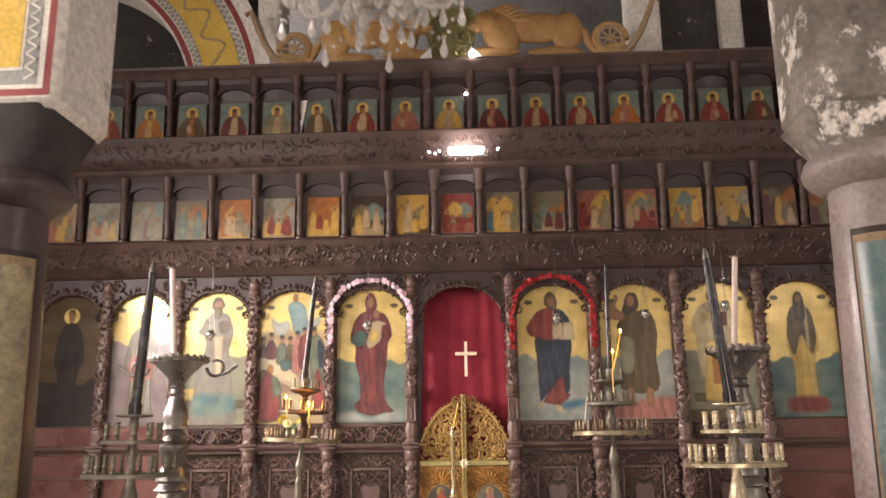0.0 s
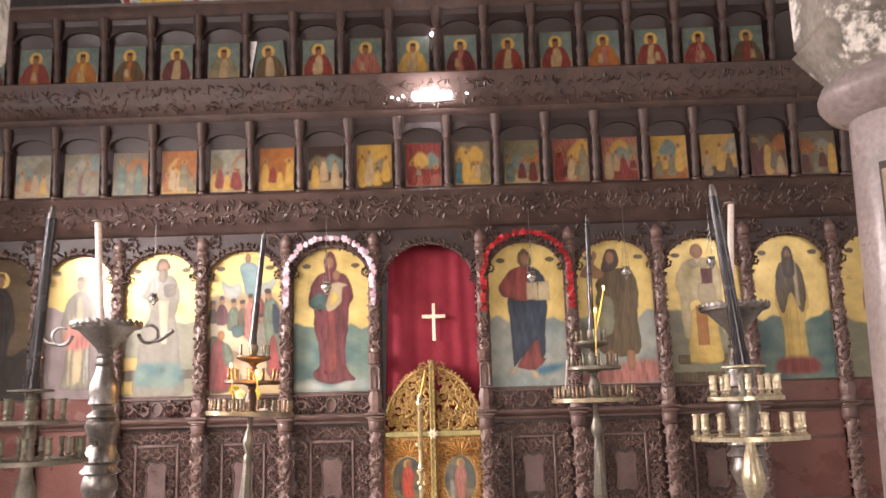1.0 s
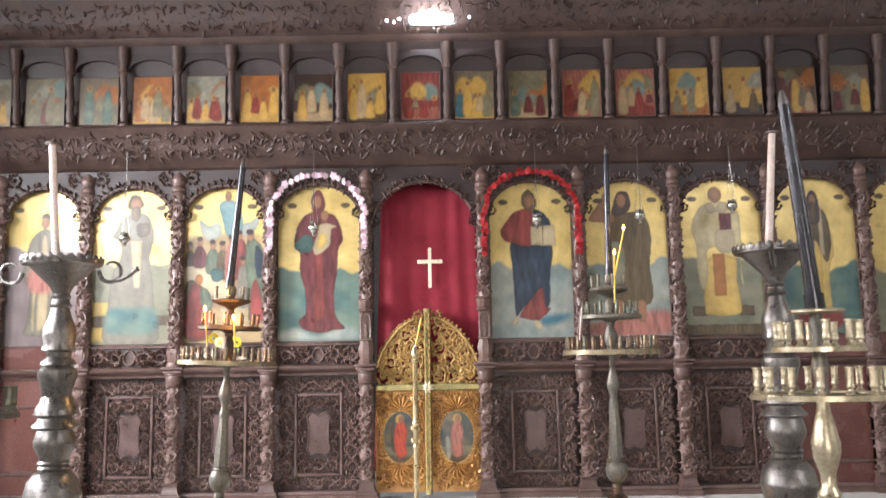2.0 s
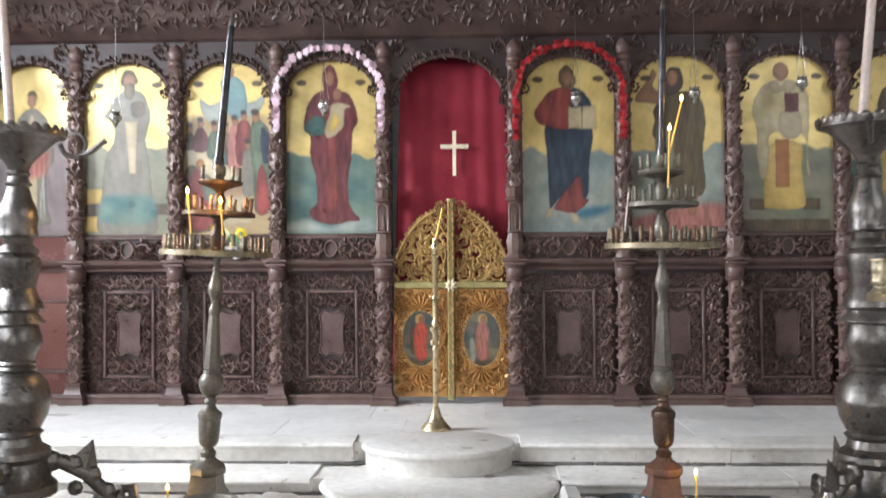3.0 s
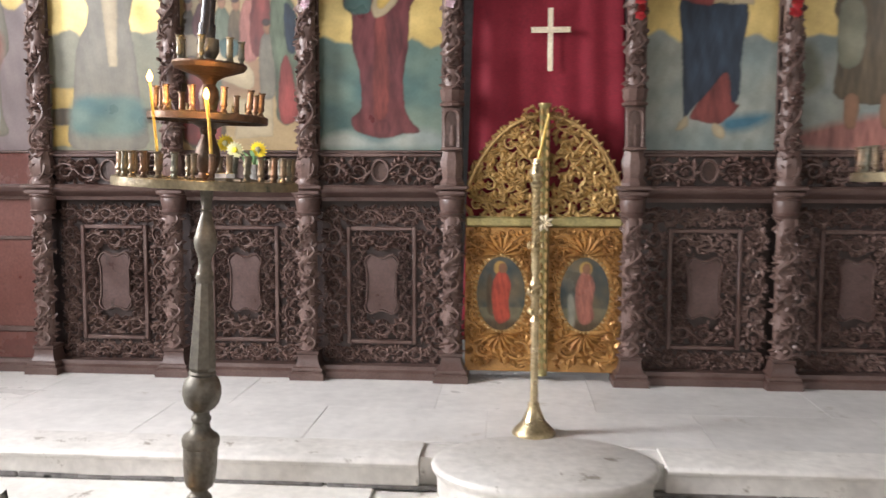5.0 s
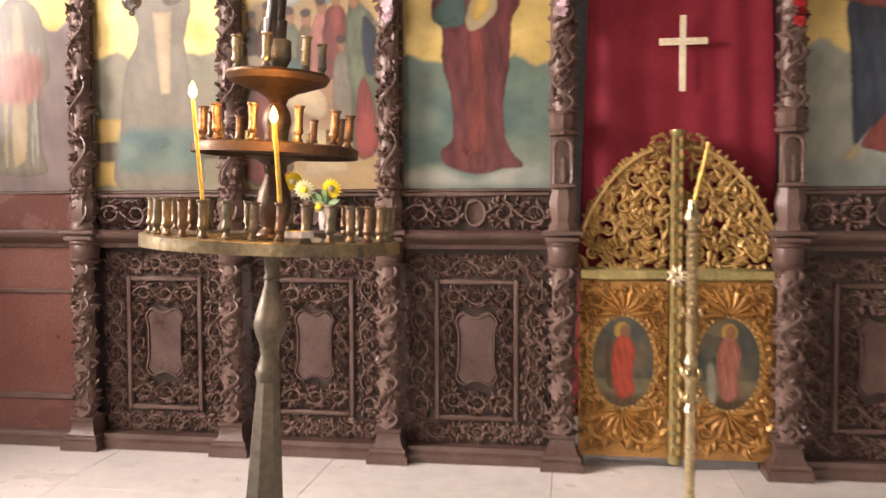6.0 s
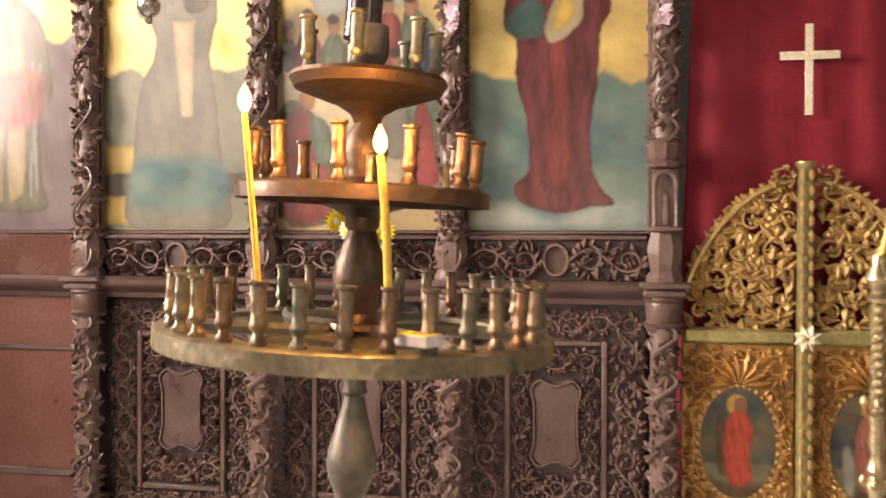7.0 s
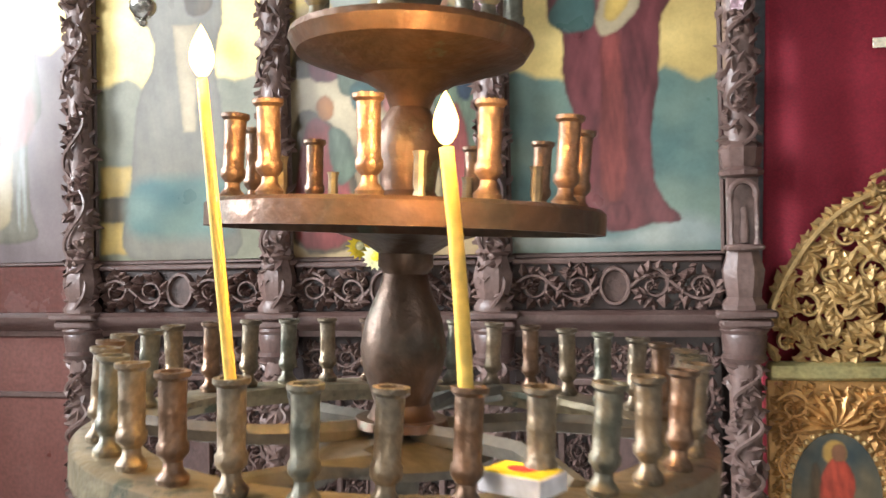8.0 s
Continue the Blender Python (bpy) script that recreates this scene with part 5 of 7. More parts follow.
big_icon(BX[6], "arched icon of a navy mantled form with open book", [
    ("shadow", [(0.22, 0.13), (0.70, 0.15), (0.93, 0.14), (0.63, 0.09), (0.25, 0.08)], IBLUE, True),
    ("hem", [(0.07, 0.29), (0.25, 0.33), (0.37, 0.20), (0.44, 0.18), (0.14, 0.11), (-0.16, 0.12), (-0.31, 0.14), (-0.08, 0.24)], ITUNIC, True),
    ("mantle", [(-0.49, 0.62), (-0.04, 0.60), (0.48, 0.61), (0.54, 0.53), (0.46, 0.40), (0.44, 0.23), (0.33, 0.20), (0.25, 0.32), (-0.04, 0.24), (-0.34, 0.15), (-0.41, 0.15), (-0.44, 0.31), (-0.46, 0.44)], INAVY, True),
    ("shoulder", [(0.05, 0.83), (0.29, 0.82), (0.48, 0.76), (0.49, 0.71), (0.07, 0.71)], INAVY, True),
    ("tunic", [(-0.16, 0.84), (-0.42, 0.81), (-0.61, 0.75), (-0.74, 0.69), (-0.64, 0.63), (-0.42, 0.61), (-0.08, 0.59), (0.05, 0.62), (0.04, 0.71), (0.10, 0.80), (-0.01, 0.84)], IRED, True),
    ("hair", [(-0.19, 0.92), (-0.03, 0.97), (0.14, 0.92), (0.16, 0.85), (-0.03, 0.83), (-0.18, 0.86)], IBRN, True),
    ("head", oval(-0.01, 0.888, 0.11, 0.045, 16), ISKIN, False),
    ("book", [(0.01, 0.72), (0.61, 0.73), (0.62, 0.59), (0.01, 0.60)], ICRM, False),
    ("spine", [(0.30, 0.72), (0.32, 0.72), (0.32, 0.60), (0.30, 0.60)], IBRN, False),
    ("foot", [(-0.53, 0.09), (-0.37, 0.14), (-0.34, 0.10), (-0.48, 0.08)], ICRM, True),
    ("foot", [(0.05, 0.11), (0.22, 0.09), (0.22, 0.05), (0.07, 0.06)], ICRM, True),], None, IPALE, 0.43)
big_icon(BX[7], "arched icon of a brown mantled form with a raised staff", [
    ("rock", [(-0.90, 0.09), (0.90, 0.18), (0.97, 0.01), (-0.95, 0.01)], IROSE, True),
    ("scrub", [(-0.99, 0.47), (-0.79, 0.45), (-0.67, 0.31), (-0.85, 0.26), (-0.99, 0.28)], IGRN, True),
    ("mantle", [(-0.28, 0.86), (-0.51, 0.77), (-0.48, 0.71), (-0.54, 0.62), (-0.44, 0.55), (-0.46, 0.39), (-0.43, 0.23), (0.54, 0.23), (0.55, 0.50), (0.62, 0.70), (0.49, 0.86), (0.13, 0.89)], IBRN, True),
    ("sash", [(-0.44, 0.65), (-0.13, 0.66), (-0.05, 0.55), (-0.13, 0.39), (-0.44, 0.39)], IGRN, True),
    ("arm", [(-0.92, 0.84), (-0.64, 0.96), (-0.53, 1.03), (-0.43, 1.00), (-0.51, 0.92), (-0.27, 0.86), (-0.33, 0.81), (-0.69, 0.82)], ISKIN, True),
    ("leg", [(-0.33, 0.24), (-0.13, 0.24), (-0.15, 0.11), (-0.31, 0.11)], ISKIN, True),
    ("leg", [(0.21, 0.24), (0.41, 0.24), (0.38, 0.11), (0.23, 0.11)], ISKIN, True),
    ("hair", [(-0.27, 0.97), (-0.15, 1.04), (0.08, 1.03), (0.14, 0.93), (-0.05, 0.87), (-0.33, 0.87)], IDARK, True),
    ("head", oval(-0.09, 0.974, 0.12, 0.049, 16), ISKIN, False),], None, IPALE, 0.45, tall=0.905)
big_icon(BX[8], "arched icon of a bishop-like form in yellow vestments", [
    ("band", [(-0.95, 0.07), (0.92, 0.07), (0.92, 0.00), (-0.95, 0.00)], IBRN, False),
    ("band", [(-0.79, 0.20), (-0.41, 0.20), (-0.41, 0.13), (-0.79, 0.13)], IBRN, False),
    ("band", [(0.36, 0.20), (0.72, 0.20), (0.72, 0.13), (0.36, 0.13)], IBRN, False),
    ("under_robe", [(-0.36, 0.53), (-0.49, 0.18), (-0.36, 0.14), (-0.05, 0.13), (0.31, 0.14), (0.41, 0.18), (0.33, 0.39), (0.31, 0.54)], IOCH, True),
    ("mantle", [(-0.36, 0.93), (-0.62, 0.85), (-0.72, 0.74), (-0.62, 0.63), (-0.62, 0.50), (-0.56, 0.34), (-0.45, 0.33), (-0.36, 0.47), (-0.36, 0.59), (-0.05, 0.62), (0.41, 0.58), (0.44, 0.39), (0.50, 0.34), (0.46, 0.50), (0.50, 0.70), (0.46, 0.86), (0.15, 0.94)], IVEST, True),
    ("stole", [(-0.23, 0.57), (0.06, 0.57), (0.07, 0.27), (-0.23, 0.27)], IORG, False),
    ("cloth", [(-0.10, 0.74), (0.30, 0.74), (0.32, 0.61), (0.10, 0.57), (-0.13, 0.61)], ICRM, True),
    ("book", [(-0.02, 0.86), (0.28, 0.86), (0.28, 0.74), (-0.02, 0.74)], IMAR, False),
    ("collar", [(-0.36, 0.91), (-0.21, 0.94), (-0.10, 0.90), (0.05, 0.94), (0.22, 0.91), (0.10, 0.86), (-0.08, 0.87), (-0.26, 0.86)], ICRM, True),
    ("head", oval(-0.10, 0.995, 0.17, 0.059, 16), ISKIN, False),], None, IGRN, 0.45, tall=0.915)
big_icon(BX[9], "arched icon of a long-haired form in ochre with a white scroll", standing(IOCH, IOCH, [("mantle", [(-0.25, 0.8), (0.25, 0.8), (0.4, 0.6), (0.25, 0.45), (0, 0.6), (-0.25, 0.45), (-0.4, 0.6)], IBRN, True), ("scroll", [(0.12, 0.5), (0.22, 0.5), (0.2, 0.82), (0.1, 0.82)], ICRM, False), ("footing", [(-0.5, 0.04), (0.5, 0.04), (0.45, 0.14), (-0.45, 0.14)], IRED, True), ("hair", [(-0.14, 0.72), (0.14, 0.72), (0.14, 0.88), (0, 0.93), (-0.14, 0.88)], IDARK, True), ("head", oval(0, 0.865, 0.085, 0.036, 14), ISKIN, False), ("beard", [(-0.07, 0.84), (0.07, 0.84), (0.03, 0.74), (-0.03, 0.74)], IBRN, True)], 0.92, 0.44), None, ITEAL, 0.4)
big_icon(BX[10], "arched icon of a red robed form on gold", standing(IROSE, IRED), None, IGRN, 0.36)


def small_icon(kind, x, y, z0, w_, h, ground, robe, robe2, tall, label, rot=0.0):
    ic = thing("small_icon", (x, y, z0), label, "icon", "small icons of the upper tiers")
    part("panel", MB().box(x - w_ / 2, x + w_ / 2, y, y + 0.025, z0, z0 + h, 0.004), WOODD, ic)
    P = lambda pts: [(x + u * w_, z0 + v * h) for u, v in pts]
    r = rnd.uniform
    ly = [(P([(-0.6, -0.1), (0.6, -0.1), (0.6, r(0.14, 0.3)), (0, r(0.14, 0.3)), (-0.6, r(0.14, 0.3))]), robe2, 0.014, False)]
    if kind == "bust":
        ly.append((P(oval(0, 0.72, 0.21, 0.18)), IHALO, 0.005, True))
        ly.append((smooth_poly(P([(-0.08, 0.6), (0.08, 0.6), (0.3, 0.5), (0.42, 0.02), (-0.42, 0.02), (-0.32, 0.48)]), 3), robe, 0.006, True))
        ly.append((smooth_poly(P([(-0.06, 0.55), (0.1, 0.56), (r(0.0, 0.2), 0.3), (0.1, 0.03), (-0.15, 0.03), (-0.12, 0.3)]), 3), robe2, 0.006, True))
        ly.append((P(oval(0, 0.69, 0.1, 0.12, 14)), ISKIN, 0.005, True))
        ly.append((P(oval(0, 0.78, 0.095, 0.05, 14)), IDARK, 0.006, False))
        s = r(-0.2, 0.2)
        ly.append((P([(s - 0.08, 0.14), (s + 0.1, 0.12), (s + 0.07, 0.36), (s - 0.05, 0.38)]), ICRM, 0.006, True))
    else:
        for k in range(rnd.choice((2, 3))):
            u, v = r(-0.4, 0.4), r(0.55, 0.85)
            ly.append((smooth_poly(P([(u - 0.25, v - 0.1), (u, v + 0.14), (u + 0.24, v), (u + 0.2, v - 0.22), (u - 0.2, v - 0.2)]), 3), rnd.choice((IOCH, IGRN, IPALE, ISKY, IORG)), 0.016, False))
        n = rnd.choice((3, 4, 5))
        for k in range(n):
            u = (k + 0.5) / n * 0.84 - 0.42 + r(-0.05, 0.05)
            t = tall * r(0.62, 1.08)
            q = r(0.06, 0.3) if k % 2 else 0.06
            ly.append((smooth_poly(P([(u - 0.05, t - 0.16), (u + 0.05, t - 0.16), (u + 0.11, t - 0.36), (u + 0.12, q), (u - 0.12, q), (u - 0.11, t - 0.36)]), 3), rnd.choice((robe, robe2, robe, ICRM, IMAR, IOCH, IGRN)), 0.007, True))
            if k % 3 == 0:
                ly.append((P(oval(u, t - 0.1, 0.07, 0.06, 14)), IOCH, 0.006, False))
            ly.append((P(oval(u, t - 0.1, 0.05, 0.048, 12)), ISKIN, 0.005, False))
    painted("painted_face", x, y - 0.004, z0 + 0.004, z0 + h - 0.004, lambda q: w_ / 2 - 0.004, ground, ly, 0.0085, ic, size=0.35)
    part("slip", MB().tube([(x + a * w_ / 2, y - 0.002, z0 + b * h) for a, b in ((-1, 0), (1, 0), (1, 1), (-1, 1), (-1, 0))], 0.007, 5), WOODM, ic)
    return ic


G1 = [ICRM, IPALE, IGRN, IGREY, IORG, IPALE, IORG, IDARK, IOCH, IRED, IGREY, IGRN, IROSE, IROSE, IOCH, IOCH, IBRN, IGREY]
R1 = [IROSE, IORG, ITEAL, ITEAL, IORG, IRED, IRED, IGREY, IORG, IRED, IBLUE, ITEAL, IRED, ICRM, IBRN, IBRN, IGREY, IGRN]
R2 = [IORG, ICRM, IGRN, IGRN, IOCH, ICRM, IOCH, ICRM, IBRN, IROSE, IOCH, ICRM, IROSE, IRED, IORG, IDARK, IROSE, IGREY]
for k in range(-1, 17):
    i = (k + 1) % 18
    small_icon("scene", A0 + AP * k, 9.825, 4.02, 0.385, 0.485, G1[i], R1[i], R2[i], 0.86, "small festival icon with several robed shapes in warm colours")
RB = [IMAR, IRED, IORG, IBRN, IMAR, IGRN, IBRN, IRED, IROSE, IOCH, IMAR, IRED, IRED, IORG, IRED, IRED, IBRN]
RC = [IMAR, IORG, IOCH, IORG, ICRM, ICRM, ICRM, ICRM, IROSE, ICRM, IROSE, ICRM, ICRM, IROSE, ICRM, IROSE, IRED]
for k in range(-1, 16):
    i = k + 1
    o = small_icon("bust", B0 + BP * k + 0.0, 9.665, 5.245, 0.35, 0.43, ISKY, RB[i], RC[i], 0.8, "small half-length icon with a golden halo on blue" if k != 5 else "small half-length icon hanging crooked in its bay")
    if k == 5:
        o.rotation_euler = (0, radians(-6), 0)
        tagged(part("paper_strip", MB().prism([(B0 + BP * k - 0.235, 5.25), (B0 + BP * k - 0.215, 5.25), (B0 + BP * k - 0.15, 5.67), (B0 + BP * k - 0.225, 5.67)], 9.64, 9.646), WHITEB, None), "white paper strip stuck beside a small icon", "paper")

# ---------------------------------------------------------------- candle stands
CUP = MB().lathe([(0.0, 0.0), (0.0125, 0.0), (0.0135, 0.005), (0.008, 0.012), (0.0075, 0.018), (0.0125, 0.024), (0.0128, 0.031), (0.0108, 0.034), (0.0108, 0.055), (0.0115, 0.057), (0.0108, 0.06), (0.0112, 0.082), (0.0145, 0.085), (0.0145, 0.089), (0.0098, 0.089), (0.0095, 0.06), (0, 0.06)], (0, 0, 0), 12)
CUPA = mk("wax_stained_bronze", (0.3, 0.225, 0.145), (0.14, 0.12, 0.09), 0.42, 0.65, 28, 150, 0.22, speck=((0.36, 0.32, 0.25), 55, 0.6))
CUPB = mk("brown_copper", (0.24, 0.14, 0.085), (0.12, 0.085, 0.06), 0.4, 0.65, 26, 150, 0.22, speck=((0.3, 0.24, 0.17), 60, 0.62))
CUPC = mk("green_black_bronze", (0.15, 0.155, 0.12), (0.21, 0.18, 0.13), 0.45, 0.6, 26, 150, 0.22, speck=((0.26, 0.27, 0.21), 50, 0.6))
CUPS = [CUP.mesh("candle_cup", m) for m in (CUPA, CUPB, CUPC)]
CUPL = CUP.mesh("candle_cup", BRASSL)
SCUP = MB().lathe([(0.0, 0.0), (0.008, 0.0), (0.005, 0.01), (0.0065, 0.016), (0.006, 0.04), (0.008, 0.046), (0.004, 0.046), (0, 0.03)], (0, 0, 0), 8).mesh("small_cup", BRASS)


def tray(r, z, rim):
    """A flat round tray with a turned-down rim."""
    return MB().lathe([(0, z), (r - 0.004, z), (r, z - 0.004), (r, z - rim), (r - 0.008, z - rim), (r - 0.012, z - 0.012), (0.03, z - 0.014), (0, z - 0.014)], (0, 0, 0), 48)


def open_ring(r, ri, z, rim):
    """An open ring tray: flat band with a deep outer rim."""
    p = [(ri, z - 0.008), (ri, z), (r - 0.005, z), (r, z - 0.003), (r, z - rim), (r - 0.008, z - rim), (r - 0.012, z - 0.008), (ri, z - 0.008)]
    n = 64
    mb = MB()
    vs = [(a * math.cos(2 * math.pi * k / n), a * math.sin(2 * math.pi * k / n), b) for a, b in p for k in range(n)]
    fs = [(i * n + k, i * n + (k + 1) % n, (i + 1) * n + (k + 1) % n, (i + 1) * n + k) for i in range(len(p) - 1) for k in range(n)]
    return mb.add(vs, fs)


def shift(mb, at):
    mb.v = [(x + at[0], y + at[1], z + at[2]) for x, y, z in mb.v]
    return mb


def candle_stand(at, label, foot):
    """Three-tier stand: square bronze foot, vase, gadrooned ball, eight-sided stem, ring tray and two round trays."""
    x, y = at
    st = thing("candle_stand", (x, y, FLOOR), label, "candle stand", "three-tier candle stands")
    o = (x, y, 0)
    sq = Matrix.Rotation(radians(45), 3, "Z")
    top = BRASSD if foot is TERRA else COPPER
    part("foot", MB().lathe([(0.25, FLOOR), (0.25, 0.12), (0.225, 0.15), (0.165, 0.2), (0.12, 0.26), (0.11, 0.32), (0.108, 0.345)], o, 4, sq), foot, st, "square flared bronze foot", angle=30)
    part("foot_collar", MB().lathe([(0.085, 0.34), (0.108, 0.352), (0.112, 0.372), (0.108, 0.392), (0.08, 0.412), (0.052, 0.432), (0.045, 0.447)], o, 8), foot, st, "eight-sided collar", angle=30)
    part("vase", MB().lathe([(0.034, 0.44), (0.046, 0.458), (0.047, 0.474), (0.032, 0.49), (0.031, 0.502), (0.05, 0.518), (0.058, 0.54), (0.063, 0.6), (0.064, 0.66), (0.062, 0.668), (0.069, 0.674), (0.071, 0.7), (0.066, 0.712), (0.046, 0.726), (0.034, 0.742), (0.031, 0.762), (0.037, 0.772), (0.036, 0.784), (0.03, 0.794), (0.03, 0.812)], o, 16), COPPER if foot is TERRA else BRASSD, st, "urn-shaped knop with a wide rim", angle=30)
    part("ball", MB().lathe([(0.03, 0.806), (0.046, 0.818), (0.061, 0.84), (0.069, 0.872), (0.068, 0.9), (0.06, 0.926), (0.046, 0.944), (0.05, 0.952), (0.046, 0.96)], o, 32, None, 1, 0.05), BRASSD, st, "gadrooned bronze ball")
    part("stem", MB().lathe([(0.044, 0.957), (0.052, 0.975), (0.032, 1.285), (0.03, 1.297)], o, 8), BRASSD, st, "tapering eight-sided stem", angle=20)
    part("bulb", MB().lathe([(0.03, 1.293), (0.035, 1.312), (0.03, 1.332), (0.022, 1.362), (0.027, 1.392), (0.038, 1.42), (0.043, 1.442), (0.04, 1.468), (0.029, 1.51), (0.02, 1.545), (0.0175, 1.56), (0.022, 1.566), (0.018, 1.576), (0.02, 1.6), (0.026, 1.65)], o, 24), BRASSD, st, "smooth bulb under the ring")
    rg = part("ring_tray", shift(open_ring(0.332, 0.27, 1.677, 0.032), o), BRASS, st, "tarnished brass ring tray")
    for k in range(6):
        a = 2 * math.pi * k / 6 + 0.26
        c, s = math.cos(a), math.sin(a)
        pts = [(x + c * q - s * w_, y + s * q + c * w_, 1.672) for q, w_ in ((0.03, 0), (0.09, 0.03), (0.15, 0.045), (0.21, 0.03), (0.28, 0))]
        part("spoke", MB().tube(pts, 0.012, 6), BRASSD, rg)
    part("hub", MB().lathe([(0, 1.635), (0.1, 1.64), (0.105, 1.65), (0.08, 1.66), (0.03, 1.668)], o, 24), BRASSD, rg)
    part("baluster", MB().lathe([(0.05, 1.684), (0.052, 1.675), (0.036, 1.685), (0.03, 1.7), (0.043, 1.735), (0.047, 1.76), (0.042, 1.79), (0.028, 1.825), (0.024, 1.84), (0.03, 1.848), (0.03, 1.862), (0.05, 1.875), (0.075, 1.882)], o, 24), top, st, "dark turned baluster")
    part("middle_tray", shift(tray(0.214, 1.912, 0.026), o), top, st, "round tray with a turned rim")
    part("upper_baluster", MB().lathe([(0.045, 1.91), (0.03, 1.93), (0.032, 1.95), (0.038, 1.975), (0.034, 2.0), (0.022, 2.02), (0.028, 2.035), (0.06, 2.055)], o, 20), top, st)
    part("top_tray", shift(MB().lathe([(0.02, 2.02), (0.03, 2.045), (0.07, 2.056), (0.125, 2.075), (0.134, 2.09), (0.132, 2.097), (0.12, 2.094), (0.03, 2.09), (0, 2.09)], (0, 0, 0), 40), o), top, st, "shallow dished top tray")
    part("socket", MB().lathe([(0.034, 2.09), (0.034, 2.1), (0.02, 2.115), (0.028, 2.13), (0.032, 2.14), (0.032, 2.16), (0.03, 2.185), (0.024, 2.185), (0, 2.18)], o, 18), BRASSD, st)
    for n, r, z, ph in ((32, 0.305, 1.677, radians(-101)), (11, 0.186, 1.912, 0.2), (7, 0.112, 2.094, 0.3)):
        for k in range(n):
            a = 2 * math.pi * k / n + ph
            ob = link("candle_cup", CUPS[(0, 2, 0, 1)[k % 4] if n > 20 else 1 if n > 8 and top is COPPER else 2], st, (x + r * math.cos(a), y + r * math.sin(a), z), rnd.uniform(0, 3))
            ob.rotation_euler = (rnd.uniform(-0.05, 0.05), rnd.uniform(-0.05, 0.05), 0)
    for k in range(5):
        a = 2 * math.pi * k / 5
        link("small_cup", SCUP, st, (x + 0.14 * math.cos(a), y + 0.14 * math.sin(a), 1.912))
    return st


SL, SR = (-1.186, 7.595), (1.456, 7.6)
s1 = candle_stand(SL, "tarnished brass three-tier candle stand with empty cups", BRASSD)
s1.rotation_euler = (0, radians(2.6), 0)
s1.location.x -= 0.074
s2 = candle_stand(SR, "tarnished brass three-tier candle stand on a copper-red foot", TERRA)
s2.scale = (1, 1, 1.018)


def candle(base, tip, r, mat, lit=True, label="thin yellow beeswax candle burning in a brass cup", bend=0.0, watts=0.8):
    b, t = Vector(base), Vector(tip)
    cd = thing("candle", base, label, "candle")
    pts = [b.lerp(t, k / 6) + Vector((bend * math.sin(math.pi * k / 6), 0, 0)) for k in range(7)]
    part("wax", MB().tube(pts, r, 12, r * 0.92), mat, cd)
    if lit:
        part("wick", MB().tube([t, t + Vector((0.001, 0, 0.008))], 0.0012, 5), NAVY, cd)
        part("flame", MB().lathe([(0, 0.001), (0.0048, 0.004), (0.0088, 0.011), (0.0096, 0.019), (0.0072, 0.028), (0.0034, 0.036), (0, 0.042)], t, 12), FLAME, cd, "small bright flame")
        point("candle_light", t + Vector((0, -0.004, 0.028)), watts, (1.0, 0.55, 0.18), 0.02)
    return cd


def ring_at(c, r, k, n, ph):
    a = 2 * math.pi * k / n + ph
    return c[0] + r * math.cos(a), c[1] + r * math.sin(a)


qa = ring_at(SL, 0.305, 0, 32, radians(-101))
qb = ring_at(SL, 0.305, 3, 32, radians(-101))
candle((*qa, 1.75), (qa[0] - 0.021, qa[1], 1.994), 0.0048, WAXY, watts=4.5)
candle((*qb, 1.75), (qb[0] - 0.011, qb[1] - 0.004, 1.936), 0.006, WAXY, bend=0.002, watts=5)
candle((SR[0] + 0.0, SR[1] - 0.185, 2.015), (SR[0] + 0.012, SR[1] - 0.18, 2.34), 0.006, WAXY)
candle((SR[0] + 0.02, SR[1] - 0.105, 2.195), (SR[0] + 0.1, SR[1] - 0.1, 2.52), 0.006, WAXY)
candle((SR[0] - 0.245, SR[1] - 0.18, 1.767), (SR[0] - 0.222, SR[1] - 0.18, 1.99), 0.006, WAXW, False, "unlit pale candle stub leaning in a brass cup")


def tall_dark(base, tip, r, label):
    cd = thing("tall_candle", base, label, "candle")
    b, t = Vector(base), Vector(tip)
    part("sleeve", MB().tube([b, b.lerp(t, 0.93)], r, 16, r * 0.8), NAVY, cd, "blue-black painted metal sleeve")
    part("holder", MB().tube([b - (t - b) * 0.02, b + (t - b) * 0.06], r * 1.22, 16), NAVY, cd)
    part("tip", MB().tube([b.lerp(t, 0.92), b.lerp(t, 0.97), t], r * 0.75, 12, r * 0.28), IRON, cd)
    return cd


tall_dark((SL[0] + 0.005, SL[1], 2.18), (SL[0] + 0.085, SL[1] + 0.02, 3.1), 0.026, "tall blue-black sleeved candle leaning from the stand")
tall_dark((SR[0] + 0.005, SR[1], 2.215), (SR[0] + 0.022, SR[1], 3.15), 0.024, "tall blue-black sleeved candle on the stand")


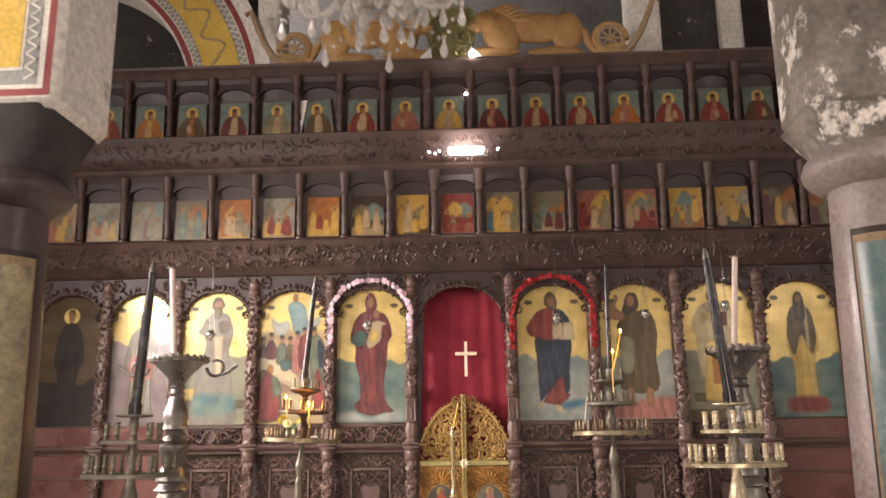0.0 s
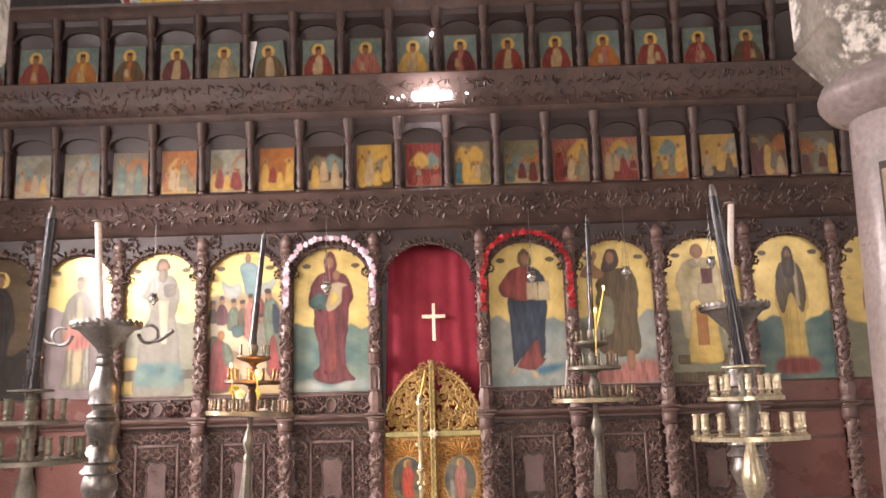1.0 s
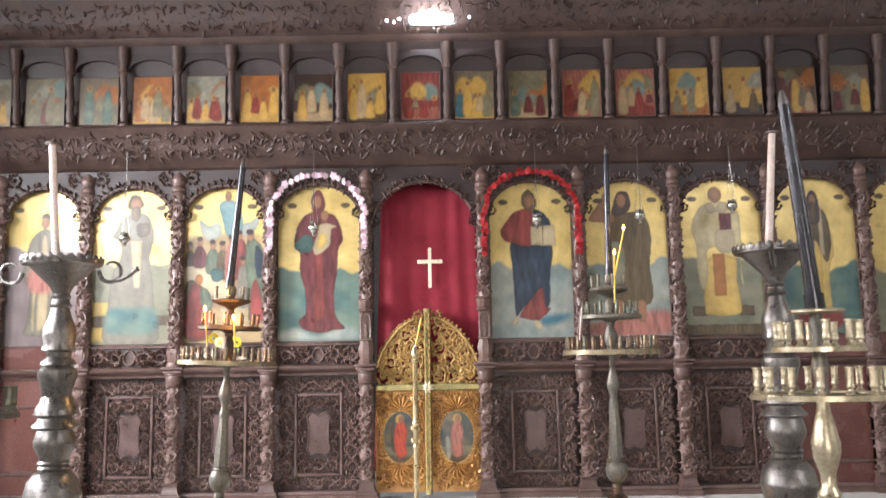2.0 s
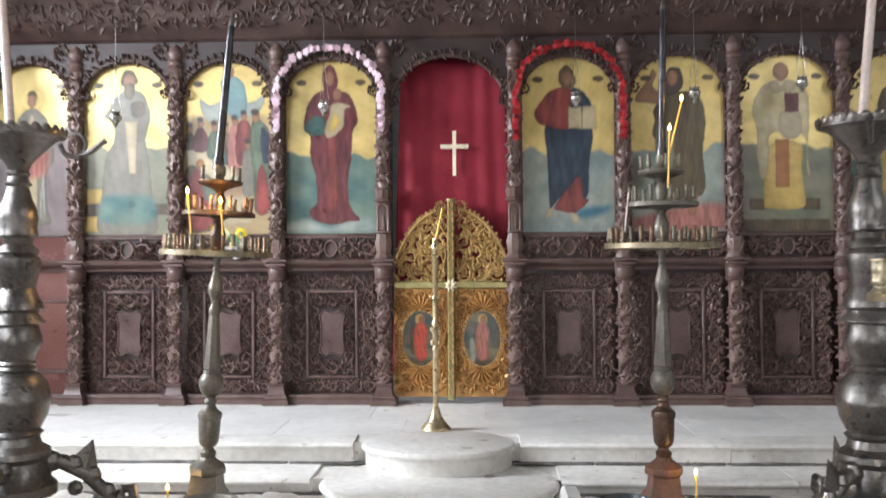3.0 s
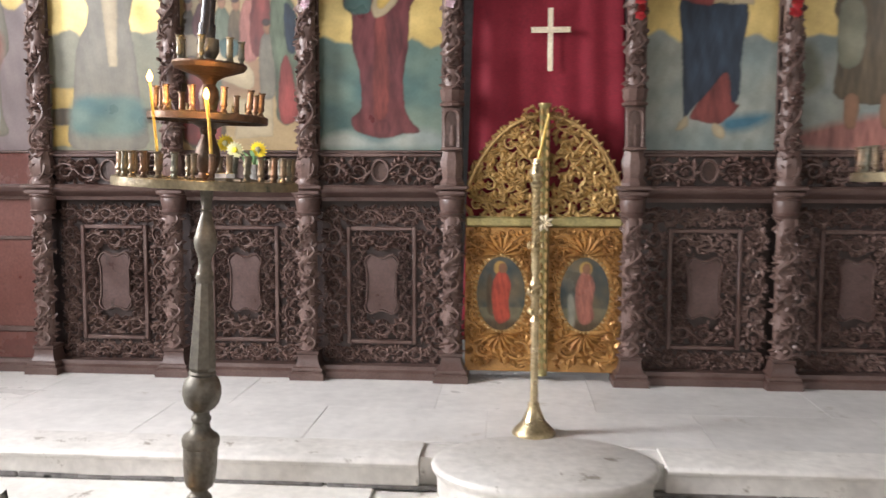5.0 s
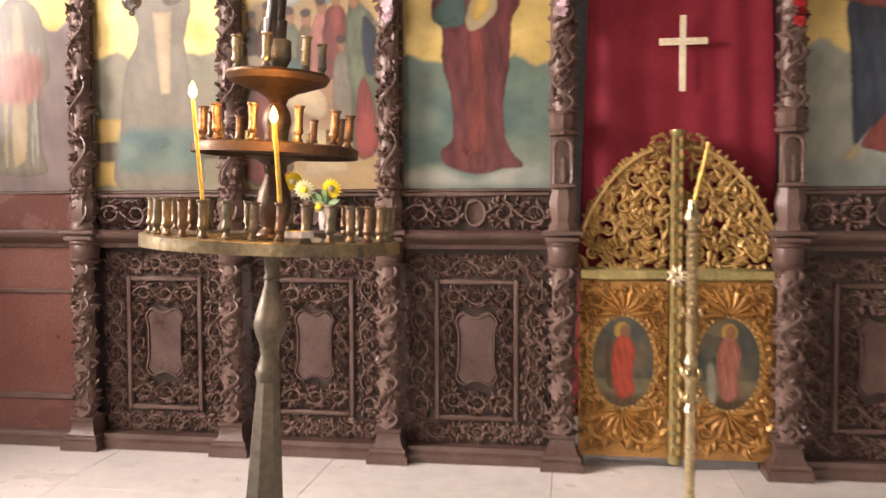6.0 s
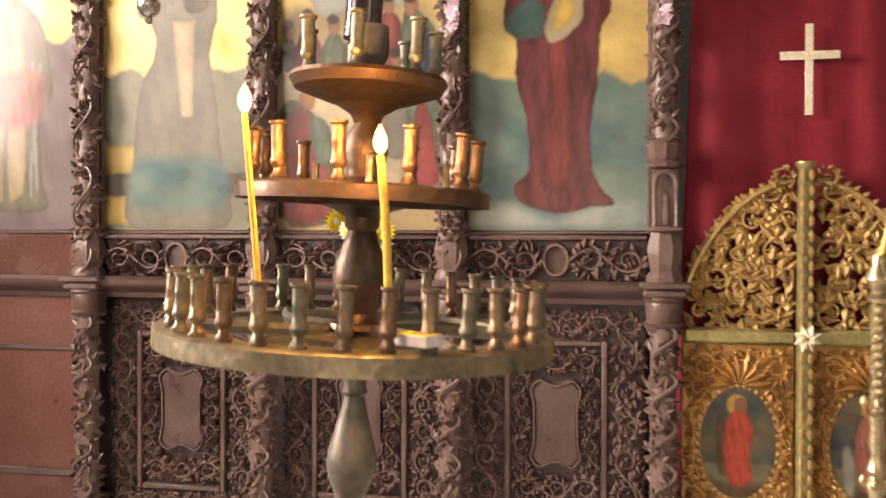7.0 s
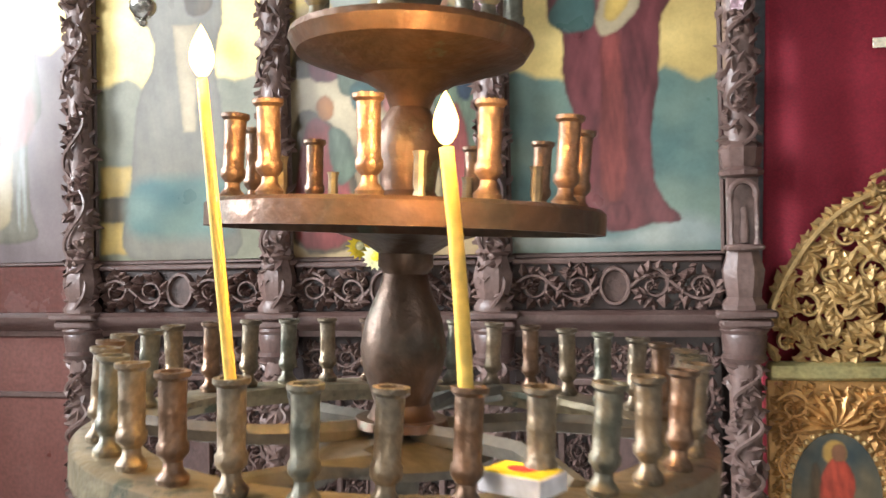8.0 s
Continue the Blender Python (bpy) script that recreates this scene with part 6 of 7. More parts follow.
def side_stand(at, zr, label, lean, mat):
    """Two-tier stand near the columns: ring tray, middle tray, small dish, tall dark candle."""
    x, y = at
    o = (x, y, 0)
    st = thing("side_candle_stand", (x, y, FLOOR), label, "candle stand", "two-tier candle stands")
    part("foot", MB().lathe([(0.2, FLOOR), (0.2, 0.12), (0.12, 0.18), (0.06, 0.24), (0.04, 0.3)], o, 20), BRASSD, st)
    part("stem", MB().lathe([(0.032, 0.28), (0.05, 0.5), (0.03, 0.56), (0.028, 0.75), (0.045, 0.85), (0.03, 0.9), (0.026, 1.05), (0.03, 1.1), (0.042, 1.13), (0.028, 1.16), (0.026, 1.2), (0.04, 1.24), (0.051, 1.285), (0.051, 1.32), (0.038, 1.38), (0.026, 1.43), (0.022, 1.46), (0.024, zr)], o, 20), mat, st, "turned brass stem")
    rg = part("ring_tray", shift(open_ring(0.255, 0.2, zr, 0.022), o), mat, st)
    for k in range(4):
        a = math.pi * k / 2 + 0.5
        part("spoke", MB().tube([o, (x + 0.21 * math.cos(a), y + 0.21 * math.sin(a), 0)], 0.01, 6), BRASSD, rg).location = (0, 0, zr - 0.012)
    part("upper_stem", MB().lathe([(0.03, zr - 0.01), (0.02, zr + 0.04), (0.032, zr + 0.1), (0.02, zr + 0.16)], o, 16), BRASSD, st)
    part("middle_tray", shift(tray(0.168, zr + 0.172, 0.02), o), mat, st)
    part("top_stem", MB().lathe([(0.025, zr + 0.165), (0.018, zr + 0.21), (0.028, zr + 0.255), (0.02, zr + 0.3)], o, 16), BRASSD, st)
    part("top_dish", shift(tray(0.1, zr + 0.31, 0.01), o), mat, st)
    for n, r, z in ((15, 0.23, zr), (10, 0.145, zr + 0.172)):
        for k in range(n):
            a = 2 * math.pi * k / n + 0.1
            ob = link("candle_cup", CUPL if mat is BRASSL else CUPS[2], st, (x + r * math.cos(a), y + r * math.sin(a), z), rnd.uniform(0, 3))
            ob.scale = (1.15, 1.15, 1.08)
    tall_dark((x, y, zr + 0.32), (x + lean, y, zr + 1.17), 0.03, "tall blue-black sleeved candle leaning from a dish")
    return st


side_stand((1.716, 4.95), 1.5, "bright brass two-tier candle stand beside the column", -0.07, BRASSL)
side_stand((-1.54, 4.9), 1.48, "dull bronze two-tier candle stand beside the column", 0.05, BRASSD)


# ---------------------------------------------------------------- great candlesticks
def great_stick(at, label):
    x, y = at
    o = (x, y, 0)
    st = thing("great_candlestick", (x, y, FLOOR), label, "candlestick", "great candlesticks")
    part("base", MB().lathe([(0.2, FLOOR + 0.28), (0.2, 0.42), (0.17, 0.45), (0.15, 0.55), (0.17, 0.58), (0.165, 0.61), (0.12, 0.64), (0.11, 0.68), (0.13, 0.7), (0.11, 0.72)], o, 24), IRON, st)
    part("ball", MB().lathe([(0.1, 0.71), (0.12, 0.73), (0.15, 0.79), (0.164, 0.86), (0.168, 0.875), (0.164, 0.89), (0.15, 0.96), (0.11, 1.01), (0.085, 1.025)], o, 32), IRON, st, "heavy pewter-grey ball knop")
    part("lower_stem", MB().lathe([(0.085, 1.02), (0.095, 1.04), (0.085, 1.055), (0.097, 1.07), (0.085, 1.085), (0.09, 1.11), (0.1, 1.13), (0.12, 1.17), (0.122, 1.2), (0.108, 1.25), (0.1, 1.27), (0.138, 1.285), (0.135, 1.295), (0.11, 1.32), (0.1, 1.34), (0.13, 1.36), (0.128, 1.37)], o, 28), IRON, st)
    part("upper_stem", MB().lathe([(0.125, 1.365), (0.12, 1.4), (0.1, 1.43), (0.095, 1.455), (0.085, 1.47), (0.09, 1.5), (0.1, 1.55), (0.115, 1.59), (0.112, 1.63), (0.09, 1.65), (0.105, 1.665), (0.1, 1.68), (0.07, 1.71), (0.075, 1.74), (0.1, 1.755), (0.098, 1.765), (0.09, 1.8), (0.1, 1.84), (0.095, 1.89), (0.07, 1.95), (0.052, 2.02)], o, 28), IRON, st)
    part("neck", MB().lathe([(0.05, 2.01), (0.07, 2.03), (0.055, 2.045), (0.05, 2.07), (0.062, 2.085), (0.05, 2.1), (0.06, 2.13), (0.08, 2.16), (0.14, 2.22), (0.19, 2.27), (0.215, 2.285)], o, 28), IRON, st)
    dish = part("drip_dish", MB().lathe([(0.2, 2.275), (0.235, 2.285), (0.24, 2.32), (0.234, 2.32), (0.22, 2.295), (0, 2.29)], o, 40), IRON, st, "scalloped drip dish")
    for k in range(26):
        a = 2 * math.pi * k / 26
        part("scallop", MB().lathe([(0, -0.005), (0.022, -0.004), (0.024, 0), (0.012, 0.006), (0, 0.006)], (x + 0.24 * math.cos(a), y + 0.24 * math.sin(a), 2.315), 8, Matrix.Rotation(a + math.pi / 2, 3, "Z") @ Matrix.Rotation(math.pi / 2, 3, "X")), IRON, dish)
    for s in (-1, 1):
        pts = []
        for k in range(20):
            t = k / 19
            if t < 0.75:
                a = math.pi + t / 0.75 * 5.4
                rr = 0.075 * (1 - 0.35 * t)
                pts.append((x + s * (0.315 + rr * math.cos(a)), y - 0.02, 2.24 + rr * math.sin(a)))
            else:
                pts.append((x + s * (0.39 + (t - 0.75) * 0.36), y - 0.02, 2.2 + (t - 0.75) * 0.22 + 0.02 * math.sin(t * 20)))
        part("scroll_arm", MB().tube(pts[:15], 0.014, 8, 0.009), IRON, st, "curled scroll arm")
        part("scroll_tip", MB().tube([(x + s * 0.36, y - 0.02, 2.18), (x + s * 0.41, y - 0.02, 2.2), (x + s * 0.46, y - 0.02, 2.24), (x + s * 0.485, y - 0.02, 2.255)], 0.014, 8, 0.018), IRON, st)
    # three scrolled feet
    for k in range(3):
        a = 0.52 + k * 2 * math.pi / 3
        c, s = math.cos(a), math.sin(a)
        P = lambda u, z: (x + c * u * 1.02, y + s * u * 1.02, z)
        mb = MB()
        for u, z, r in ((0.16, 0.53, 0.062), (0.27, 0.5, 0.056), (0.36, 0.43, 0.058), (0.44, 0.33, 0.054), (0.5, 0.27, 0.05), (0.4, 0.3, 0.04), (0.28, 0.37, 0.045)):
            mb.lathe([(0, -r), (r * 0.7, -r * 0.7), (r, 0), (r * 0.7, r * 0.7), (0, r)], P(u, z), 10, None, 0.8)
        ft = part("foot", mb.tube([P(0.1, 0.54), P(0.22, 0.52), P(0.34, 0.44), P(0.42, 0.34), P(0.47, 0.27), P(0.53, 0.25), P(0.58, 0.28), P(0.57, 0.335), P(0.52, 0.335), P(0.505, 0.3)], 0.044, 10, 0.028), IRON, st, "cast scroll foot")
        part("spur", MB().add([P(0.22, 0.5), P(0.37, 0.63), P(0.4, 0.42), (x + c * 0.33 - s * 0.04, y + s * 0.33 + c * 0.04, 0.45), (x + c * 0.33 + s * 0.04, y + s * 0.33 - c * 0.04, 0.45)], [(0, 1, 3), (1, 2, 3), (0, 4, 1), (1, 4, 2), (0, 3, 2, 4)]), IRON, ft)
        part("claw", MB().lathe([(0, FLOOR - 0.0), (0.05, FLOOR + 0.005), (0.07, 0.14), (0.06, 0.2), (0.03, 0.24), (0, 0.245)], P(0.55, 0), 14), IRON, ft)
        part("brace", MB().tube([P(0.05, 0.3), P(0.2, 0.25), P(0.35, 0.2), P(0.54, 0.18)], 0.03, 8), IRON, ft)
    return st


g1 = great_stick((-2.09, 7.02), "great pewter-grey turned candlestick with a scalloped dish")
g2 = copy_thing(g1, Matrix.Translation((2.385, 7.02, FLOOR)) @ Matrix.Rotation(1.134, 4, "Z"))
for b, t in (((-2.13, 7.02, 2.29), (-2.2, 7.04, 3.07)), ((2.36, 7.02, 2.29), (2.435, 7.03, 3.06))):
    c = candle(b, t, 0.024, WAXW, False, "tall unlit pale wax candle in a scalloped dish")
    part("drip_cap", MB().lathe([(0.0, 0), (0.045, 0.002), (0.045, 0.01), (0, 0.012)], t, 16), BRASSD, c)

# ---------------------------------------------------------------- slim stand before the doors
bx, by = 0.055, 8.9
sb = thing("slim_candle_stand", (bx, by, PLAT + 0.006), "slim polished brass stand with twisted shaft before the doors", "candle stand")
o = (bx, by, 0)
part("foot", MB().lathe([(0.112, 0.357), (0.112, 0.366), (0.1, 0.385), (0.065, 0.42), (0.045, 0.46), (0.03, 0.5), (0.03, 0.515), (0.018, 0.53)], o, 32), POLB, sb, "bell-shaped brass foot")
lean = Matrix.Rotation(radians(-1.2), 3, "Y")
part("pole", MB().lathe([(0.02, 0.52), (0.02, 0.94), (0.026, 0.95), (0.015, 0.98), (0.024, 1.0), (0.02, 1.06), (0.03, 1.09), (0.018, 1.12), (0.03, 1.14), (0.016, 1.18), (0.024, 1.22), (0.02, 1.26), (0.024, 1.3)], o, 16), POLB, sb)
pts = []
mb = MB()
for q in range(3):
    mb.tube([(bx + 0.012 * math.cos(k * 0.7 + q * 2.1), by + 0.012 * math.sin(k * 0.7 + q * 2.1), 1.29 + k * 0.009) for k in range(40)], 0.011, 6)
part("twisted_shaft", mb, POLB, sb, "rope-twisted brass shaft")
part("socket", MB().lathe([(0.02, 1.64), (0.032, 1.655), (0.02, 1.67), (0.02, 1.69), (0.034, 1.71), (0.03, 1.73), (0.018, 1.75), (0.016, 1.785), (0.011, 1.785), (0, 1.76)], o, 18), POLB, sb)
for q in range(4):
    for z in (1.0, 1.1, 1.34):
        part("leaf_bud", MB().lathe([(0, -0.02), (0.012, -0.005), (0.008, 0.015), (0, 0.025)], (bx + 0.035 * math.cos(q * 1.57 + z), by + 0.035 * math.sin(q * 1.57 + z), z), 8), POLB, sb)
candle((bx + 0.005, by - 0.004, 1.77), (bx + 0.058, by - 0.004, 2.01), 0.008, WAXY, False, "unlit yellow beeswax candle leaning in a slim brass stand")


# ---------------------------------------------------------------- garlands, oil lamps
def flower_mesh(nm, mat, r, n, layers=2):
    mb = MB()
    for j in range(layers):
        for k in range(n):
            a = 2 * math.pi * (k + 0.5 * j) / n
            q = r * (1 - 0.3 * j)
            c, s = math.cos(a), math.sin(a)
            z = -r * (0.25 + 0.3 * j)
            mb.add([(0, z * 0.3, 0), (c * q * 0.6 - s * q * 0.36, z, s * q * 0.6 + c * q * 0.36), (c * q, z * 0.5, s * q), (c * q * 0.6 + s * q * 0.36, z, s * q * 0.6 - c * q * 0.36)], [(0, 1, 2, 3)])
    me = mb.mesh(nm, mat, True, 60)
    return me


def garland(cx, zs, rise, half, foot, me, leafme, label, n, amp):
    g = thing("flower_garland", (cx, 9.99, foot), label, "garland", "icon garlands")
    path = [(cx - half, foot + (zs - foot) * k / 10) for k in range(10)] + [(cx - half * math.cos(math.pi * k / 24), zs + rise * math.sin(math.pi * k / 24)) for k in range(25)] + [(cx + half, zs - (zs - foot) * k / 10) for k in range(1, 11)]
    part("stem", MB().tube([(u, 10.0, v) for u, v in path], 0.008, 6), LEAFG, g)
    L = len(path) - 1
    for i in range(n):
        t = (i + 0.5) / n * L
        k = int(t)
        u = path[k][0] + (path[k + 1][0] - path[k][0]) * (t - k)
        v = path[k][1] + (path[k + 1][1] - path[k][1]) * (t - k)
        for j in range(2):
            ob = link("flower", me, g, (u + rnd.uniform(-amp, amp), 9.985 + rnd.uniform(-0.02, 0.01), v + rnd.uniform(-amp, amp)))
            ob.rotation_euler = (rnd.uniform(-0.7, 0.7), rnd.uniform(0, 6), rnd.uniform(-0.7, 0.7))
            q = rnd.uniform(0.75, 1.2)
            ob.scale = (q, q, q)


FP, FR = flower_mesh("flower", PETALP, 0.036, 5), flower_mesh("flower", PETALR, 0.032, 5, 3)
garland(BX[4], 3.1, 0.42, 0.468, 2.78, FP, None, "garland of pale pink silk blossoms round an icon arch", 44, 0.014)
garland(BX[6], 3.1, 0.42, 0.468, 2.68, FR, None, "garland of bright red silk flowers round an icon arch", 60, 0.02)


def oil_lamp(x, y, z, label):
    lp = thing("hanging_oil_lamp", (x, y, z), label, "oil lamp", "oil lamps before the icons")
    part("bowl", MB().lathe([(0, -0.075), (0.012, -0.07), (0.02, -0.055), (0.012, -0.045), (0.03, -0.035), (0.052, -0.005), (0.052, 0.02), (0.04, 0.035), (0.036, 0.05), (0.045, 0.06), (0.04, 0.06), (0.03, 0.04), (0, 0.03)], (x, y, z), 18), SILVER, lp, "tarnished silver bowl")
    for k in range(3):
        a = 2 * math.pi * k / 3 + 0.5
        part("chain", MB().tube([(x + 0.045 * math.cos(a), y + 0.045 * math.sin(a), z + 0.05), (x, y, z + 0.42)], 0.0022, 5), SILVER, lp)
    part("hook_rod", MB().tube([(x, y, z + 0.42), (x, y, 3.72), (x, 9.94, 3.72)], 0.003, 5), IRON, lp)


for x, z in ((-0.93, 2.93), (1.21, 2.97), (-2.74, 2.86), (3.09, 3.08), (2.2, 3.0)):
    oil_lamp(x, 9.72, z, "small tarnished silver oil lamp hanging before an icon")

# ---------------------------------------------------------------- white glints on the screen, added as glowing beads
lm = thing("lamp_cluster", (0.23, 9.52, 4.9), "row of small glowing beads added for the white glints on the cornice", "lamp")
# bar, beads and brackets are made up to carry the glints
part("bar", MB().box(-0.02, 0.48, 9.53, 9.56, 4.87, 4.9, 0.004), IRON, lm)
for k in range(7):
    x = 0.05 + k * 0.06
    part("bulb", MB().lathe([(0, -0.04), (0.028, -0.02), (0.034, 0.0), (0.024, 0.03), (0.012, 0.04)], (x, 9.51, 4.93 + 0.012 * (k % 2)), 12), GLINT, lm)
for x, z, r in ((-0.2, 4.93, 0.012), (-0.13, 4.91, 0.012), (-0.08, 4.94, 0.014), (0.6, 4.95, 0.011)):
    part("spark_bulb", MB().lathe([(0, -r), (r, 0), (0, r)], (x, 9.53, z), 8), GLINT, lm)
for at, r in (((0.33, 9.42, 6.1), 0.045), ((0.24, 9.6, 5.67), 0.02)):
    sp = thing("spot_lamp", at, "small glowing bead added for a white glint on the screen", "lamp")
    part("bulb", MB().lathe([(0, -r), (r * 0.8, -r * 0.5), (r, 0), (r * 0.8, r * 0.5), (0, r)], at, 14), GLINT, sp)
    part("bracket", MB().tube([(at[0], at[1] + r, at[2]), (at[0], at[1] + r + 0.06, at[2] - 0.02)], 0.008, 6), IRON, sp)
# point light added for the glow round the glints
point("cornice_lamp_light", (0.23, 9.4, 4.93), 6, (0.9, 0.95, 1.0), 0.1)


# ---------------------------------------------------------------- carved beasts on top of the screen
def beast(s, cx):
    """A crouching carved beast in profile with a curled tail ending in a wheel. s: the way it faces."""
    mb = MB()
    Z = 6.085
    ell = lambda u, z, ru, rz, ry=0.07, a=0.0: mb.lathe([(math.sin(math.pi * k / 8), -math.cos(math.pi * k / 8)) for k in range(9)], (cx + s * u, 9.62, Z + z), 14, Matrix.Rotation(-a * s, 3, "Y") @ Matrix.Diagonal((ru, ry, rz)))
    ell(0.0, 0.42, 0.42, 0.2, 0.09)
    ell(0.42, 0.36, 0.24, 0.27, 0.1)
    ell(-0.35, 0.36, 0.2, 0.26, 0.09)
    ell(0.6, 0.52, 0.18, 0.15, 0.1, 0.3)
    ell(0.76, 0.46, 0.12, 0.08, 0.07)
    ell(0.55, 0.12, 0.34, 0.075, 0.06)
    ell(-0.2, 0.1, 0.34, 0.07, 0.06)
    ell(-0.35, 0.2, 0.1, 0.16, 0.06)
    for k in range(9):
        a = 0.6 + k * 0.28
        mb.tube([(cx + s * (0.5 + 0.14 * math.cos(a)), 9.58, Z + 0.46 + 0.15 * math.sin(a)), (cx + s * (0.42 + 0.26 * math.cos(a)), 9.55, Z + 0.42 + 0.26 * math.sin(a)), (cx + s * (0.32 + 0.3 * math.cos(a)), 9.57, Z + 0.4 + 0.32 * math.sin(a))], 0.035, 6, 0.01)
    pts = [(cx - s * 0.42, 9.62, Z + 0.42), (cx - s * 0.56, 9.62, Z + 0.34), (cx - s * 0.6, 9.61, Z + 0.2), (cx - s * 0.66, 9.61, Z + 0.08)]
    pts += [(cx - s * (0.86 + 0.19 * math.cos(a)), 9.6, Z + 0.24 - 0.19 * math.sin(a)) for a in [0.4 + j * 0.5 for j in range(13)]]
    mb.tube(pts, 0.05, 8, 0.035)
    return mb


for s, cx in ((1, -0.98), (-1, 1.12)):
    tagged(part("carved_beast", beast(s, cx), OCHRE, None, "", True, 60), "ochre painted carved crouching beast on the screen top", "statue", "carved beasts")
    w_ = thing("wheel_scroll_carving", (cx - s * 0.86, 9.6, 6.085), "bleached carved wheel scroll on the screen top", "carving", "carved wheels")
    c = (cx - s * 0.86, 9.585, 6.325)
    part("rim", MB().tube([(c[0] + 0.15 * math.cos(k * 0.3), c[1], c[2] + 0.15 * math.sin(k * 0.3)) for k in range(22)], 0.03, 8), TAN, w_)
    part("hub", MB().lathe([(0, -0.02), (0.05, -0.01), (0.05, 0.02), (0, 0.03)], c, 12, Matrix.Rotation(math.pi / 2, 3, "X")), TAN, w_)
    for k in range(8):
        a = k * math.pi / 4
        part("spoke", MB().tube([(c[0] + 0.04 * math.cos(a), c[1], c[2] + 0.04 * math.sin(a)), (c[0] + 0.14 * math.cos(a), c[1], c[2] + 0.14 * math.sin(a))], 0.016, 6), TAN, w_)
    part("leaf_scroll", MB().tube([(c[0] - s * (0.05 + 0.1 * k), 9.6, 6.13 + 0.06 * k * k * 0.5 - 0.02) for k in range(6)] + [(c[0] - s * 0.62, 9.6, 6.8)], 0.05, 8, 0.03), TAN, w_)
part_b = tagged(part("screen_top_board", MB().box(-2.05, 2.25, 9.66, 9.7, 6.08, 6.16, 0.01), TAN, None), "low bleached board under the carved beasts", "board")
sh = thing("carved_shield", (0.07, 9.62, 6.085), "mossy green and gold carved shield between the beasts", "carving")
part("shield", MB().prism(smooth_poly([(-0.2, 6.75), (-0.05, 6.8), (0.2, 6.8), (0.35, 6.75), (0.36, 6.4), (0.25, 6.14), (0.07, 6.085), (-0.1, 6.14), (-0.22, 6.4)], 3), 9.58, 9.66), GREENP, sh)
cv = Carve(9.58)
for k in range(6):
    cv.scroll(-0.08 + 0.3 * (k % 2), 6.2 + 0.2 * (k // 2), 0.1, k, 1 if k % 2 else -1, 0.05)
part("carving", cv, GREENP, sh)
for s in (-1, 1):
    part("paper_scrap", MB().prism([(0.07 + s * 0.22, 6.09), (0.07 + s * 0.4, 6.1), (0.07 + s * 0.3, 6.2), (0.07 + s * 0.24, 6.26)], 9.54, 9.546), WHITEB, sh, "white torn scrap")

# ---------------------------------------------------------------- chandelier
ch = thing("chandelier", (0.07, 2.62, 3.0), "clear crystal chandelier with hanging drops and bead chains", "chandelier")
CX, CY = 0.07, 2.62
part("stem", MB().lathe([(0, 2.86), (0.03, 2.88), (0.06, 2.93), (0.04, 2.98), (0.03, 3.05), (0.07, 3.12), (0.05, 3.2), (0.02, 3.3), (0.025, 4.2), (0.015, 11.064)], (CX, CY, 0), 16), CRYS, ch)
part("bowl", MB().lathe([(0.02, 2.87), (0.08, 2.88), (0.13, 2.92), (0.15, 2.97), (0.14, 2.97), (0.07, 2.9), (0.02, 2.89)], (CX, CY, 0), 24), CRYS, ch)
DROP = MB().lathe([(0, -0.075), (0.008, -0.07), (0.0155, -0.055), (0.016, -0.045), (0.009, -0.02), (0.004, 0), (0, 0.002)], (0, 0, 0), 8, None, 0.6).mesh("crystal_drop", CRYS, False)
BEAD = MB().lathe([(0, -0.009), (0.008, -0.004), (0.008, 0.004), (0, 0.009)], (0, 0, 0), 7).mesh("bead", CRYS, False)
for k in range(8):
    a = 2 * math.pi * k / 8 + 0.3
    c, s = math.cos(a), math.sin(a)
    P = lambda r, z: (CX + c * r, CY + s * r, z)
    arm = part("arm", MB().tube([P(0.05, 3.02), P(0.12, 2.92), P(0.2, 2.87), P(0.28, 2.88), P(0.33, 2.95), P(0.34, 3.03)], 0.013, 8), CRYS, ch, "curved glass arm")
    part("drip_pan", MB().lathe([(0.01, 0), (0.055, 0.01), (0.06, 0.02), (0.05, 0.016), (0.01, 0.01)], P(0.34, 3.03), 14), CRYS, arm)
    for j in range(5):
        b = 2 * math.pi * j / 5
        link("crystal_drop", DROP, ch, (CX + c * 0.34 + 0.055 * math.cos(b), CY + s * 0.34 + 0.055 * math.sin(b), 3.03))
    link("crystal_drop", DROP, ch, P(0.2, 2.86))
    link("crystal_drop", DROP, ch, P(0.12, 2.88))
    link("crystal_drop", DROP, ch, P(0.27, 2.87))
    a2 = a + math.pi / 8
    for j in range(9):
        t = j / 8
        link("bead", BEAD, ch, (CX + math.cos(a + (a2 - a) * 2 * t) * 0.33, CY + math.sin(a + (a2 - a) * 2 * t) * 0.33, 2.98 - 0.16 * math.sin(math.pi * t)))
    link("crystal_drop", DROP, ch, (CX + math.cos(a2) * 0.33, CY + math.sin(a2) * 0.33, 2.81))
for j in range(6):
    b = 2 * math.pi * j / 6
    link("crystal_drop", DROP, ch, (CX + 0.08 * math.cos(b), CY + 0.08 * math.sin(b), 2.87))
link("crystal_drop", DROP, ch, (CX + 0.05, CY, 2.77))

ch.scale = (0.86, 0.86, 0.86)
ch.location.z += 0.07

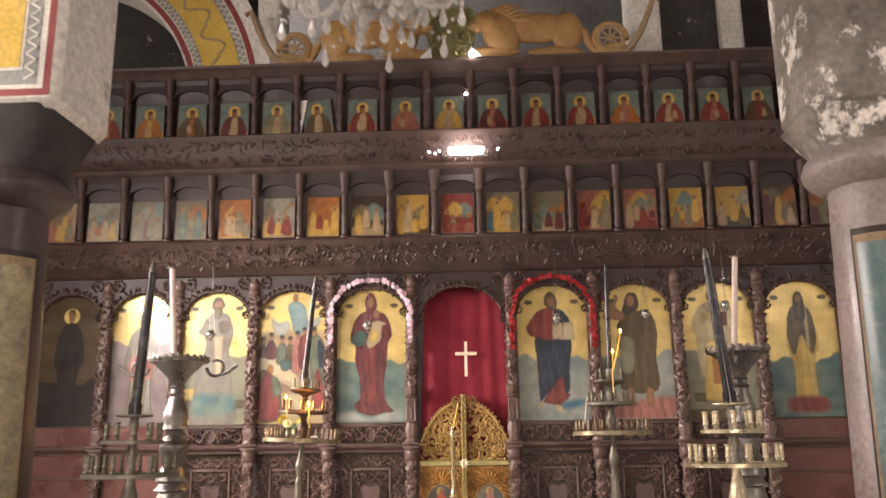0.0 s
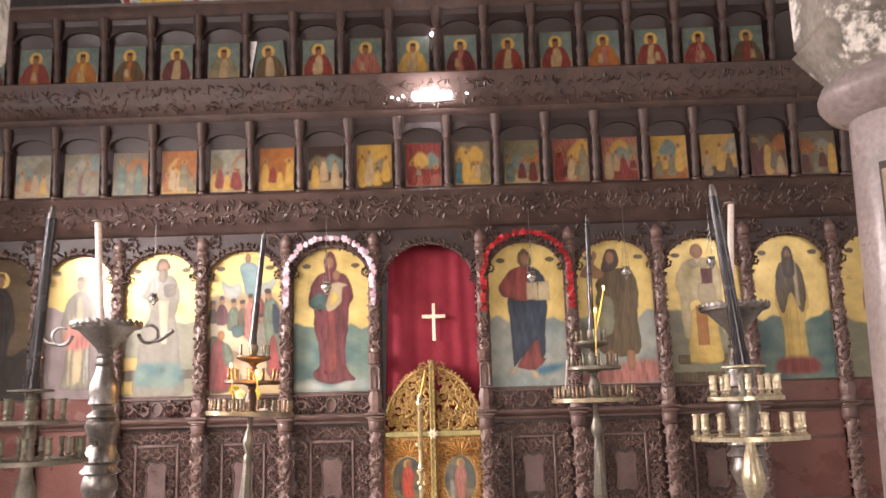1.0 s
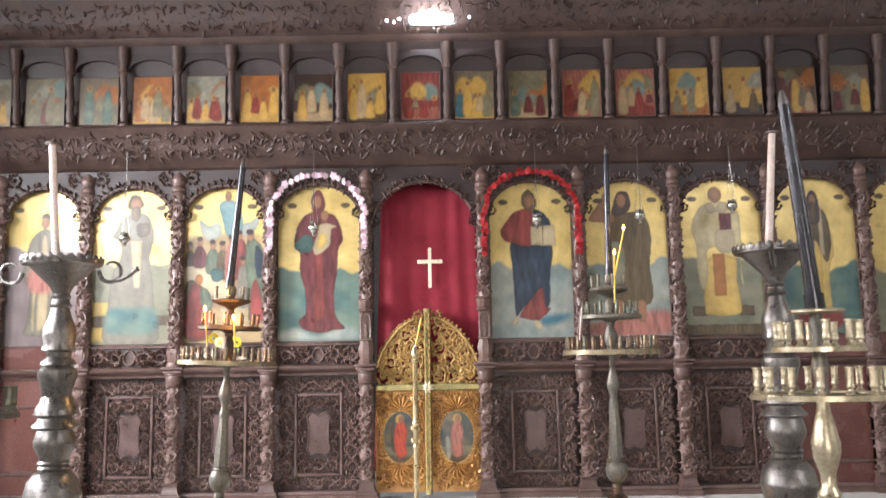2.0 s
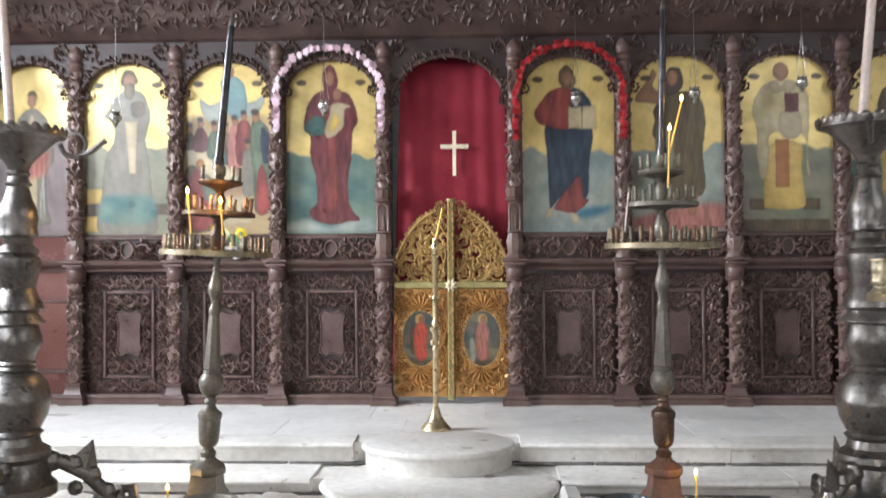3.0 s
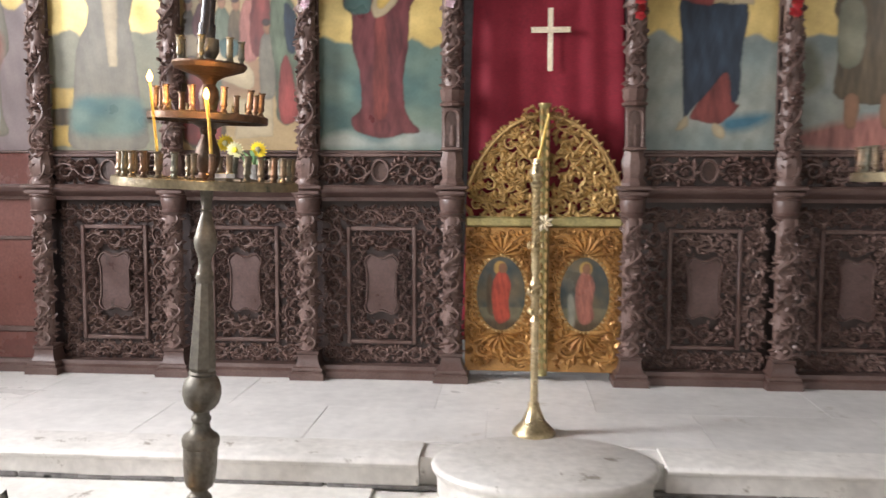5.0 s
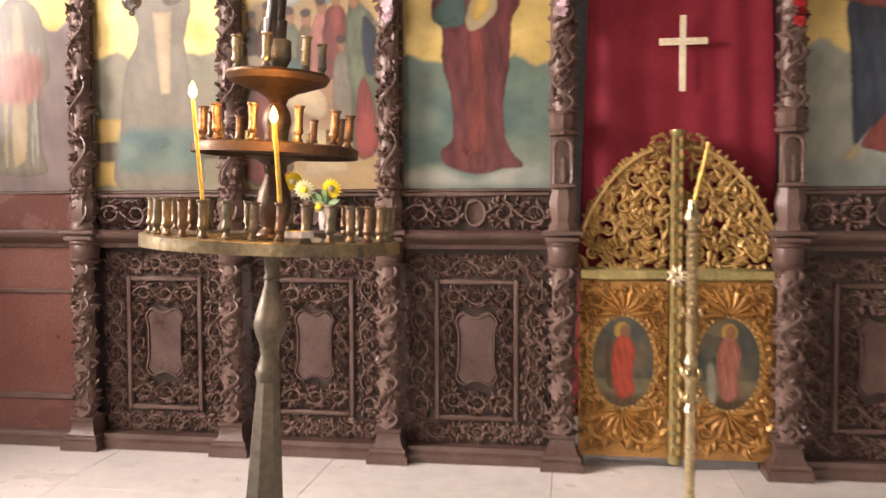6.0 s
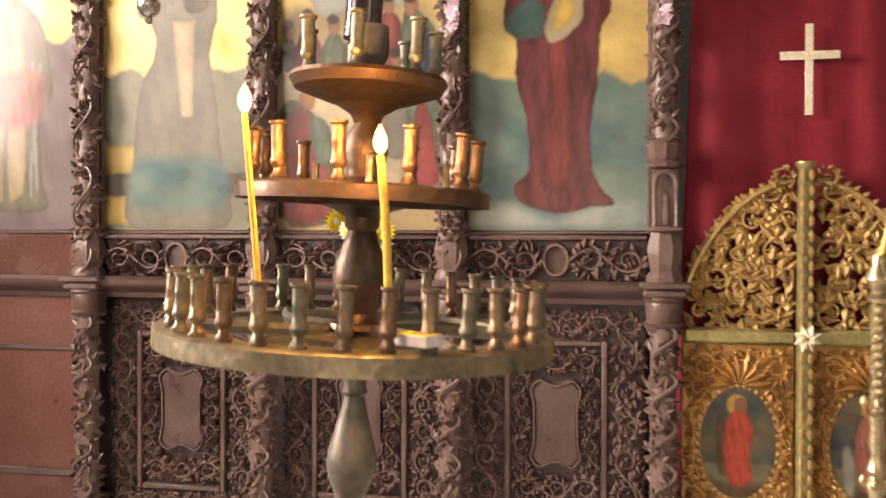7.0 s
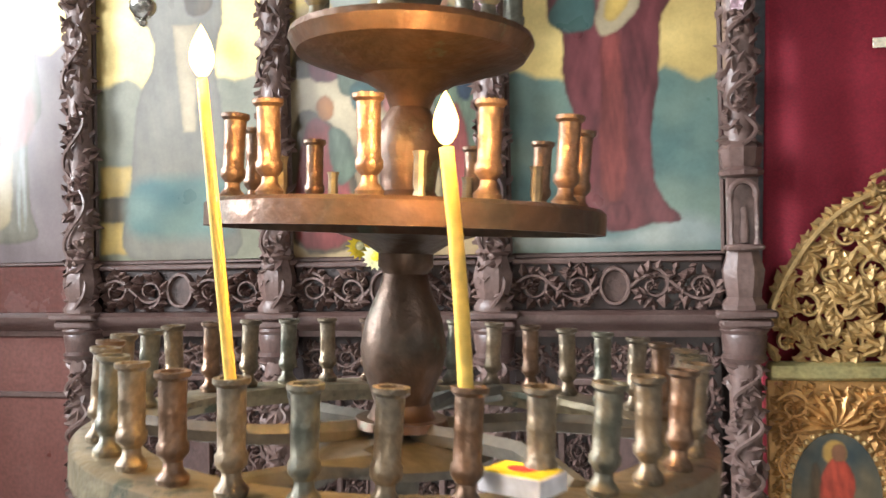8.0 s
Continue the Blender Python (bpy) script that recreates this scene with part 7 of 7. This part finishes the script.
# ---------------------------------------------------------------- on the ring tray: flowers, matchbox
FY = MB()
for j in range(2):
    for k in range(16):
        a = 2 * math.pi * (k + 0.5 * j) / 16
        c, s = math.cos(a), math.sin(a)
        q = 1 - 0.22 * j
        FY.add([(c * 0.014, -0.004 * j, s * 0.014), (c * 0.04 * q - s * 0.009, -0.008 - 0.006 * j, s * 0.04 * q + c * 0.009), (c * 0.062 * q, 0.002 - 0.008 * j, s * 0.062 * q), (c * 0.04 * q + s * 0.009, -0.008 - 0.006 * j, s * 0.04 * q - c * 0.009)], [(0, 1, 2, 3)])
FW = MB()
FW.v, FW.f = list(FY.v), list(FY.f)
fx, fy, fz = -1.77, 10.0, 1.642
vs = thing("flower_vase", (fx, fy, fz), "small vase of yellow and cream daisies on the screen ledge", "flowers")
part("glass", MB().lathe([(0, 0.001), (0.026, 0.001), (0.034, 0.06), (0.03, 0.1), (0.034, 0.13), (0.031, 0.13), (0.027, 0.1), (0.03, 0.06), (0, 0.01)], (fx, fy, fz), 16), CRYS, vs)
fm, fw = FY.mesh("daisy", PETALY), FW.mesh("daisy", PETALW)
for dx, dz, me, ry in ((-0.17, 0.27, fm, 0.6), (-0.105, 0.225, fw, 0.1), (0.052, 0.228, fm, -0.1), (-0.02, 0.13, fw, 0.3)):
    part("stalk", MB().tube([(fx, fy, fz + 0.03), (fx + dx * 0.4, fy - 0.01, fz + dz * 0.7), (fx + dx, fy - 0.02, fz + dz)], 0.004, 6), LEAFG, vs)
    o = link("daisy", me, vs, (fx + dx, fy - 0.03, fz + dz))
    o.rotation_euler = (0.3, 0, ry)
    if dz < 0.2:
        o.scale = (0.6, 0.6, 0.6)
    part("daisy_eye", MB().lathe([(0, -0.012), (0.018, -0.004), (0.018, 0.008), (0, 0.012)], (fx + dx, fy - 0.042, fz + dz), 10, Matrix.Rotation(math.pi / 2, 3, "X")), GREENP if me is fm else PETALY, vs)
for k in range(9):
    a = k * 0.7
    part("leaf", MB().add([(fx, fy, fz + 0.12), (fx + 0.05 * math.cos(a) - 0.018, fy + 0.02 * math.sin(a) - 0.01, fz + 0.16 + 0.008 * k), (fx + 0.1 * math.cos(a), fy - 0.03 + 0.02 * math.sin(a), fz + 0.17 + 0.008 * k), (fx + 0.05 * math.cos(a) + 0.018, fy + 0.02 * math.sin(a) - 0.02, fz + 0.14 + 0.008 * k)], [(0, 1, 2, 3)]), LEAFG, vs)
mx, my = SL[0] + 0.156, SL[1] - 0.262
mbx = thing("matchbox", (mx, my, 1.677), "white matchbox with a yellow and red label on the ring tray", "matchbox")
rot = Matrix.Rotation(radians(-28), 4, "Z")
for nm, mb_, mt in (("tray", MB().box(-0.028, 0.028, -0.019, 0.019, 0.001, 0.0165, 0.001), WHITEB), ("label", MB().box(-0.026, 0.026, -0.0165, 0.0165, 0.0165, 0.0173, 0.0003), PETALY), ("label_mark", MB().prism(oval(0, 0, 0.012, 0.008, 16), 0, 0.0006), PETALR)):
    if nm == "label_mark":
        mb_.v = [(a, c, 0.0174 + b) for a, b, c in mb_.v]
    mb_.v = [tuple(rot @ Vector(p) + Vector((mx, my, 1.678))) for p in mb_.v]
    part(nm, mb_, mt, mbx)

# ---------------------------------------------------------------- on the floor before the steps


def bowl(at, r, h, mat, fill, label, handles):
    x, y = at
    b = thing("basin", (x, y, FLOOR), label, "basin")
    part("stand", MB().lathe([(r * 0.6, FLOOR), (r * 0.55, FLOOR + 0.06), (r * 0.62, FLOOR + 0.1)], (x, y, 0), 20), IRON, b)
    part("pan", MB().lathe([(r * 0.6, FLOOR + 0.09), (r * 0.8, FLOOR + h * 0.6), (r, FLOOR + h), (r * 1.04, FLOOR + h), (r * 1.04, FLOOR + h + 0.006), (r * 0.97, FLOOR + h), (r * 0.76, FLOOR + h * 0.6), (0, FLOOR + h * 0.5)], (x, y, 0), 32), mat, b)
    if fill:
        mb = MB()
        n = 20
        for j in range(6):
            for k in range(n):
                rr = r * 0.9 * j / 5
                a = 2 * math.pi * k / n
                mb.v.append((x + rr * math.cos(a), y + rr * math.sin(a), FLOOR + h * 0.86 + 0.03 * noise.noise((rr * 14 * math.cos(a), rr * 14 * math.sin(a), 2)) + 0.02 * (1 - j / 5)))
        for j in range(5):
            for k in range(n):
                mb.f.append((j * n + k, j * n + (k + 1) % n, (j + 1) * n + (k + 1) % n, (j + 1) * n + k))
        part("sand", mb, SAND, b, "heap of pale sand")
        for k in range(4):
            part("spent_taper", MB().tube([(x - r * 0.5 + k * 0.03, y - 0.02 * k, FLOOR + h * 0.9), (x - r * 0.75 + k * 0.05, y - 0.04, FLOOR + h + 0.03)], 0.005, 6), WAXW, b)
    if handles:
        for s in (-1, 1):
            part("handle", MB().tube([(x + s * (r * 1.02 + 0.025 * math.sin(t * 0.63)), y, FLOOR + h - 0.04 + 0.03 * math.cos(t * 0.63)) for t in range(6)], 0.006, 6), mat, b)


bowl((-1.12, 7.18), 0.17, 0.2, BRASSD, True, "bronze basin of sand with spent tapers on the floor", True)
bowl((1.18, 7.25), 0.145, 0.2, ENAMEL, False, "blue-black enamel basin on the floor", False)
for at, zt in (((-1.42, 7.42), 0.29), ((1.6, 7.42), 0.39)):
    candle((*at, FLOOR), (at[0] - 0.005, at[1], zt), 0.007, WAXY, True, "lit beeswax candle standing low before the steps")


def crumpled(name, x0, x1, y0, y1, h, label, seed):
    mb = MB()
    nx_, ny_ = 60, 18
    for j in range(ny_ + 1):
        for i in range(nx_ + 1):
            x = x0 + (x1 - x0) * i / nx_
            y = y0 + (y1 - y0) * j / ny_
            e = min(1, min(i, nx_ - i) / 5, min(j, ny_ - j) / 4)
            z = FLOOR + 0.005 + h * e * (0.55 + 0.5 * noise.noise((x * 3 + seed, y * 5, 1)) + 0.35 * abs(noise.noise((x * 8, y * 9, seed))))
            mb.v.append((x + 0.02 * noise.noise((y * 6, x, 3)), y + 0.03 * noise.noise((x * 4, y, 5)), z))
    for j in range(ny_):
        for i in range(nx_):
            k = j * (nx_ + 1) + i
            mb.f.append((k, k + 1, k + nx_ + 2, k + nx_ + 1))
    ob = tagged(part(name, mb, CLOTH, None, "", True, 70), label, "cloth")
    ob.modifiers.new("thickness", "SOLIDIFY").thickness = 0.012


crumpled("floor_cloth", -3.4, -0.62, 7.3, 8.02, 0.09, "crumpled pale dusty floor cloth before the step", 1)
crumpled("floor_cloth", 0.95, 3.6, 7.3, 8.02, 0.09, "crumpled pale dusty floor cloth before the step", 9)
pl_ = tagged(part("leaning_slab", MB().prism([(0.82, FLOOR), (1.02, FLOOR), (0.98, 0.2), (0.9, 0.21)], 7.62, 7.9), MARBLE, None), "broken white marble slab leaning by the round step", "slab")
